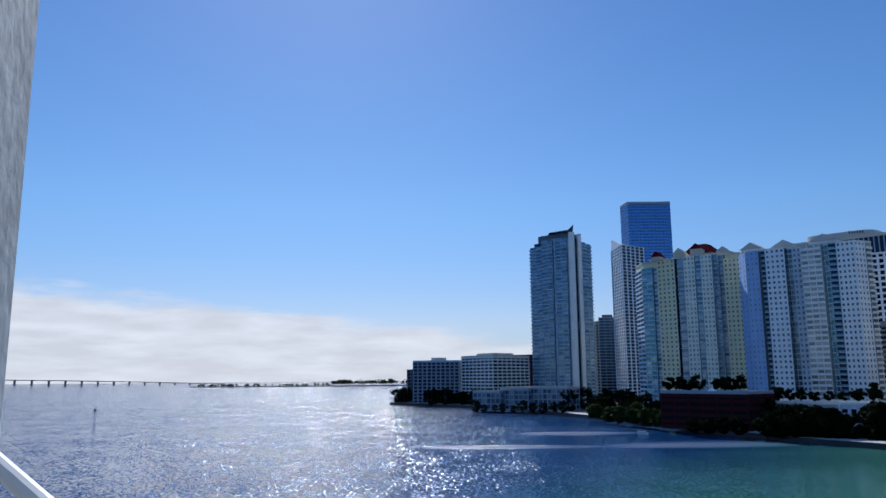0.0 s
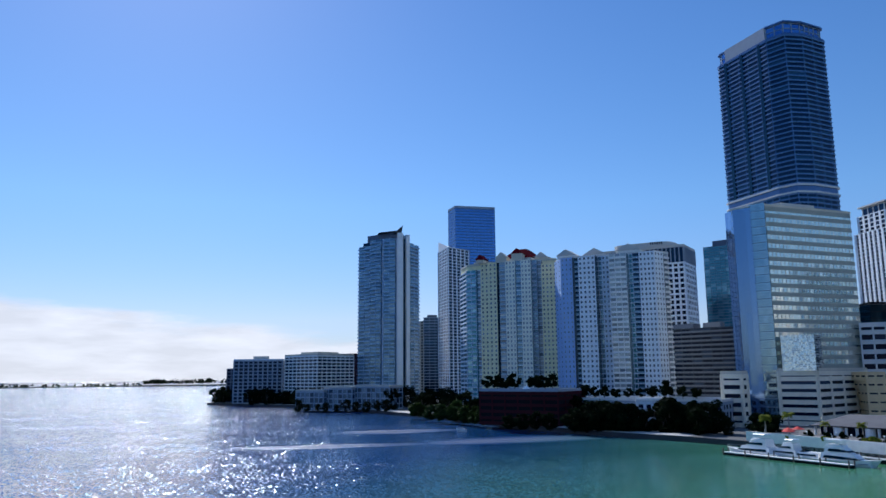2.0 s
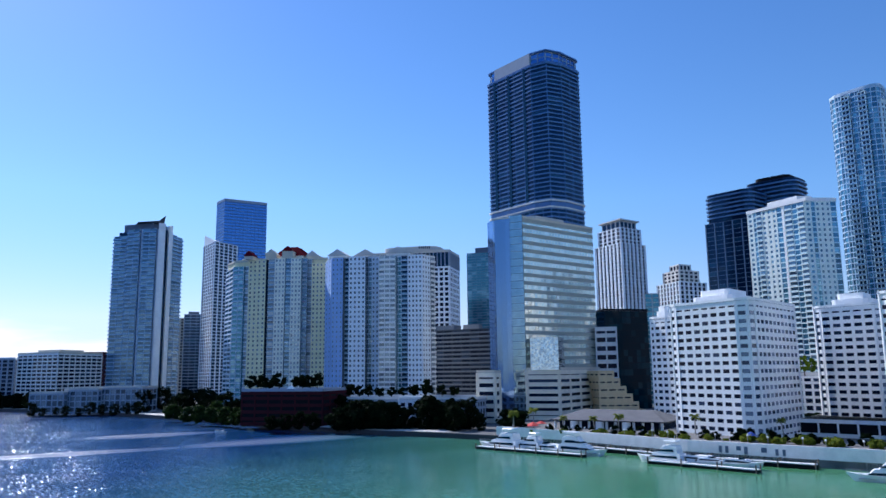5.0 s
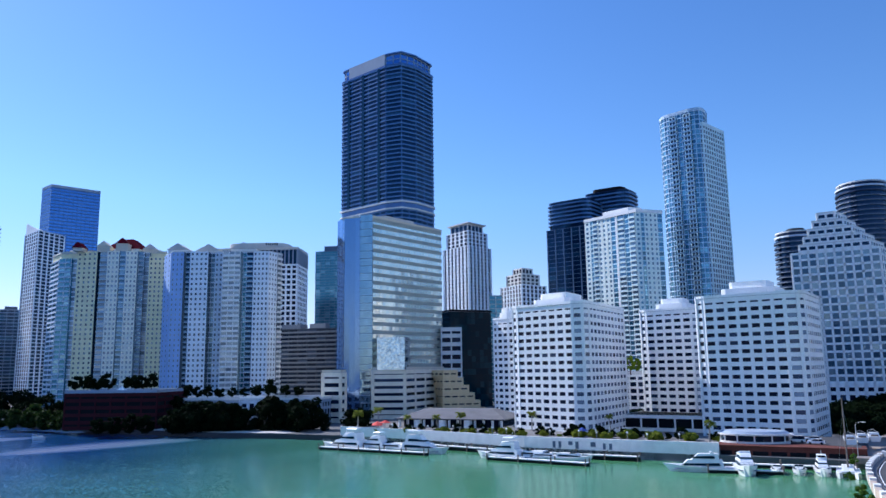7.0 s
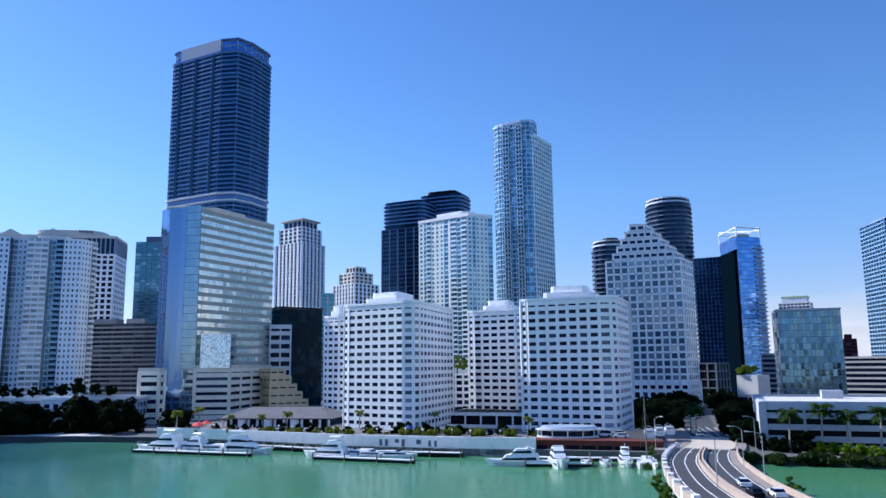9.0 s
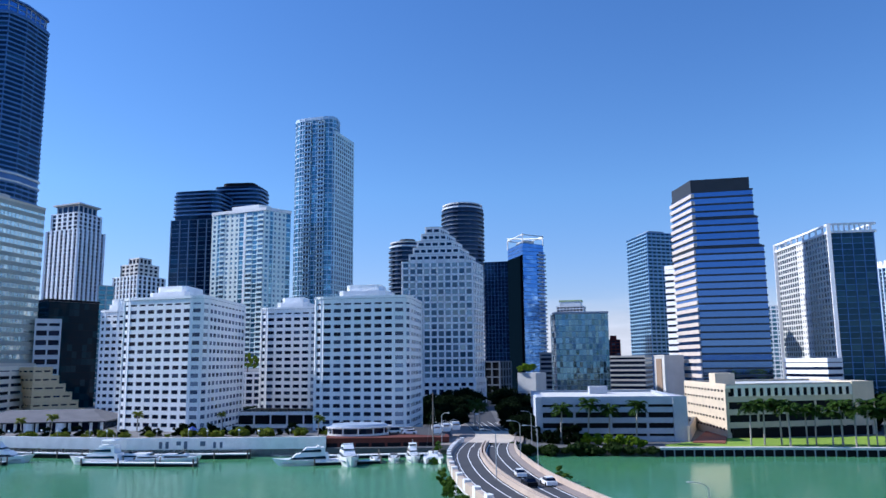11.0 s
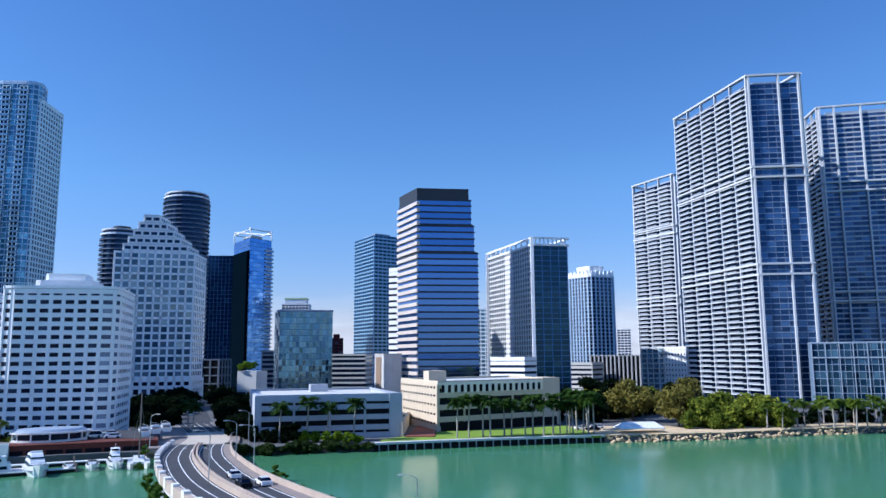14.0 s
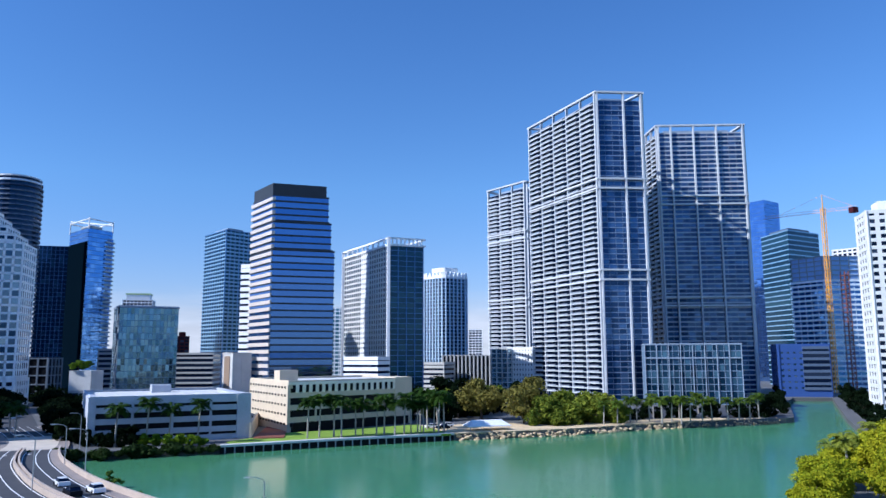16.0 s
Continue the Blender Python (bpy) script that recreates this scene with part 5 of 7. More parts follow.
    h = house_at(q, "white low block with a perforated window pattern", "low_building")
    facade(h, q, 2, 32, storey=3.3, band=2.0, bay=2.6, pier=1.5, wall=OFFWHITE)
    q = slab((106.2, 520), (107.4, 512), 14)
    h = house_at(q, "glazed lower wing of the white-framed towers", "low_building")
    facade(h, q, 2, 31, storey=3.3, band=0.5, bay=4, pier=0.5, wall=PALE, glass=G_SKY)


def river_group():
    p = slab((124.9, 770), (126.2, 760), 26)
    h = house_at(p, "smooth dark blue glass tower")
    facade(h, p, 2, 172, storey=3.8, band=0.15, proud=0.05, bay=4, pier=0, wall=SLATE, glass=G_OFFICE)
    p = corner((125.85, 690), (127.6, 655), (129.5, 690))
    h = house_at(p, "dark and green glass office tower with a sloped roof edge")
    facade(h, p, 2, 126, storey=4, band=0.9, proud=0.1, bay=30, pier=0, wall=RAILTEAL, glass=G_DTEAL)
    crown(h, scaled(p, 0.7), 126, 129, SLATE)
    p = corner((127.65, 575), (129.6, 560), (132.3, 575))
    h = house_at(p, "tower under construction with open concrete floors and blue glass below")
    facade(h, p, 2, 76, storey=3.4, band=1.3, proud=0.7, bay=5, pier=0.2, wall=ICEWHITE, glass=G_BLUE)
    facade(h, scaled(p, 0.98), 76, 92, storey=3.4, band=0.6, proud=0.8, bay=6, pier=0.6, wall=BLUEGREY, glass=CORNERBLUE, panes=False)
    p = corner((126.1, 498), (126.5, 487), (129.6, 492))
    h = house_at(p, "low blue glass and grey stone building at the river", "low_building")
    facade(h, p, 2, 32.5, storey=3.4, band=2.3, bay=3.4, pier=1.9, wall=paint("deep_blue_cladding", (0.035, 0.080, 0.26), 0.5), glass=G_SOFT)
    o = [v - h.location.xy for v in p]
    u = (o[1] - o[0]).normalized()
    n = Vector((u.y, -u.x))
    bay = [v + h.location.xy for v in (o[0] + u * 13 + n * 0.9, o[1] + n * 0.9, o[1] - n, o[0] + u * 13 - n)]
    facade(h, bay, 6, 31, storey=3.4, band=1.5, proud=0.3, bay=30, pier=0, wall=SLATE, glass=G_DARK)
    p = corner((131.9, 352), (132.5, 338), (136.5, 345))
    h = house_at(p, "white apartment tower with punched windows by the river mouth")
    facade(h, p, 2, 83, storey=2.95, band=1.4, bay=3.6, pier=1.6, wall=OFFWHITE)
    crown(h, scaled(p, 0.6), 83, 87, WHITE)
    p = slab((130.3, 620), (132.4, 610), 20)
    h = house_at(p, "white tower behind the construction site")
    facade(h, p, 2, 103, storey=3.1, band=1.2, bay=3.6, pier=1.2, wall=OFFWHITE)


south_row()
bay_pair()
centre_row()
hotels()
street_row()
icon_towers()
river_group()

# ---- the bridge to the island ----
def sweep(bm, line, offsets, z0, z1):
    """A band between two sideways offsets along a line of (x, y, z); z0 and z1 are heights over the line."""
    pts = [Vector(p) for p in line]
    prev = None
    for i, p in enumerate(pts):
        u = (pts[min(i + 1, len(pts) - 1)] - pts[max(i - 1, 0)]).xy.normalized()
        n = Vector((u.y, -u.x))
        a, c = p.xy + n * offsets[0], p.xy + n * offsets[1]
        ring = [bm.verts.new((*a, p.z + z0)), bm.verts.new((*c, p.z + z0)), bm.verts.new((*c, p.z + z1)), bm.verts.new((*a, p.z + z1))]
        if prev:
            for k in range(4):
                bm.faces.new((prev[k], prev[(k + 1) % 4], ring[(k + 1) % 4], ring[k]))
        else:
            bm.faces.new(ring)
        prev = ring
    bm.faces.new(prev[::-1])
    return bm


def smooth_line(points, steps=8):
    """A soft line through points (Catmull-Rom)."""
    p = [Vector(q) for q in points]
    p = [p[0] * 2 - p[1]] + p + [p[-1] * 2 - p[-2]]
    out = []
    for i in range(1, len(p) - 2):
        for k in range(steps):
            t = k / steps
            out.append(0.5 * (2 * p[i] + (p[i + 1] - p[i - 1]) * t + (2 * p[i - 1] - 5 * p[i] + 4 * p[i + 1] - p[i + 2]) * t * t
                              + (3 * p[i] - p[i - 1] - 3 * p[i + 1] + p[i + 2]) * t ** 3))
    out.append(p[-2])
    return out


ROAD = smooth_line([(290, 88, 2.3), (240, 68, 2.5), (206, 61, 3.0), (186, 56, 3.8), (162.5, 48.8, 4.8), (131.4, 36.3, 5.5), (107, 22.2, 5.5), (88, 8, 5.2), (76, -6, 4.6)])
bridge = thing("road_bridge", "curving concrete road bridge with pale parapets and a median", "bridge")
span = [p for p in ROAD if p.x < 212]
part("deck", sweep(bmesh.new(), span, (-9.6, 6.8), -1.3, -0.02), PALE, bridge)
part("roadway", sweep(bmesh.new(), ROAD, (-7.6, 5.2), -0.2, 0.0), ASPHALT, bridge, "dark asphalt roadway")
part("sidewalk", sweep(bmesh.new(), span, (-9.2, -7.6), -0.2, 0.2), ROADWALK, bridge)
part("sidewalk", sweep(bmesh.new(), span, (5.2, 6.2), -0.2, 0.2), ROADWALK, bridge)
part("parapet", sweep(bmesh.new(), span, (-9.6, -9.2), -0.6, 1.1), ROADTAN, bridge, "pale tan concrete parapet")
part("parapet", sweep(bmesh.new(), span, (6.2, 7.1), -0.6, 0.9), ROADTAN, bridge, "pale tan concrete parapet")
part("median", sweep(bmesh.new(), span, (-1.7, -1.3), -0.1, 0.9), ROADTAN, bridge, "tan concrete median wall")
part("median", sweep(bmesh.new(), span, (-0.9, -0.5), -0.1, 0.9), ROADTAN, bridge, "tan concrete median wall")
part("median_planting", sweep(bmesh.new(), span, (-1.25, -0.95), -0.05, 0.35), BROWN, bridge, "dark planted median strip")
for o in (-7.2, -2.1, -0.1, 4.8):
    part("edge_line", sweep(bmesh.new(), ROAD, (o - 0.09, o + 0.09), 0.0, 0.012), MARK, bridge)
for o in (-4.7, 2.3):
    part("lane_line", sweep(bmesh.new(), ROAD, (o - 0.09, o + 0.09), 0.0, 0.012), MARK, bridge)
part("crossing", sweep(bmesh.new(), [p for p in ROAD if 212 < p.x < 252], (-7.5, 5.1), 0.0, 0.02), paint("tan_paved_crossing", (0.50, 0.43, 0.34), 0.9, vary=0.2), bridge, "tan paved crossing")
post = mesh_of(box(bmesh.new(), -0.8, -0.45, -0.5, 0.8, 0.6, 1.3), "parapet_post", OFFWHITE)
for i in range(14, len(ROAD) - 10, 2):
    p = ROAD[i]
    u = (ROAD[i + 1] - p).xy.normalized()
    n = Vector((u.y, -u.x))
    piece("parapet_post", post, bridge, (p.x + n.x * 6.7, p.y + n.y * 6.7, p.z), math.degrees(math.atan2(u.y, u.x)))
pile = mesh_of(tube(bmesh.new(), (0, 0, -6), (0, 0, 3.2), 0.55, seg=10), "pile", PALE)
cap = mesh_of(box(bmesh.new(), -0.7, -6.3, -0.9, 0.7, 9, 0), "pile_cap", PALE)
for i in range(18, len(ROAD) - 4, 3):
    p = ROAD[i]
    u = (ROAD[i + 1] - p).xy.normalized()
    n = Vector((u.y, -u.x))
    turn = math.degrees(math.atan2(u.y, u.x))
    piece("pile_cap", cap, bridge, (p.x, p.y, p.z - 1.3), turn)
    for o in (-8, -3, 2, 5.6):
        piece("pile", pile, bridge, (p.x + n.x * o, p.y + n.y * o, 0))
road = new("road", mesh_of(sweep(bmesh.new(), smooth_line([(290, 88, 2.3), (340, 104, 2.2), (420, 130, 2.2), (700, 220, 2.2)]), (-8, 8), -0.2, 0.02), "road", ASPHALT))
tagged(road, "asphalt street running inland between the towers", "road", kind="structure")
apron = new("pavement_bridgehead", mesh_of(sweep(bmesh.new(), smooth_line([(206, 60, 3.0), (240, 68, 2.5), (290, 88, 2.3)]), (-13, 10), -1.4, -0.03), "pavement_bridgehead", ROADWALK))
tagged(apron, "pale paving at the head of the bridge", "pavement", kind="structure")


# ---- parking garages on the shore ----
def garage(l, m, r, z, label, storeys, wall, band, roofcars=False):
    p = corner(l, m, r)
    h = house_at(p, label, "parking_garage", group="parking garages")
    # the black core paints the shade inside the open decks
    facade(h, p, 2, z, storey=(z - 2) / storeys, band=band, proud=0.5, bay=11, pier=0.7, pier_proud=0.2, wall=wall, glass=BLACK, panes=False)
    parapet(h, p, z - 0.4, 1.1, material=wall)
    crown(h, widen(p, -1.0), z, z + 0.12, PALE, "roof_deck")
    return h, p


h, p = garage((77.3, 282), (77.75, 233), (88.15, 238), 14.4, "low grey-white parking garage with four open decks", 4, GARAGE, 1.55)
o = [v - h.location.xy for v in p]
e, d = (o[1] - o[0]).normalized(), (o[3] - o[0]).normalized()
part("end_wall", prism(bmesh.new(), [o[1] - e * 3.2 - d * 0.8, o[1] + e * 0.8 - d * 0.8, o[1] + e * 0.8 + d * 30, o[1] - e * 3.2 + d * 30], 2, 15.2), GARAGE, h)
part("end_wall", prism(bmesh.new(), [o[0] - e * 0.8 - d * 0.8, o[0] + e * 1.2 - d * 0.8, o[0] + e * 1.2 + d * 30, o[0] - e * 0.8 + d * 30], 2, 15.0), GARAGE, h)
c = o[0] + (o[1] - o[0]) * 0.45 + d * 34
part("stair_head", prism(bmesh.new(), [c, c + e * 6, c + e * 6 + d * 5, c + d * 5], 14.5, 17.0), GARAGE, h)
lines = bmesh.new()
for k in range(9):
    a = o[0] + e * (4 + k * 4.6) + d * 4
    prism(lines, [a, a + e * 0.5, a + e * 0.5 + d * 36, a + d * 36], 14.2, 14.6)
part("roof_joist", lines, PALE, h)

h, p = garage((88.4, 290), (91.1, 250), (99.95, 280), 17.6, "tan parking garage with open decks and a pillared top storey", 4, TAN, 1.7)
o = [v - h.location.xy for v in p]
e, d = (o[1] - o[0]).normalized(), (o[3] - o[0]).normalized()
col = mesh_of(box(bmesh.new(), 0, -0.78, 14.5, 1.2, 0.2, 17.2), "column", IVORY)
for k in range(19):
    a = o[0] + e * (2 + k * ((o[1] - o[0]).length - 5) / 18)
    piece("column", col, h, (a.x, a.y, 0), math.degrees(math.atan2(e.y, e.x)))
part("stair_head", prism(bmesh.new(), [o[0] + d * 10, o[0] + d * 10 + e * 7, o[0] + d * 16 + e * 7, o[0] + d * 16], 17.6, 21.5), TAN, h)
part("end_block", prism(bmesh.new(), [o[1] - e * 7 - d * 0.9, o[1] + e * 0.9 - d * 0.9, o[1] + e * 0.9 + d * 12, o[1] - e * 7 + d * 12], 2, 18.6), TAN, h)
# two black sheets stand for shade in the bottom storey and colonnade
part("base_wall", prism(bmesh.new(), [o[0] - d * 1.2 + e, o[1] - d * 1.2 - e, o[1] + d, o[0] + d], 2, 4.8), BLACK, h)
part("colonnade_shade", prism(bmesh.new(), [o[0] - d * 0.58 + e, o[1] - d * 0.58 - e * 7, o[1] + d * 0.1 - e * 7, o[0] + d * 0.1 + e], 14.7, 17.0), BLACK, h)
part("fascia", prism(bmesh.new(), [o[0] - d * 0.72 - e * 0.6, o[1] - d * 0.72 - e * 7, o[1] + d * 0.2 - e * 7, o[0] + d * 0.2 - e * 0.6], 17.0, 17.9), IVORY, h)
left = (o[3] - o[0]).length
out = Vector((-d.y, d.x)) * (1 if Vector((-d.y, d.x)).dot(e) < 0 else -1)
part("end_wall", prism(bmesh.new(), [o[0] + out * 0.75 - d * 0.6, o[3] + out * 0.75, o[3] + out * 0.3, o[0] + out * 0.3 - d * 0.6], 2, 17.9), TAN, h, "tan end wall")
# proud black plates paint the dark of small openings
slot = mesh_of(box(bmesh.new(), -0.75, -0.06, -0.35, 0.75, 0.06, 0.35), "opening", BLACK)
for k in range(int(left / 3.2)):
    for z in (4.6, 7.6, 10.6, 13.6, 16.2):
        a = o[0] + d * (2.0 + 3.2 * k) + out * 0.78
        piece("opening", slot, h, (a.x, a.y, z), math.degrees(math.atan2(d.y, d.x)))

# ---- trees and palms ----
def leaves(name, dark, light, sheen=0.12):
    m = bpy.data.materials.new(name)
    m.use_nodes = True
    n, l = m.node_tree.nodes, m.node_tree.links
    p = n["Principled BSDF"]
    p.inputs["Roughness"].default_value = 0.75
    p.inputs["Specular IOR Level"].default_value = sheen
    ra = n.new("ShaderNodeValToRGB")
    ra.color_ramp.elements[0].color, ra.color_ramp.elements[1].color = (*dark, 1), (*light, 1)
    geo, info, mix = n.new("ShaderNodeNewGeometry"), n.new("ShaderNodeObjectInfo"), n.new("ShaderNodeMath")
    mix.operation = "MULTIPLY_ADD"
    mix.inputs[1].default_value = 0.65
    sc = n.new("ShaderNodeMath")
    sc.operation = "MULTIPLY"
    sc.inputs[1].default_value = 0.35
    l.new(info.outputs["Random"], sc.inputs[0])
    l.new(geo.outputs["Random Per Island"], mix.inputs[0])
    l.new(sc.outputs[0], mix.inputs[2])
    l.new(mix.outputs[0], ra.inputs[0])
    l.new(ra.outputs[0], p.inputs["Base Color"])
    tr, add, out = n.new("ShaderNodeBsdfTranslucent"), n.new("ShaderNodeMixShader"), n["Material Output"]
    l.new(ra.outputs[0], tr.inputs[0])
    add.inputs[0].default_value = 0.3
    l.new(p.outputs[0], add.inputs[1])
    l.new(tr.outputs[0], add.inputs[2])
    l.new(add.outputs[0], out.inputs[0])
    return m


LEAF = leaves("broad_leaves", (0.03, 0.08, 0.012), (0.11, 0.19, 0.025))
LEAF_OLIVE = leaves("olive_leaves", (0.070, 0.072, 0.014), (0.26, 0.22, 0.045))
# yellow-green leaves, brightened in the colour for full sun
LEAF_SUN = leaves("sunlit_yellow_green_leaves", (0.15, 0.21, 0.004), (0.50, 0.45, 0.010))
LEAF_HEDGE = leaves("hedge_leaves", (0.05, 0.12, 0.006), (0.20, 0.28, 0.012))
# the next two leaf colours are darkened to carry the trees' shade
LEAF_DARK = leaves("deep_shade_leaves", (0.003, 0.008, 0.004), (0.011, 0.020, 0.007), 0.02)
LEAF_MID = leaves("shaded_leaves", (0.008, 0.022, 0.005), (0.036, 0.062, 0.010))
LEAF_PARK = leaves("park_leaves", (0.035, 0.080, 0.008), (0.27, 0.29, 0.026))
# palm fronds in shaded and sunlit copies, the light put into the colour
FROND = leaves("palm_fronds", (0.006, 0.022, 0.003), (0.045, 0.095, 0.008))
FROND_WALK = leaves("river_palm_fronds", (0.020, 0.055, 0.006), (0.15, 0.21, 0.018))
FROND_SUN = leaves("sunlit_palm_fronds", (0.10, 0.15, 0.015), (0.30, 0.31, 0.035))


def foliage(name, clumps, leaf, each, material, parent, seed):
    """A crown: each clump (centre, radius) carries a cloud of small bent leaves."""
    rng = np.random.default_rng(seed)
    verts, faces = [], []
    for c, r in clumps:
        d = rng.normal(size=(each, 3))
        d /= np.linalg.norm(d, axis=1)[:, None]
        pos = np.array(c) + d * (r * rng.uniform(0.55, 1.05, each))[:, None] * np.array([1, 1, 0.75])
        nrm = d + rng.normal(size=(each, 3)) * 0.6 + np.array([0, 0, 0.4])
        nrm /= np.linalg.norm(nrm, axis=1)[:, None]
        u = np.cross(nrm, rng.normal(size=(each, 3)))
        u /= np.linalg.norm(u, axis=1)[:, None]
        v = np.cross(nrm, u)
        s = (leaf * rng.uniform(0.6, 1.3, each))[:, None]
        quad = np.stack([pos - u * s - v * s * 0.5, pos + u * s - v * s * 0.35 , pos + u * s * 0.7 + v * s * 0.6 - nrm * s * 0.25, pos - u * s * 0.8 + v * s * 0.5], 1)
        b0 = len(verts)
        verts.extend(map(tuple, quad.reshape(-1, 3)))
        faces.extend([(b0 + 4 * k, b0 + 4 * k + 1, b0 + 4 * k + 2, b0 + 4 * k + 3) for k in range(each)])
    me = bpy.data.meshes.new(name)
    me.from_pydata(verts, [], faces)
    me.materials.append(material)
    ob = new(name, me)
    ob.parent = parent
    return ob


def broad_tree(at, high, wide, material, seed, label, leaf=0.55, each=55, clumps=26, low=False, group="broad-leaved trees"):
    rng = random.Random(seed)
    t = thing("tree", label, "tree", at, rng.uniform(0, 360), group)
    stem = high * 0.34
    bm = bmesh.new()
    tube(bm, (0, 0, -0.3), (0.15, 0.1, stem), high * 0.035, high * 0.024, 8)
    crown_c, crown_h = (high * 0.48, high * 0.56) if low else (high * 0.60, high * 0.42)
    cl = []
    for k in range(clumps):
        a, q = rng.uniform(0, math.tau), math.sqrt(rng.uniform(0.02, 1))
        zz = rng.uniform(-1, 1)
        edge = math.sqrt(max(0.08, 1 - zz * zz))
        cl.append(((wide * 0.42 * q * edge * math.cos(a), wide * 0.42 * q * edge * math.sin(a), crown_c + crown_h * 0.8 * zz), wide * rng.uniform(0.10, 0.19)))
    for k in range(0, clumps, 4):
        c = cl[k][0]
        tube(bm, (0.15, 0.1, stem * rng.uniform(0.75, 0.98)), (c[0] * 0.85, c[1] * 0.85, c[2] - 0.3), high * 0.014, high * 0.004, 5)
    part("trunk", bm, BARK, t)
    foliage("crown", cl, leaf, each, material, t, seed)
    return t


def palm(at, high, seed, label, material=None, fronds=34, long=3.7, group="royal palms"):
    material = material or FROND
    rng = random.Random(seed)
    t = thing("palm_tree", label, "palm tree", at, rng.uniform(0, 360), group)
    bm = bmesh.new()
    prev = Vector((0, 0, -0.3))
    lean = Vector((rng.uniform(-0.5, 0.5), rng.uniform(-0.5, 0.5), 0))
    rad = [0.30, 0.24, 0.26, 0.22, 0.17]
    for k in range(4):
        nxt = Vector((0, 0, high * (k + 1) / 4)) + lean * ((k + 1) / 4) ** 2
        tube(bm, prev, nxt, rad[k], rad[k + 1], 8)
        prev = nxt
    part("trunk", bm, PALMBARK, t)
    shaft = bmesh.new()
    tube(shaft, prev, prev + Vector((0, 0, 1.1)), 0.19, 0.11, 8)
    part("crownshaft", shaft, LEAF, t, "green crownshaft")
    top = prev + Vector((0, 0, 0.9))
    verts, faces = [], []
    for k in range(fronds):
        a = k * 2.39996 + rng.uniform(-0.2, 0.2)
        rise = rng.uniform(-0.45, 1.5)
        L = long * rng.uniform(0.85, 1.1)
        out = Vector((math.cos(a), math.sin(a), 0))
        side = Vector((-math.sin(a), math.cos(a), 0))
        pts = []
        for j in range(8):
            s = j / 7
            pts.append(top + out * (L * s * (1 - 0.18 * s * s)) + Vector((0, 0, L * (rise * s - (0.42 + 0.42 * rise) * 1.1 * s * s))))
        for j in range(1, 7):
            w = 0.80 * math.sin(math.pi * (0.12 + 0.85 * j / 7)) ** 0.7 * long / 3.2
            for sgn in (-1, 1):
                for f in (0.0, 0.33, 0.66):
                    b2 = pts[j].lerp(pts[j + 1], f)
                    e = b2 + side * (sgn * w) + out * 0.35 - Vector((0, 0, 0.16 + rng.uniform(0, 0.22)))
                    i0 = len(verts)
                    verts += [tuple(b2), tuple(b2 + (pts[j + 1] - pts[j]) * 0.36), tuple(e + out * 0.12), tuple(e)]
                    faces.append((i0, i0 + 1, i0 + 2, i0 + 3))
    me = bpy.data.meshes.new("fronds")
    me.from_pydata(verts, [], faces)
    me.materials.append(material)
    ob = new("fronds", me)
    ob.parent = t
    return t


def spread(maker, spots, variants, jitter, **kw):
    """The first few spots get trees of their own, the rest copies of them turned and scaled."""
    made = []
    rng = random.Random(len(spots) * 7 + variants)
    for i, (x, y, z, high) in enumerate(spots):
        if i < variants:
            made.append((maker((x, y, z), high, seed=i * 13 + len(spots), **kw), high))
        else:
            src, h0 = made[i % variants]
            s = high / h0 * rng.uniform(1 - jitter, 1 + jitter)
            copy_thing(src, pose(x, y, z, 0, 0, rng.uniform(0, 360)) @ Matrix.Diagonal((s, s, s, 1)))


rp = random.Random(5)
lawn_palms = [(219.5, -9.5), (213.9, -12.5), (216.4, -16.7), (221.3, -19.2), (220.6, -23.2), (215.4, -24.7), (219.6, -29.1), (221.3, -31.6), (222.6, -34.9),
              (220.3, -37.3), (223.0, -39.8), (230.0, -43.1), (226.1, -44.2), (224.7, -48.5), (238.8, -50.0), (247.8, -49.7), (233, -52), (241, -46), (252, -54)]
def ashore(x, y):
    """The same bearing, a few metres inside the bulkhead."""
    edge = 226 + (-19 - y) * (7 / 36 if y < -19 else 9 / 33)
    k = max(1.0, (edge + rp.uniform(3.0, 8.0)) / x)
    return x * k, y * k


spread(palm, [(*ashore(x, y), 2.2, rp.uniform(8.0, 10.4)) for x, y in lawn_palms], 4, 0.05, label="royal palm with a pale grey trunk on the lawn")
spread(palm, [(x, y, 2.2, h) for (x, y), h in zip([(221.9, 41.7), (224.2, 34.1), (224.7, 28.2), (225.3, 20.6)], (9, 10.3, 8.8, 10))], 2, 0.02,
       label="royal palm in front of the white garage", group="garage palms")
spread(palm, [(x + 4, y, 2.2, rp.uniform(6.2, 7.6)) for x, y in [(246.7, -136.2), (248.5, -141.0), (243.8, -142.2), (247.4, -147.8), (248.4, -153.3), (250.5, -158.5), (249.4, -164.4),
       (250.9, -170.0), (252, -129), (249, -125), (253, -176), (256, -182), (252, -134), (259, -150), (262, -160), (264, -142), (247, -119), (243, -112)]], 3, 0.06,
       label="palm on the riverside walk below the white-framed towers", material=FROND_WALK, long=3.2, group="river walk palms")
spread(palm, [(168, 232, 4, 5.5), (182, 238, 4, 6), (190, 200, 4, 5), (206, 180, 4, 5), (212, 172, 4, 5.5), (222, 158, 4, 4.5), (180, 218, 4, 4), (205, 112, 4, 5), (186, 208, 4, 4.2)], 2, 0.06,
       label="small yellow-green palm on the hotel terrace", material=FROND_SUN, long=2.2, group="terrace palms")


def canopy(material, label, wide, **kw):
    return lambda at, high, seed: broad_tree(at, high, wide, material, seed, label, **kw)


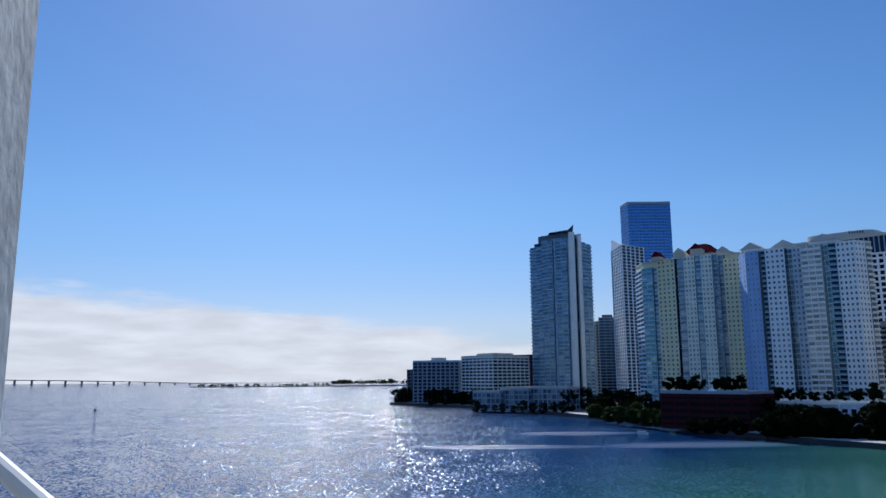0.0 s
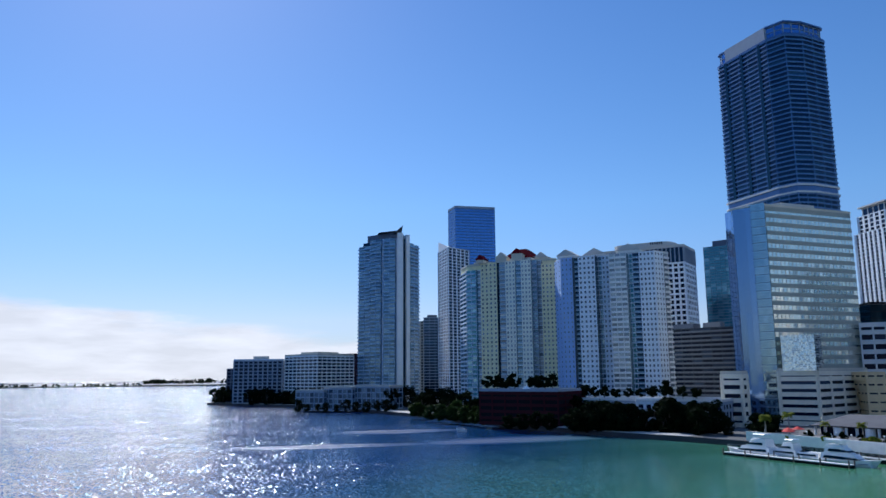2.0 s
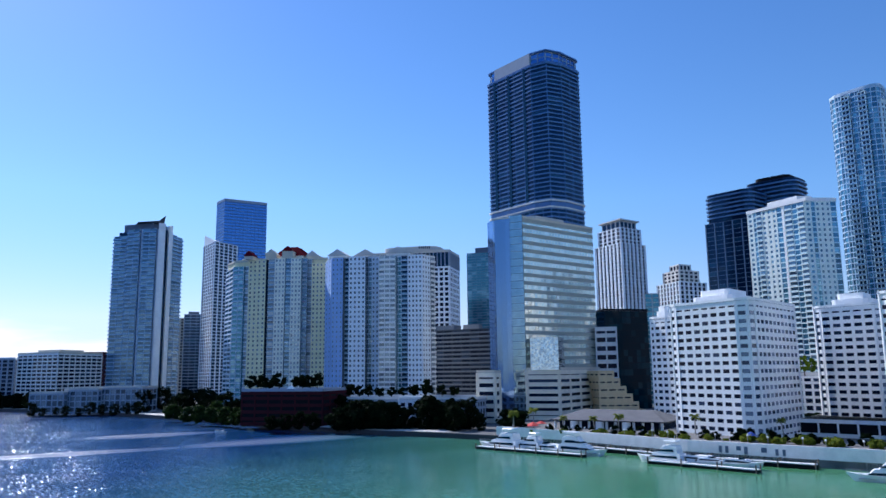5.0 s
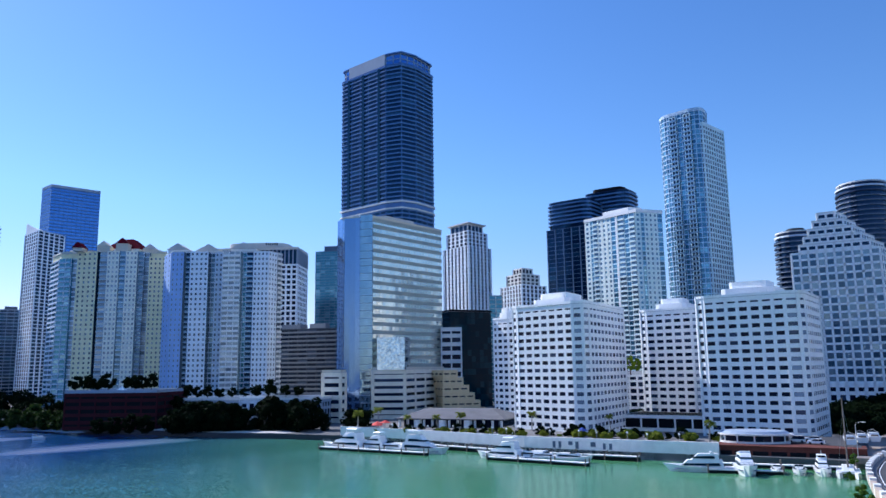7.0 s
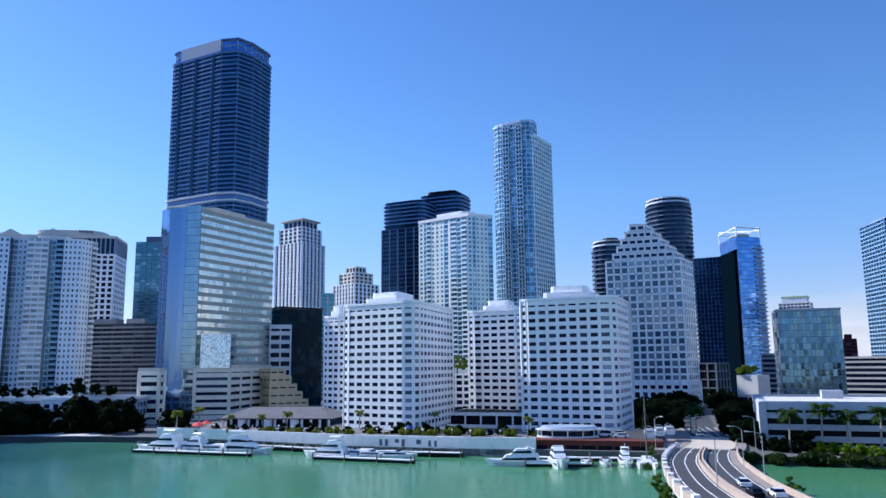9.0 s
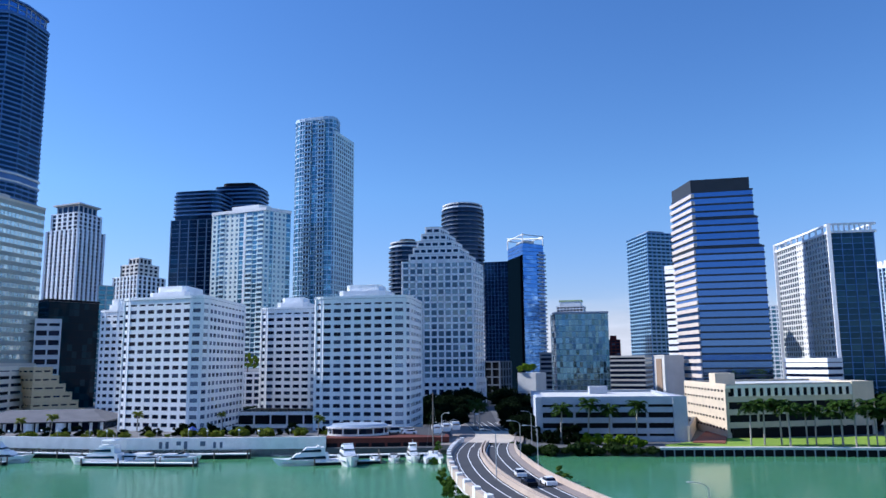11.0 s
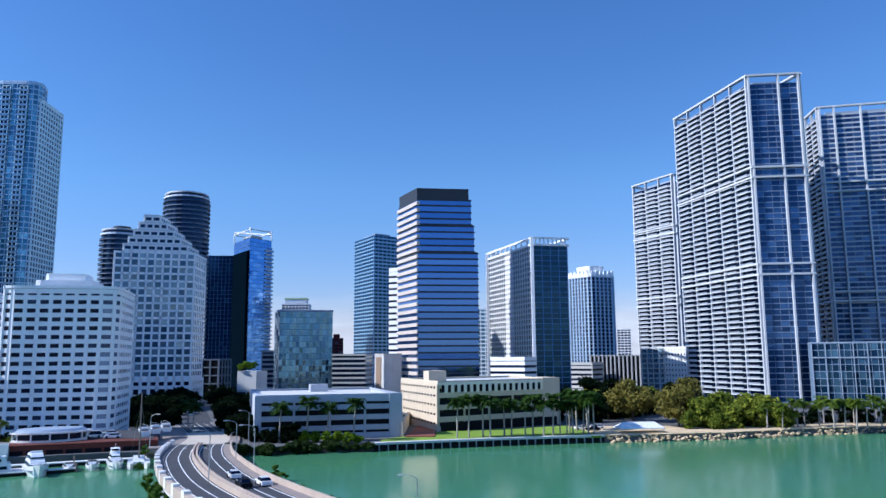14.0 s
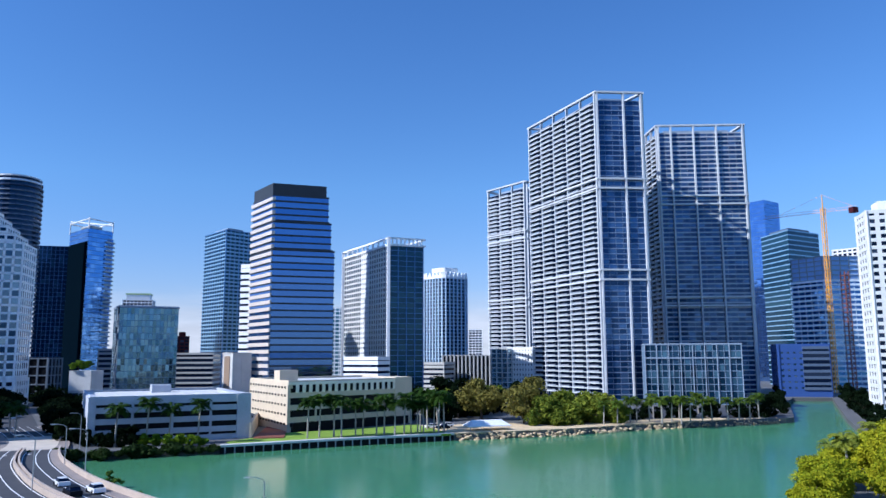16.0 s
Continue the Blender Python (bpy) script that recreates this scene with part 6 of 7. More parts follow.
# shaded trees along the bay walk and on the podium roofs
shore_trees = []
for k in range(64):
    s = k / 64 * 5.0
    i = int(s)
    a, b2 = Vector(SHORE[i]), Vector(SHORE[i + 1])
    p = a.lerp(b2, s - i) + Vector((rp.uniform(9, 26), rp.uniform(2, 12)))
    shore_trees.append((p.x, p.y, 2.0, rp.uniform(8, 13)))
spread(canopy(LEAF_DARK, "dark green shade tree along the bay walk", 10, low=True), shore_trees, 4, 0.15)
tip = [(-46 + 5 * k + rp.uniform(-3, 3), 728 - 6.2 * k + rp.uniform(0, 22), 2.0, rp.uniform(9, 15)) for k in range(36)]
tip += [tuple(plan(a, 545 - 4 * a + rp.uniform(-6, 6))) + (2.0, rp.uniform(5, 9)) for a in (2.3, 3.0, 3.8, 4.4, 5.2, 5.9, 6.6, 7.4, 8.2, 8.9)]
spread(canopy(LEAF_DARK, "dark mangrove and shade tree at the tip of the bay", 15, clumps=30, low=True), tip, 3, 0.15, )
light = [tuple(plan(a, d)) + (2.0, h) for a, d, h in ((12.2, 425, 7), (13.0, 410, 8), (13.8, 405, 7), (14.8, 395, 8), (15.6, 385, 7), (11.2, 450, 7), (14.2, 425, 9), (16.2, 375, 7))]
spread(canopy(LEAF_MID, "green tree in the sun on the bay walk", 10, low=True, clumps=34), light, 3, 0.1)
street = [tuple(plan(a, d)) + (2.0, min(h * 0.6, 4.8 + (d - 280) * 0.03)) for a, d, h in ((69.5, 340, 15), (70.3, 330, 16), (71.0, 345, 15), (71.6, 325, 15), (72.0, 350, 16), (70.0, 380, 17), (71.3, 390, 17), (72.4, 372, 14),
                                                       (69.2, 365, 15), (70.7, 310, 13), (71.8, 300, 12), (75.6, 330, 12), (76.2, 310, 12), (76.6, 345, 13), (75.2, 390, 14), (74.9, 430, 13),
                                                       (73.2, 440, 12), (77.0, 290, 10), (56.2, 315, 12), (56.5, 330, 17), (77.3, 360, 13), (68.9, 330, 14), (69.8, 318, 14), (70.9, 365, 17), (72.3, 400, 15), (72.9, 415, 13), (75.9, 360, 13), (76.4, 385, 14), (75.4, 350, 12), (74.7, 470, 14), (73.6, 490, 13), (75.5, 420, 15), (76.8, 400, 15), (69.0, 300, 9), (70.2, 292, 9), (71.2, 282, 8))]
spread(canopy(LEAF_DARK, "street tree darkened for shade between hotel and bridge road", 12, low=True), street, 4, 0.12, )
spread(canopy(LEAF_HEDGE, "yellow-green shrub on a roof garden", 4.5, leaf=0.3, clumps=16), [tuple(plan(a, 389)) + (20.0, h) for a, h in ((76.5, 3.5), (76.8, 4.8), (77.1, 4.2), (77.45, 5))], 2, 0.1)
spread(canopy(LEAF_HEDGE, "bright green shrub tree at the corner of the garage", 6, leaf=0.3, clumps=26), [tuple(plan(a, d)) + (2.0, h) for a, d, h in ((77.5, 262, 7.2), (77.75, 256, 6.0), (77.35, 300, 6.5))], 2, 0.1)
spread(palm, [tuple(plan(a, d)) + (2.2, h) for a, d, h in ((73.35, 262, 7.5), (73.0, 275, 8), (77.9, 300, 8))], 2, 0.05, label="dark palm beside the shaded street", material=FROND)
spread(canopy(LEAF_HEDGE, "green tree on the roof of the hotel link", 5, leaf=0.3, clumps=22), [tuple(plan(a, d)) + (22.6, h) for a, d, h in ((55.8, 352, 7), (56.2, 350, 8.5), (56.6, 354, 6.5))], 2, 0.1)
# trees added to darken the river bank where it lies in shade
spread(canopy(LEAF_DARK, "dark tree added for the shade at the river mouth", 10, low=True), [tuple(plan(a, d)) + (2.0, h) for a, d, h in ((130.4, 470, 9), (130.6, 440, 8), (130.8, 410, 9), (131.0, 385, 8), (131.3, 360, 8), (131.5, 335, 7),
       (131.9, 312, 7), (132.2, 292, 6), (132.8, 276, 6), (131.4, 420, 9), (132.0, 370, 8), (126.6, 348, 5), (126.45, 372, 6), (126.4, 400, 7), (126.3, 430, 8), (126.0, 380, 7))], 3, 0.1)
hedge_trees = [tuple(plan(a, d)) + (2.0, h) for a, d, h in ((76.9, 258, 9), (76.3, 246, 8), (77.2, 240, 7), (78.2, 236, 5.5), (79.4, 232, 5), (80.3, 231, 5), (77.6, 231, 5), (78.4, 229, 4.5), (79.0, 226, 4), (79.8, 225, 4), (80.6, 226, 4), (76.8, 252, 8), (76.0, 262, 9), (75.6, 275, 9))]
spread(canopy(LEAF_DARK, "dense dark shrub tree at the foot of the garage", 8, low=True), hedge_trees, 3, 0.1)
spread(canopy(LEAF_HEDGE, "clipped bright green hedge shrub on the shore by the garage", 4.6, leaf=0.3, clumps=18), [tuple(plan(a, 228 - (a - 80) * 1.6)) + (1.6, 3.6) for a in (81.2, 82.0, 82.8, 83.6, 84.3, 85.0)], 2, 0.1)
spread(canopy(LEAF_OLIVE, "wide olive-brown tree behind the tent", 19, clumps=40, each=60), [(283, -78, 2, 15), (262, -88, 2, 13), (276, -95, 2, 15)], 2, 0.05)
park = [(258, -95, 2, 12), (265, -103, 2, 13), (254, -104, 2, 9), (262, -112, 2, 12), (272, -108, 2, 13), (256, -113, 2, 9), (266, -120, 2, 11), (254, -121, 2, 9), (275, -118, 2, 11),
        (251, -88, 2, 7), (250, -97, 2, 6.5), (300, -80, 2, 11), (310, -70, 2, 11), (322, -90, 2, 12), (296, -62, 2, 10), (330, -72, 2, 12), (340, -100, 2, 12), (312, -104, 2, 12)]
spread(canopy(LEAF_PARK, "broad green park tree by the river walk", 13, clumps=38, low=True), [(x, y, z, h * 0.85) for x, y, z, h in park], 4, 0.12)
# the last row here is added to shade-darken the plaza behind the palms
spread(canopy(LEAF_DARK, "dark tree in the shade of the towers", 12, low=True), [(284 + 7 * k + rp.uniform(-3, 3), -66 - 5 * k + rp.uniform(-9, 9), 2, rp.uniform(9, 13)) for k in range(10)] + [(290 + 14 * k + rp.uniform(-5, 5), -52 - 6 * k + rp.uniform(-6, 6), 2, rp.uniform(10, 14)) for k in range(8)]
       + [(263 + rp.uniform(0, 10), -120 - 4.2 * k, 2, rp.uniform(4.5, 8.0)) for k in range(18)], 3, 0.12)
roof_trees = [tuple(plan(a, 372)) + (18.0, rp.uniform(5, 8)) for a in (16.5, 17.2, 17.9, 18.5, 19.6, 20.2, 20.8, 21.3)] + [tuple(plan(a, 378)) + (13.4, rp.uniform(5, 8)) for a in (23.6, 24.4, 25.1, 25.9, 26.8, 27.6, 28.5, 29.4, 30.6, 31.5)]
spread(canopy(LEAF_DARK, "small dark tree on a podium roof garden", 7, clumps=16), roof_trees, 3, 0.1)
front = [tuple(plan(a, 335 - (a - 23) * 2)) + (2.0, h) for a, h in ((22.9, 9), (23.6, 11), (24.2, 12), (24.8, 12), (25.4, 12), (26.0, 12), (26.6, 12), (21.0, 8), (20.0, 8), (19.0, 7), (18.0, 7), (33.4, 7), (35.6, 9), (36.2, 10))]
spread(canopy(LEAF_DARK, "tree before the podium with leaves darkened for shade", 12, low=True, clumps=34), front, 3, 0.1)
# near trees on the island
isle_trees = [(92, -72, 2.2, 8), (98, -80, 2.2, 9), (104, -83, 2.2, 9.5), (112, -91, 2.2, 10), (120, -99, 2.2, 10.5), (128, -107, 2.2, 11), (137, -116, 2.2, 11), (146, -124, 2.2, 11), (156, -132, 2.2, 12),
              (104, -96, 2.2, 11), (116, -108, 2.2, 12), (128, -122, 2.2, 13), (142, -134, 2.2, 13), (158, -146, 2.2, 13), (172, -152, 2.2, 12), (96, -92, 2.2, 10), (110, -118, 2.2, 13)]
def low_shore(spots):
    """Crowns that keep under the slope of the island's planted edge."""
    kept = []
    for x, y, z, h in spots:
        far, bearing = math.hypot(x, y), math.degrees(math.atan2(x, y))
        most = EYE - far * math.tan(radians(7.0 - (bearing - 128) * 0.5)) - z
        if most > 5:
            kept.append((x, y, z, min(h, most)))
    return kept


isle_trees = low_shore(isle_trees)
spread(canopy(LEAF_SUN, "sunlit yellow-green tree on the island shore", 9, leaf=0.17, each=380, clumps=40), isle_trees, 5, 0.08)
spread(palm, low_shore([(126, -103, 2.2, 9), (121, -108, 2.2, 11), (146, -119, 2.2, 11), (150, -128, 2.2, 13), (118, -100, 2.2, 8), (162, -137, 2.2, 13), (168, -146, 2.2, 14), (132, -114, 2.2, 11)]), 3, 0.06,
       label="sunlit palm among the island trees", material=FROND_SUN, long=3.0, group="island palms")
# scrub in the water beside the bridge
spread(canopy(LEAF, "low mangrove bush in the water beside the bridge", 4, leaf=0.28, clumps=14), [(118, 38, -0.2, 5.4), (132, 45, -0.2, 5.2), (147, 51.5, -0.2, 5.0), (156, 28.5, -0.2, 4.2), (138, 21.5, -0.2, 4.2), (128, 15, -0.2, 4.2), (166, 32, -0.2, 3.8), (178, 65, 0, 2.6), (200, 72, 1, 3.4)], 3, 0.1)
spread(canopy(LEAF_MID, "green-brown scrub on the bank below the garage", 5.5, leaf=0.32, clumps=20, low=True),
       [(207 + 0.7 * k + rp.uniform(-0.5, 1.5), 62 - 3.3 * k, 0.8, rp.uniform(1.3, 2.4)) for k in range(15)], 3, 0.15)

# ---- podiums before the bay towers ----
p = slab((15.9, 372), (21.7, 352), 30)
h = house_at(p, "wine-brown parking podium with a pale roof edge", "podium", group="podiums")
facade(h, p, 2, 17.6, storey=3.2, band=1.5, bay=7, pier=0.8, wall=BROWN, glass=BLACK, panes=False)
parapet(h, p, 17.6, material=BLUEGREY)
part("gazebo", prism(bmesh.new(), [v - h.location.xy for v in slab((18.9, 362), (19.5, 360), 5)], 18, 20.5, [middle(slab((18.9, 362), (19.5, 360), 5)) - h.location.xy + Vector((dx, dy)) for dx, dy in ((-.3, -.3), (.3, -.3), (.3, .3), (-.3, .3))]), WHITE, h)
p = slab((22.6, 372), (33.2, 345), 30)
h = house_at(p, "long pale parking podium with a planted roof", "podium", group="podiums")
facade(h, p, 2, 13.2, storey=3.6, band=1.2, bay=4.2, pier=1.3, wall=BLUEGREY, glass=G_DARK)
parapet(h, p, 13.2, material=OFFWHITE)
p = slab((27.4, 348), (29.0, 345), 9)
h = house_at(p, "white three-storey wing with square dark windows", "podium_wing", group="podiums")
facade(h, p, 2, 13.6, storey=3.8, band=1.5, proud=0.25, bay=3.4, pier=1.3, pier_proud=0.25, wall=ICEWHITE, glass=G_DARK)
parapet(h, p, 13.6, material=WHITE)

# ---- far causeway, far island, channel marker ----
far = thing("causeway_bridge", "long low causeway bridge on thin piers across the bay", "bridge")
line = [plan(-36 + k * 1.0, 3250) for k in range(21)]
deck = bmesh.new()
sweep(deck, [(p.x, p.y, 26.5 - max(0, k - 5) ** 1.25 * 1.05 * 0.72) for k, p in enumerate(line)], (-7, 7), -3, 0)
part("deck", deck, SLATE, far)
pier = mesh_of(box(bmesh.new(), -3, -3, -20, 3, 3, 0), "pier", SLATE)
for k in range(19):
    p = plan(-35.5 + k * 1.0, 3250)
    piece("pier", pier, far, (p.x, p.y, 24 - max(0, k - 4.5) ** 1.25 * 1.05 * 0.72))
key = new("ground_far_key", mesh_of(prism(bmesh.new(), [plan(-18.5, 2350), plan(-11, 2300), plan(-4, 2250), plan(2, 2250), plan(2, 2500), plan(-10, 2500), plan(-18, 2420)][::-1], -5, 1.6), "ground_far_key", LEAF_DARK))
tagged(key, "low wooded key on the horizon", "ground", kind="structure")
wood = thing("far_woods", "thin line of pines on a distant key", "woods", kind="stuff")
cl = []
for k in range(210):
    a = rp.uniform(-18, 2) if k % 2 else rp.uniform(-8.5, 2)
    p = plan(a, rp.uniform(2280, 2380))
    top = rp.uniform(9, 20) if a > -8.5 else rp.uniform(3, 8)
    cl.append(((p.x, p.y, 1.6 + top * 0.7), top * 0.45))
foliage("crown", cl, 2.6, 16, LEAF_DARK, wood, 77)
mk = thing("channel_marker", "dark channel marker post standing in the bay", "marker", (-256, 560, 0))
bm = tube(bmesh.new(), (0, 0, -4), (0, 0, 3.6), 0.35)
part("pile", bm, TIMBER, mk)
part("board", box(bmesh.new(), -0.9, -0.15, 2.4, 0.9, 0.15, 4.4), DARKGREY, mk)


# ---- marina ----
def motor_yacht(at, turn, long, label, tall=1.0, open_deck=False, fly=True):
    """A pointed hull with sheer, cabin, wheelhouse, windows and rail; the bow points along +x."""
    b = thing("motor_yacht", label, "boat", at, turn, "boats in the marina")
    w = long * (0.145 if long > 16 else 0.175)
    bm = bmesh.new()
    rows = []
    for k in range(9):
        s = k / 8
        half = w * (1 - max(0, (s - 0.45) / 0.55) ** 2.2)
        top = (1.25 + 0.9 * s * s) * tall
        x = -long / 2 + long * s
        rows.append([bm.verts.new((x, -half, top)), bm.verts.new((x - 0.12 * long * (s > 0.9), -half * 0.72, -0.4)),
                     bm.verts.new((x - 0.12 * long * (s > 0.9), half * 0.72, -0.4)), bm.verts.new((x, half, top))])
    for i in range(8):
        for j in range(4):
            bm.faces.new((rows[i][j], rows[i][(j + 1) % 4], rows[i + 1][(j + 1) % 4], rows[i + 1][j]))
    bm.faces.new(rows[0])
    bmesh.ops.contextual_create(bm, geom=rows[-1])
    part("hull", bm, GELCOAT, b)
    z = 1.45 * tall
    up = min(1.35, long / 14)
    cab = lambda x0, x1, half, z0, z1, rake, rear=0.3: prism(bmesh.new(), [(x0, -half), (x1, -half * 0.8), (x1, half * 0.8), (x0, half)], z0, z1,
                                                         [(x0 + rear, -half * 0.85), (x1 - rake, -half * 0.65), (x1 - rake, half * 0.65), (x0 + rear, half * 0.85)])
    part("stripe", cab(-long * 0.46, long * 0.34, w * 0.99, z - 0.62, z - 0.5, 0.0, 0.0), SLATE, b, "dark sheer stripe")
    house = part("cabin", cab(-long * 0.36, long * 0.26, w * 0.84, z - 0.4, z + 1.25 * up, long * 0.12), GELCOAT, b)
    part("cabin_window", cab(-long * 0.31, long * 0.235, w * 0.86, z + 0.25, z + 0.80 * up, long * 0.085), G_BLACK, house, "dark cabin windows")
    part("foredeck", prism(bmesh.new(), [(long * 0.20, -w * 0.5), (long * 0.38, -w * 0.25), (long * 0.38, w * 0.25), (long * 0.20, w * 0.5)], z - 0.3, z + 0.45,
                           [(long * 0.2, -w * 0.4), (long * 0.35, -w * 0.18), (long * 0.35, w * 0.18), (long * 0.2, w * 0.4)]), GELCOAT, b)
    if not open_deck:
        upper = part("wheelhouse", cab(-long * 0.30, long * 0.09, w * 0.70, z + 1.25 * up, z + 2.5 * up, long * 0.10), GELCOAT, b)
        part("wheelhouse_window", cab(-long * 0.24, long * 0.075, w * 0.72, z + 1.6 * up, z + 2.15 * up, long * 0.07), G_BLACK, upper, "dark windscreen")
        if not fly:
            part("radar_arch", box(bmesh.new(), -long * 0.2, -w * 0.5, z + 2.5 * up, -long * 0.17, w * 0.5, z + 2.9 * up), GELCOAT, b)
    if fly and not open_deck:
        part("flybridge_coaming", cab(-long * 0.29, -long * 0.01, w * 0.64, z + 2.5 * up, z + 3.0 * up, 0.3), GELCOAT, b)
        part("flybridge_top", cab(-long * 0.28, -long * 0.04, w * 0.6, z + 3.9 * up, z + 4.1 * up, 0.5), GELCOAT, b)
        for x in (-0.25, -0.07):
            for y in (-0.5, 0.5):
                part("arch_leg", tube(bmesh.new(), (long * x, w * y, z + 2.8 * up), (long * (x + 0.015), w * y, z + 4.0 * up), 0.07, seg=6), GELCOAT, b)
        part("radar_mast", tube(bmesh.new(), (-long * 0.2, 0, z + 4.0 * up), (-long * 0.22, 0, z + 5.2 * up), 0.06, 0.04, 6), GELCOAT, b)
    if open_deck:
        part("windscreen", cab(-long * 0.02, long * 0.10, w * 0.66, z + 1.2 * up, z + 1.75 * up, long * 0.06), G_BLACK, b, "dark raked windscreen")
        part("cockpit", cab(-long * 0.44, -long * 0.34, w * 0.7, z - 0.35, z + 0.3, 0.1), TIMBER, b, "brown cockpit seats")
    heads = {-1: [], 1: []}
    post = mesh_of(tube(bmesh.new(), (0, 0, 0), (0, 0, 0.7), 0.035, seg=4), "stanchion", STEEL)
    for k in range(6):
        s = 0.55 + 0.44 * k / 5
        half = w * (1 - max(0, (s - 0.45) / 0.55) ** 2.2)
        top = (1.25 + 0.9 * s * s) * tall
        for sg in (-1, 1):
            piece("stanchion", post, b, (-long / 2 + long * s, sg * half * 0.95, top))
            heads[sg].append(Vector((-long / 2 + long * s, sg * half * 0.95, top + 0.68)))
    for sg in (-1, 1):
        rail = bmesh.new()
        for a, c in zip(heads[sg], heads[sg][1:]):
            tube(rail, a, c, 0.035, seg=4)
        part("bow_rail", rail, STEEL, b)
    return b


def dock(a, c, wide, label, z=0.95):
    a, c = Vector(a), Vector(c)
    u = (c - a).normalized()
    n = Vector((u.y, -u.x))
    d = thing("dock", label, "dock", (a.x, a.y, 0), math.degrees(math.atan2(u.y, u.x)), "timber docks")
    ln = (c - a).length
    part("decking", box(bmesh.new(), 0, -wide / 2, z - 0.25, ln, wide / 2, z), OFFWHITE, d)
    # black box stands for the shaded gap between deck and water
    part("fascia", box(bmesh.new(), 0, -wide / 2 - 0.1, z - 1.3, ln, wide / 2 + 0.1, z - 0.26), BLACK, d, "black strip for the shade under the deck")
    pm = mesh_of(tube(bmesh.new(), (0, 0, -4), (0, 0, z + 1.1), 0.2, seg=8), "piling", TIMBER)
    k = max(1, int(ln / 8))
    for i in range(k + 1):
        for s in (-1, 1):
            piece("piling", pm, d, (ln * i / k, s * (wide / 2 + 0.25), 0))
    return d


def heading(a, c):
    v = Vector(c) - Vector(a)
    return math.degrees(math.atan2(v.y, v.x))


dock((143.5, 219), (154.5, 178), 2.0, "pale timber dock on dark pilings beside two yachts")
dock((159.5, 156), (166, 126), 2.0, "pale timber dock on dark pilings beside moored boats")
dock((172, 157), (184, 122), 2.2, "timber walkway along the quay wall", z=1.35)
dock((168, 200), (173, 160), 2.0, "timber walkway along the quay wall", z=1.35)
dock((176, 97), (184, 82), 1.8, "short timber dock between the boats")
dock((188, 103), (202, 72), 2.2, "timber walkway below the brick wall")
motor_yacht((149.5, 213, 0), heading((154, 195), (147, 222)), 21, "long white motor yacht moored at the timber dock")
motor_yacht((158.5, 184, 0), heading((154, 200), (161, 178)), 19, "white motor yacht with a pale blue hull side by the dock")
motor_yacht((155, 196, 0), heading((154, 200), (150, 214)), 14, "white sport boat with a swept windscreen", open_deck=True)
motor_yacht((162.8, 154, 0), heading((166, 142), (161.5, 162)), 17, "white flybridge motor yacht moored by the quay")
motor_yacht((169.8, 134, 0), heading((167, 142), (172, 126)), 12, "open white motor boat at the dock", open_deck=True)
motor_yacht((167, 141, 0), heading((166, 146), (172, 132)), 10, "small white runabout under a dark canvas", open_deck=True)
fisher = motor_yacht((176.5, 100, 0), heading((181, 92), (173.5, 104)), 17, "white sport-fishing boat with a raised outrigger", fly=False, tall=0.9)
part("outrigger", tube(bmesh.new(), (-2.0, 0.8, 2.6), (-6.5, 2.6, 9.2), 0.09, 0.05, 6), GELCOAT, fisher, "white raised outrigger pole")
motor_yacht((180.5, 89.5, 0), heading((190, 95), (177, 87)), 15, "tall white trawler yacht with its bow towards the bay", tall=1.3, fly=False)
motor_yacht((186, 84.5, 0), heading((194, 88), (181, 82)), 8.5, "small white open launch", open_deck=True, tall=0.6)
motor_yacht((188, 80, 0), heading((196, 83), (181, 77)), 9, "white launch with red trim at the dock", open_deck=True, tall=0.7)
motor_yacht((190.5, 75.5, 0), heading((198, 79), (181, 71)), 11, "white flybridge cruiser by the walkway", tall=0.9)
motor_yacht((153.2, 203, 0), heading((154, 195), (150, 214)), 15, "white flybridge cruiser rafted behind the timber dock", tall=1.1)
motor_yacht((166.5, 146, 0), heading((169, 134), (164, 156)), 13, "white sport cruiser between the dock and the quay", open_deck=True, tall=1.1)
for b2, d in ((70.1, 236), (70.8, 242), (71.5, 247)):
    motor_yacht((*plan(b2, d), 5.0), 25, 8.5, "white boat laid up on the parking deck", open_deck=True, tall=0.8)
# sailing catamaran
cat = thing("sailing_catamaran", "white sailing catamaran with a tall bare mast", "boat", (191.5, 70.2, 0), heading((200, 73), (184, 67)), "boats in the marina")
for y in (-1.9, 1.9):
    part("hull", prism(bmesh.new(), [(-5, y - 0.5), (3, y - 0.6), (5.2, y), (3, y + 0.6), (-5, y + 0.5)], -0.3, 1.3, [(-5, y - 0.6), (3.2, y - 0.7), (5.6, y), (3.2, y + 0.7), (-5, y + 0.6)]), GELCOAT, cat)
part("bridge_deck", box(bmesh.new(), -4.6, -1.6, 0.8, 2.2, 1.6, 1.35), GELCOAT, cat)
part("coachroof", prism(bmesh.new(), [(-3, -1.5), (1.6, -1.3), (1.6, 1.3), (-3, 1.5)], 1.35, 2.4, [(-2.8, -1.3), (0.4, -1.0), (0.4, 1.0), (-2.8, 1.3)]), GELCOAT, cat)
part("mast", tube(bmesh.new(), (0.6, 0, 1.3), (0.6, 0, 18.0), 0.2, 0.14), TIMBER, cat)
part("boom", tube(bmesh.new(), (0.5, 0, 3.0), (-4.2, 0, 3.1), 0.12, 0.1), PALE, cat)
rig = bmesh.new()
for q in ((5.2, 0, 1.4), (-1, 2.0, 1.3), (-1, -2.0, 1.3)):
    tube(rig, (0.6, 0, 16), q, 0.02, seg=4)
part("stay", rig, STEEL, cat)
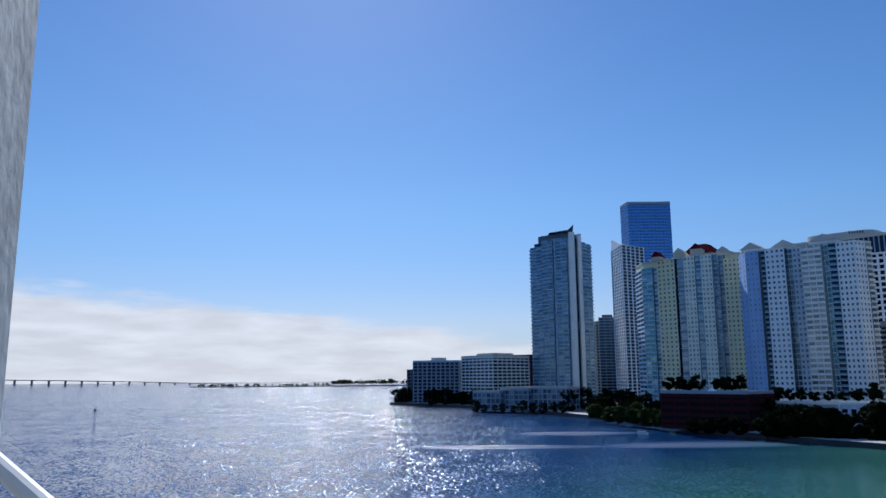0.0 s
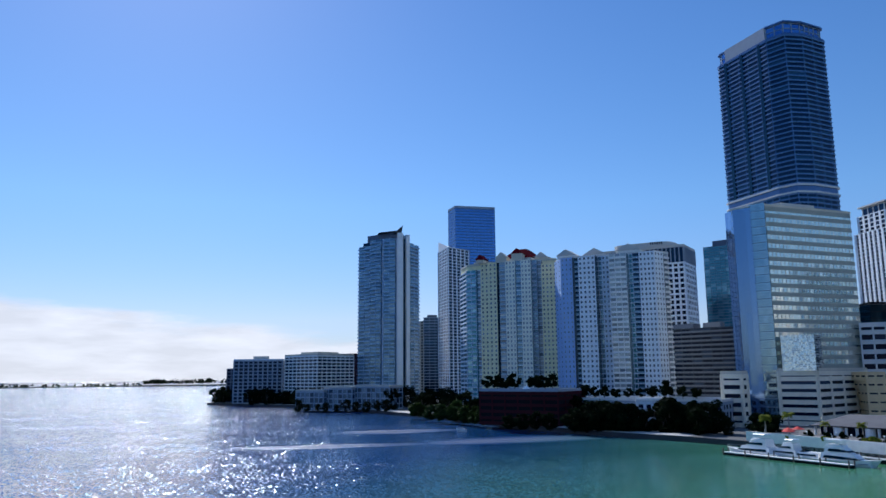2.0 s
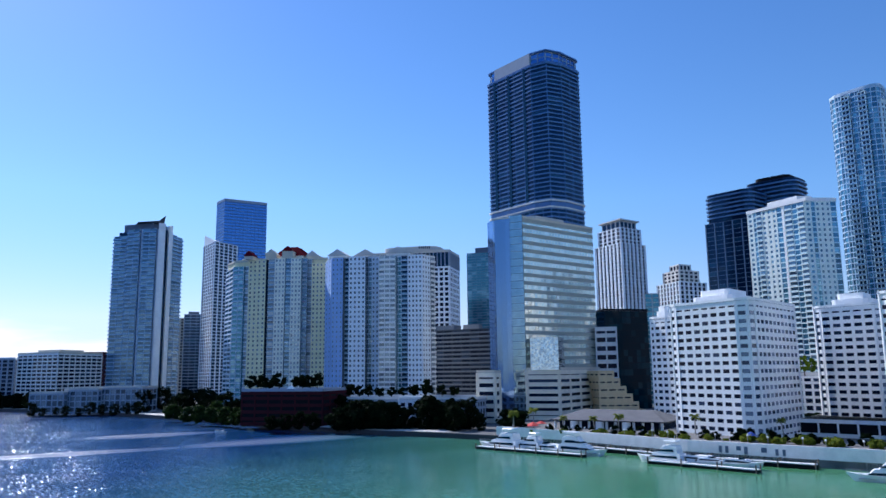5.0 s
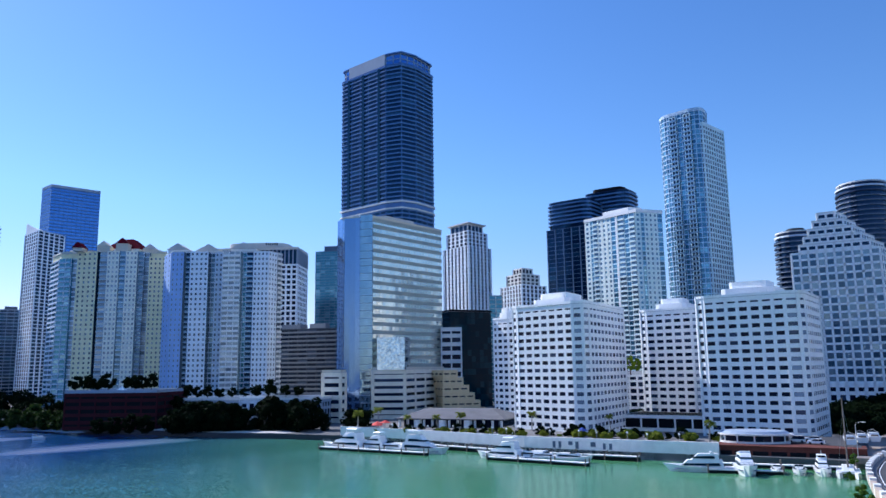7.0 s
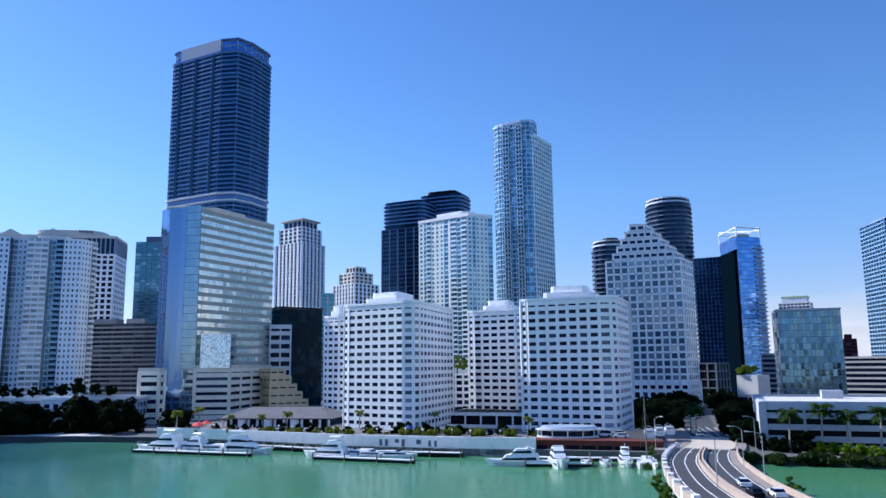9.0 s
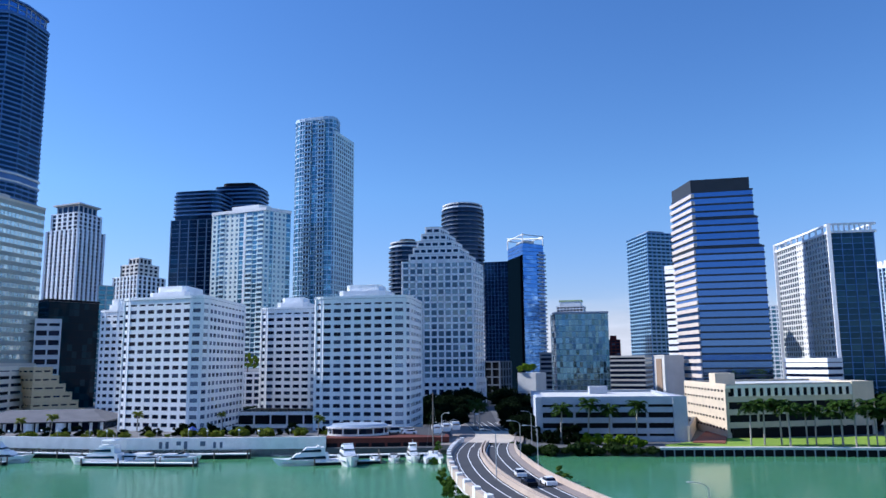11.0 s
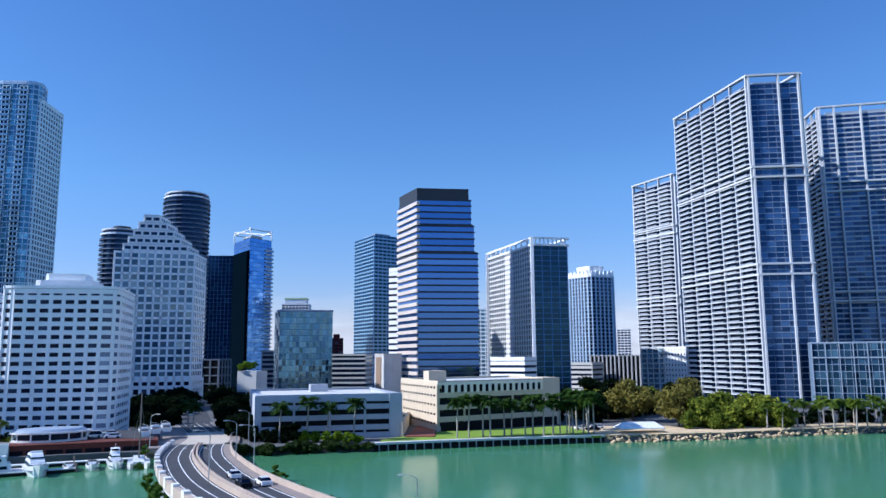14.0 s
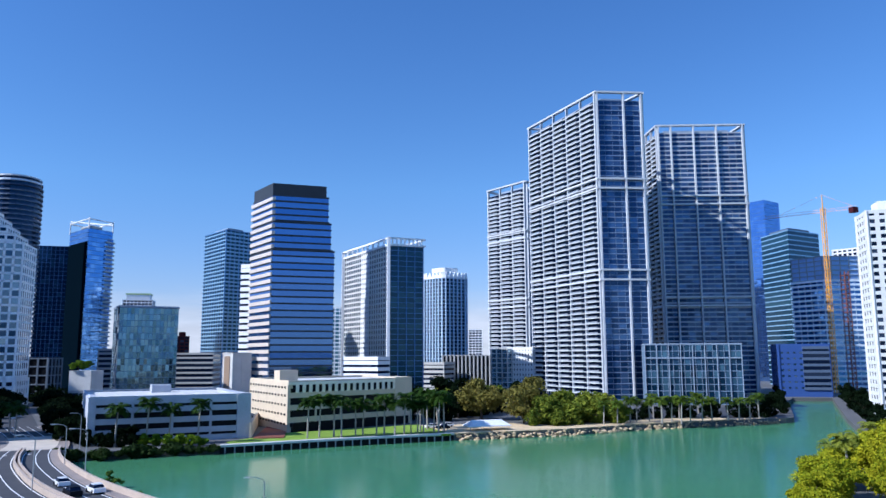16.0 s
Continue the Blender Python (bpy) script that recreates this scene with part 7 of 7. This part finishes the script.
small = motor_yacht((88, 341, 0), 160, 5.0, "small motor boat with a dark canopy under way on the bay", open_deck=True, tall=0.7)

# ---- hotel terrace and marina buildings ----
p = slab((39.0, 300), (46.6, 285), 24)
pav = thing("terrace_pavilion", "long low pavilion with a grey hipped roof and white columns", "pavilion", (*middle(p), 0))
q = [v - pav.location.xy for v in p]
part("wall", prism(bmesh.new(), [v * 0.93 for v in q], 3.8, 7.2), G_DARK, pav)
part("roof", prism(bmesh.new(), widen(q, 1.5), 7.2, 10.6, [q[0].lerp(q[3], 0.5).lerp(q[1].lerp(q[2], 0.5), 0.15), q[1].lerp(q[2], 0.4).lerp(q[0].lerp(q[3], 0.5), 0.15), q[1].lerp(q[2], 0.6).lerp(q[0].lerp(q[3], 0.5), 0.15), q[0].lerp(q[3], 0.6).lerp(q[1].lerp(q[2], 0.5), 0.15)]), SHINGLE, pav, "grey hipped roof")
part("eave", prism(bmesh.new(), widen(q, 1.6), 6.9, 7.25), DARKGREY, pav)
col = mesh_of(tube(bmesh.new(), (0, 0, 3.8), (0, 0, 7.0), 0.5, seg=10), "column", WHITE)
for k in range(13):
    v = q[0].lerp(q[1], k / 12)
    piece("column", col, pav, (v.x, v.y, 0))
for k in (2, 5, 8):
    v = q[0].lerp(q[1], (k + 0.2) / 12) * 0.99
    piece("round_bay", mesh_of(tube(bmesh.new(), (0, 0, 3.8), (0, 0, 6.8), 1.6, seg=12), "round_bay", WHITE), pav, (v.x, v.y, 0))
# slab wall over the terrace under the set-back hotel block
p = slab((55.6, 300), (61.5, 292), 26)
h = house_at(p, "low white podium between the hotel blocks with a dark arcade", "podium", group="podiums")
facade(h, p, 2, 8.0, storey=6, band=1.3, bay=6, pier=0.6, wall=WHITE, glass=BLACK, panes=False)
# bow-fronted restaurant
c = plan(64.3, 233)
rest = thing("restaurant_pavilion", "bow-fronted white restaurant with a glazed front", "pavilion", (*c, 0))
turn = heading(plan(61.6, 246), plan(67.2, 246))
o = oval((0, 0), 9.2, 6.0, turn, 24)
part("base", prism(bmesh.new(), o, 3.9, 5.1), OFFWHITE, rest)
part("glazing", prism(bmesh.new(), scaled(o, 0.95), 5.1, 7.0), G_DARK, rest)
part("roof", prism(bmesh.new(), scaled(o, 1.04), 7.0, 7.8, scaled(o, 0.9)), BLUEGREY, rest, "blue-grey canopy roof")
part("fascia", prism(bmesh.new(), scaled(o, 1.06), 6.7, 7.15), OFFWHITE, rest)
mull = mesh_of(box(bmesh.new(), -0.15, -0.15, 5.1, 0.15, 0.15, 7.0), "mullion", WHITE)
for k in range(0, 24, 2):
    v = o[k] * 0.97
    piece("mullion", mull, rest, (v.x, v.y, 0))
wall = thing("brick_retaining_wall", "brick-red retaining wall with dark openings along the boat walkway", "wall", (0, 0, 0))
a, c2 = Vector((197, 106)), Vector((210, 72))
u = (c2 - a).normalized()
n = Vector((u.y, -u.x))
part("wall", prism(bmesh.new(), [a, c2, c2 - n * 8, a - n * 8], 0, 4.3), DARKBRICK, wall)
part("coping", prism(bmesh.new(), [a + n * 0.3, c2 + n * 0.3, c2 - n * 8.2, a - n * 8.2], 4.3, 4.55), DARKBRICK, wall)
for k in range(8):
    v = a.lerp(c2, (k + 0.08) / 8)
    part("opening", prism(bmesh.new(), [v + n * 0.1, v + u * 3.8 + n * 0.1, v + u * 3.8 - n * 0.2, v - n * 0.2], 0.7, 3.1), BLACK, wall)
# doors, windows and a ledge on the white quay wall
qd = thing("quay_wall_doors", "small dark doors and windows in the white quay wall", "doors")
a, c2 = Vector((177, 158)), Vector((186, 128))
u = (c2 - a).normalized()
n = Vector((u.y, -u.x))
for k, (s, w, z0, z1) in enumerate(((0.30, 0.9, 2.3, 4.2), (0.36, 0.9, 2.3, 4.2), (0.46, 1.3, 3.2, 4.3), (0.53, 1.0, 2.2, 4.3), (0.68, 1.5, 3.0, 4.3), (0.80, 0.8, 2.4, 4.1), (0.86, 0.8, 2.4, 4.1))):
    v = a.lerp(c2, s)
    part("door" if z0 < 2.5 else "window", prism(bmesh.new(), [v + n * 0.08, v + u * w + n * 0.08, v + u * w - n * 0.3, v - n * 0.3], z0, z1), SLATE, qd)
# parasols
for x, y in ((170, 223), (174, 228), (180, 231)):
    u2 = thing("parasol", "red canvas parasol on the terrace", "parasol", (x, y, 4), group="red parasols")
    part("pole", tube(bmesh.new(), (0, 0, -0.1), (0, 0, 2.4), 0.05), STEEL, u2)
    o = oval((0, 0), 2.2, 2.2, 0, 8)
    part("canopy", prism(bmesh.new(), o, 2.1, 3.1, scaled(o, 0.05)), RED, u2)
u2 = thing("parasol", "closed dark blue canvas parasol on the terrace", "parasol", (198, 152, 4))
part("pole", tube(bmesh.new(), (0, 0, -0.1), (0, 0, 2.3), 0.05), STEEL, u2)
o = oval((0, 0), 1.9, 1.9, 0, 8)
part("canopy", prism(bmesh.new(), o, 1.9, 3.0, scaled(o, 0.05)), paint("blue_canvas", (0.02, 0.06, 0.30), 0.8), u2)
globe = None
for k in range(14):
    a = Vector((171.5, 216)).lerp(Vector((196, 118)), k / 13)
    at = pose(a.x + 3 * (k % 2), a.y, 4.0)
    if globe is None:
        globe = thing("terrace_lamp", "short white globe lamp on a slim post", "lamp", at.translation, group="terrace lamps")
        part("post", tube(bmesh.new(), (0, 0, -0.1), (0, 0, 2.3), 0.06), STEEL, globe)
        ball = bmesh.new()
        bmesh.ops.create_icosphere(ball, subdivisions=2, radius=0.32, matrix=Matrix.Translation((0, 0, 2.5)))
        part("shade", ball, WHITE, globe, "white globe shade")
    else:
        copy_thing(globe, at)
# terrace planting
spread(canopy(LEAF_PARK, "green shrub bed on the hotel terrace", 3.0, leaf=0.22, clumps=18, low=True), [(170 + 1.15 * k + rp.uniform(-1, 3), 218 - 3.05 * k + rp.uniform(-4, 4), 4, rp.uniform(0.9, 2.5)) for k in range(38) if k % 7 not in (1, 4, 5)], 3, 0.2)
spread(canopy(LEAF_DARK, "dark green shrub on the hotel terrace", 3.0, leaf=0.25, clumps=16, low=True), [(174 + 1.15 * k + rp.uniform(-1, 3), 221 - 3.05 * k + rp.uniform(-2, 2), 4, rp.uniform(1.6, 3.6)) for k in range(38)], 3, 0.1)


# ---- cars ----
def car(at, turn, material, label, van=False):
    c = thing("car", label, "car", at, turn, "cars")
    top = 1.9 if van else 1.42
    part("body", prism(bmesh.new(), [(-2.25, -0.9), (2.25, -0.85), (2.25, 0.85), (-2.25, 0.9)], 0.28, 0.9, [(-2.2, -0.86), (2.1, -0.78), (2.1, 0.78), (-2.2, 0.86)]), material, c)
    x0, x1 = (-2.2, 1.3) if van else (-1.7, 0.95)
    part("cabin", prism(bmesh.new(), [(x0, -0.82), (x1, -0.8), (x1, 0.8), (x0, 0.82)], 0.9, top - 0.06, [(x0 + 0.45, -0.66), (x1 - 0.65, -0.64), (x1 - 0.65, 0.64), (x0 + 0.45, 0.66)]), G_DARK, c, "dark glazing")
    part("roof", prism(bmesh.new(), [(x0 + 0.4, -0.68), (x1 - 0.6, -0.66), (x1 - 0.6, 0.66), (x0 + 0.4, 0.68)], top - 0.08, top), material, c)
    wm = mesh_of(tube(bmesh.new(), (0, -0.12, 0), (0, 0.12, 0), 0.33, seg=14), "wheel", BLACK)
    for x in (-1.4, 1.4):
        for y in (-0.82, 0.82):
            piece("wheel", wm, c, (x, y, 0.33))
    return c


def on_road(x, y):
    i = min(range(len(ROAD)), key=lambda k: (ROAD[k].xy - Vector((x, y))).length)
    return ROAD[i].z, heading(ROAD[min(i + 1, len(ROAD) - 1)].xy, ROAD[max(i - 1, 0)].xy)


for x, y, m, label, van in ((135.8, 33.2, GELCOAT, "white hatchback driving on the bridge", False), (125.4, 29.1, BLACK, "black car driving on the bridge", False), (127.3, 26.3, GELCOAT, "white saloon driving on the bridge", False)):
    z, tn = on_road(x, y)
    car((x, y, z), tn, m, label, van)
for x, y, m, label, van in ((216, 92, GELCOAT, "white van parked behind the brick wall", True), (219, 97, STEEL, "grey car parked behind the brick wall", False), (214, 86, GELCOAT, "white car parked behind the brick wall", False),
                            (222, 90, GELCOAT, "white car parked behind the brick wall", False), (224, 101, STEEL, "silver car parked behind the brick wall", False)):
    car((x, y, 4.6), 110, m, label, van)
lot = new("pavement_parking", mesh_of(prism(bmesh.new(), [(215, 98), (212, 74), (240, 84), (232, 118), (222, 114)], 1.9, 4.6), "pavement_parking", ASPHALT))
tagged(lot, "raised asphalt parking deck behind the brick wall", "pavement", kind="structure")
for x, y, m in ((252, -52, GELCOAT), (248, -55, BLACK), (255, -58, GELCOAT), (330, 100, GELCOAT), (345, 106, STEEL), (362, 110, GELCOAT), (340, 101, STEEL)):
    car((x, y, 2.2), rp.choice((20, 200)) if x > 300 else 95, m, "parked car on the street in the shade" if x > 300 else "parked car beside the lawn")


# ---- street lamps ----
def street_lamp(at, high, turn, label="grey steel street lamp with a cobra head"):
    l = thing("street_lamp", label, "street lamp", at, turn, "street lamps")
    part("pole", tube(bmesh.new(), (0, 0, -0.3), (0, 0, high), 0.11, 0.07), STEEL, l)
    arm = bmesh.new()
    pts = [(0, 0, high), (0.5, 0, high + 0.45), (1.2, 0, high + 0.7), (2.2, 0, high + 0.75)]
    for a, b2 in zip(pts, pts[1:]):
        tube(arm, a, b2, 0.05, seg=6)
    reach = part("arm", arm, STEEL, l)
    part("head", prism(bmesh.new(), [(2.0, -0.15), (2.9, -0.1), (2.9, 0.1), (2.0, 0.15)], high + 0.65, high + 0.83), PALE, reach)


street_lamp((144.0, 31.6, 4.6), 8.5, 110)
street_lamp((131.6, 36.4, 5.3), 8.0, 100)
street_lamp((165.5, 40.2, 4.2), 8.0, 110)
street_lamp((205, 72.5, 2.4), 8.5, 250)
street_lamp((113.5, 1.0, -1.0), 9.3, 95, "tall street lamp at the island end of the bridge")
street_lamp((220, 50, 2.2), 8.5, 110)

# ---- lawn, walks, seawall by the tan garage ----
lawn = new("lawn", mesh_of(prism(bmesh.new(), [(219, 11), (226, -9), (232, -54), (266, -50), (248, -4), (226, 13)], 1.6, 2.22), "lawn", LAWN))
tagged(lawn, "bright clipped lawn strip behind the seawall", "lawn", kind="structure")
walkway = new("pavement_riverwalk", mesh_of(prism(bmesh.new(), [(217, 14), (226, -19), (233, -55), (235.5, -55), (228.5, -18.5), (219.5, 14)], 1.0, 2.3), "pavement_riverwalk", PAVING))
tagged(walkway, "pale riverside walk on top of the seawall", "pavement", kind="structure")
yard = new("pavement_yard", mesh_of(prism(bmesh.new(), [(236, -54), (262, -50), (262, -84), (240, -90)], 1.4, 2.24), "pavement_yard", SAND))
tagged(yard, "pale sandy yard around the tent", "pavement", kind="structure")
bul = thing("sheet_pile_bulkhead", "dark bulkhead with pale concrete king piles and cap", "bulkhead")
pts = [Vector((217, 14)), Vector((226, -19)), Vector((233, -55))]
for a, c2 in zip(pts, pts[1:]):
    u = (c2 - a).normalized()
    n = Vector((u.y, -u.x))
    part("sheet_wall", prism(bmesh.new(), [a + n * 0.25, c2 + n * 0.25, c2 - n * 0.3, a - n * 0.3], -2, 1.75), BLACK, bul)
    part("cap", prism(bmesh.new(), [a + n * 0.6, c2 + n * 0.6, c2 - n * 0.6, a - n * 0.6], 1.75, 2.35), PALE, bul)
    pm = mesh_of(box(bmesh.new(), -0.14, -0.25, -2, 0.14, 0.25, 1.7), "king_post", GREY)
    k = int((c2 - a).length / 2.6)
    for i in range(k):
        v = a.lerp(c2, (i + 0.5) / k) + n * 0.4
        piece("king_post", pm, bul, (v.x, v.y, 0), math.degrees(math.atan2(u.y, u.x)))
rocks = thing("shore_rocks", "pale limestone boulders along the waterline", "rocks", kind="stuff")
bm = bmesh.new()
rr = random.Random(9)
for k in range(650):
    s = rr.uniform(0, 4)
    line = [(233, -56), (238, -94), (250, -131), (257, -169), (259, -190)]
    i = min(3, int(s))
    a = Vector(line[i]).lerp(Vector(line[i + 1]), s - i)
    z = rr.uniform(-0.2, 2.1)
    c2 = Vector((a.x - 0.8 + z * 0.9 + rr.uniform(-0.6, 0.6), a.y, z))
    r = rr.uniform(0.35, 0.85) * (1.0 if s < 2.4 else 0.6)
    vs = bmesh.ops.create_icosphere(bm, subdivisions=1, radius=r)["verts"]
    for v in vs:
        v.co = Vector((v.co.x * rr.uniform(0.7, 1.3), v.co.y * rr.uniform(0.7, 1.3), v.co.z * rr.uniform(0.5, 0.9))) + c2
part("boulder", bm, ROCK, rocks)
tent = thing("marquee_tent", "long white marquee tent with a peaked roof", "tent", (241.5, -68.3, 2.1), heading((244, -60.6), (245, -76)))
part("roof", prism(bmesh.new(), [(-7, -3.6), (7, -3.6), (7, 3.6), (-7, 3.6)], 1.7, 3.3, [(-5, -0.3), (5, -0.3), (5, 0.3), (-5, 0.3)]), OFFWHITE, tent)
part("valance", prism(bmesh.new(), [(-7.1, -3.7), (7.1, -3.7), (7.1, 3.7), (-7.1, 3.7)], 1.4, 1.7), WHITE, tent)
pm = mesh_of(tube(bmesh.new(), (0, 0, -0.1), (0, 0, 1.5), 0.06), "pole", STEEL)
for x in (-6.8, -3.4, 0, 3.4, 6.8):
    for y in (-3.4, 3.4):
        piece("pole", pm, tent, (x, y, 0))
ramp = thing("garage_ramp", "brown paved ramp with tan side walls beside the garage", "ramp")
a, c2 = plan(88.6, 232), plan(89.6, 270)
part("paving", prism(bmesh.new(), [a, plan(90.8, 232), plan(91.0, 262), c2], 1.9, 2.5, [a, plan(90.8, 232), plan(91.0, 262), c2]), BRICK, ramp)
part("side_wall", prism(bmesh.new(), [plan(88.3, 236), plan(88.45, 236), plan(89.0, 285), plan(88.8, 285)], 2, 6.5), TAN, ramp)

# ---- tower crane ----
c = plan(129.9, 545)
crane = thing("tower_crane", "orange tower crane over a building site", "crane", (c.x, c.y, 2))
mast, jib = bmesh.new(), bmesh.new()
for x in (-1, 1):
    for y in (-1, 1):
        tube(mast, (x, y, 0), (x, y, 120), 0.28, seg=5)
for k in range(40):
    z = 3 * k
    s = 1 if k % 2 else -1
    tube(mast, (-s, -1, z), (s, -1, z + 3), 0.14, seg=4)
    tube(mast, (-1, -s, z), (-1, s, z + 3), 0.14, seg=4)
    tube(mast, (s, 1, z), (-s, 1, z + 3), 0.14, seg=4)
part("mast", mast, ORANGE, crane)
u = Vector((math.cos(radians(-33)), math.sin(radians(-33))))
u = (plan(131.9, 530) - plan(125.8, 545)).normalized()
for o, h2 in ((-0.9, 0), (0.9, 0), (0, 1.8)):
    n = Vector((-u.y, u.x)) * o
    tube(jib, (*(u * -38 + n), 117 + h2), (*(u * 20 + n), 117 + h2), 0.10, seg=4)
for k in range(26):
    a = u * (-38 + 2.2 * k)
    tube(jib, (*a, 117), (*(a + u * 1.1), 118.8), 0.06, seg=4)
    tube(jib, (*(a + u * 1.1), 118.8), (*(a + u * 2.2), 117), 0.06, seg=4)
part("jib", jib, paint("faded_crane_paint", (0.75, 0.45, 0.30), 0.6), crane)
top = bmesh.new()
tube(top, (0, 0, 117), (0, 0, 129), 0.5, 0.2, 6)
tube(top, (0, 0, 128.5), (*(u * -26), 118.8), 0.08, seg=4)
tube(top, (0, 0, 128.5), (*(u * 18), 118.8), 0.08, seg=4)
part("tower_head", top, ORANGE, crane)
cw = bmesh.new()
a = u * 18
box(cw, a.x - 2, a.y - 2, 114.5, a.x + 2, a.y + 2, 118)
part("counterweight", cw, BROWN, crane)
hoist = thing("site_hoist", "red-brown hoist tower on the unfinished facade", "hoist", (*plan(130.9, 552), 2))
bm = bmesh.new()
for x in (-1.8, 1.8):
    for y in (-1.5, 1.5):
        tube(bm, (x, y, 0), (x, y, 78), 0.35, seg=5)
for k in range(26):
    tube(bm, (-1.8, -1.5, 3 * k), (1.8, -1.5, 3 * k + 3), 0.25, seg=4)
    box(bm, -2, -1.8, 3 * k, 2, 1.8, 3 * k + 0.5)
part("hoist_frame", bm, BRICK, hoist)

# ---- the balcony where the camera stands ----
bal = thing("balcony", "concrete balcony end wall with a white tubular handrail", "balcony", (0, 0, 0))
far_edge, near_edge = plan(-30.05, 3.0), Vector((-0.75, 0.4))
out = Vector((-0.95, -0.3))
part("end_wall", prism(bmesh.new(), [near_edge, far_edge, far_edge + out * 0.3, near_edge + out * 0.3], 2.2, 31), paint("weathered_wall_concrete", (0.52, 0.53, 0.52), 0.9, vary=0.45, scale=1.6, fine=14, bump=0.01), bal, "weathered pale concrete wall")
rail = bmesh.new()
a, c2 = Vector((*plan(-33, 1.75), EYE - 0.075)), Vector((*plan(-24, 1.2), EYE - 0.235))
tube(rail, a, c2 + (c2 - a) * 1.1, 0.017, seg=12)
tube(rail, c2 + (c2 - a) * 1.05, (c2.x + 0.4, c2.y - 0.4, EYE - 1.62), 0.017, seg=12)
part("handrail", rail, WHITE, bal, "white tubular handrail")
part("floor_slab", prism(bmesh.new(), [Vector((-0.9, -2.0)), Vector((1.4, -2.0)), Vector((1.4, 0.9)), Vector((-0.6, 0.9))], EYE - 1.85, EYE - 1.6), PALE, bal)
home = [plan(205, 2.2) + Vector((-26, 4)), plan(205, 2.2) + Vector((6, -16)), plan(205, 2.2) + Vector((-6, -40)), plan(205, 2.2) + Vector((-38, -20))]
hb = thing("home_building", "plain grey apartment block that carries the balcony", "building", (*middle(home), 0))
part("wall", prism(bmesh.new(), [v - hb.location.xy for v in home], 2, 70), GREY, hb)
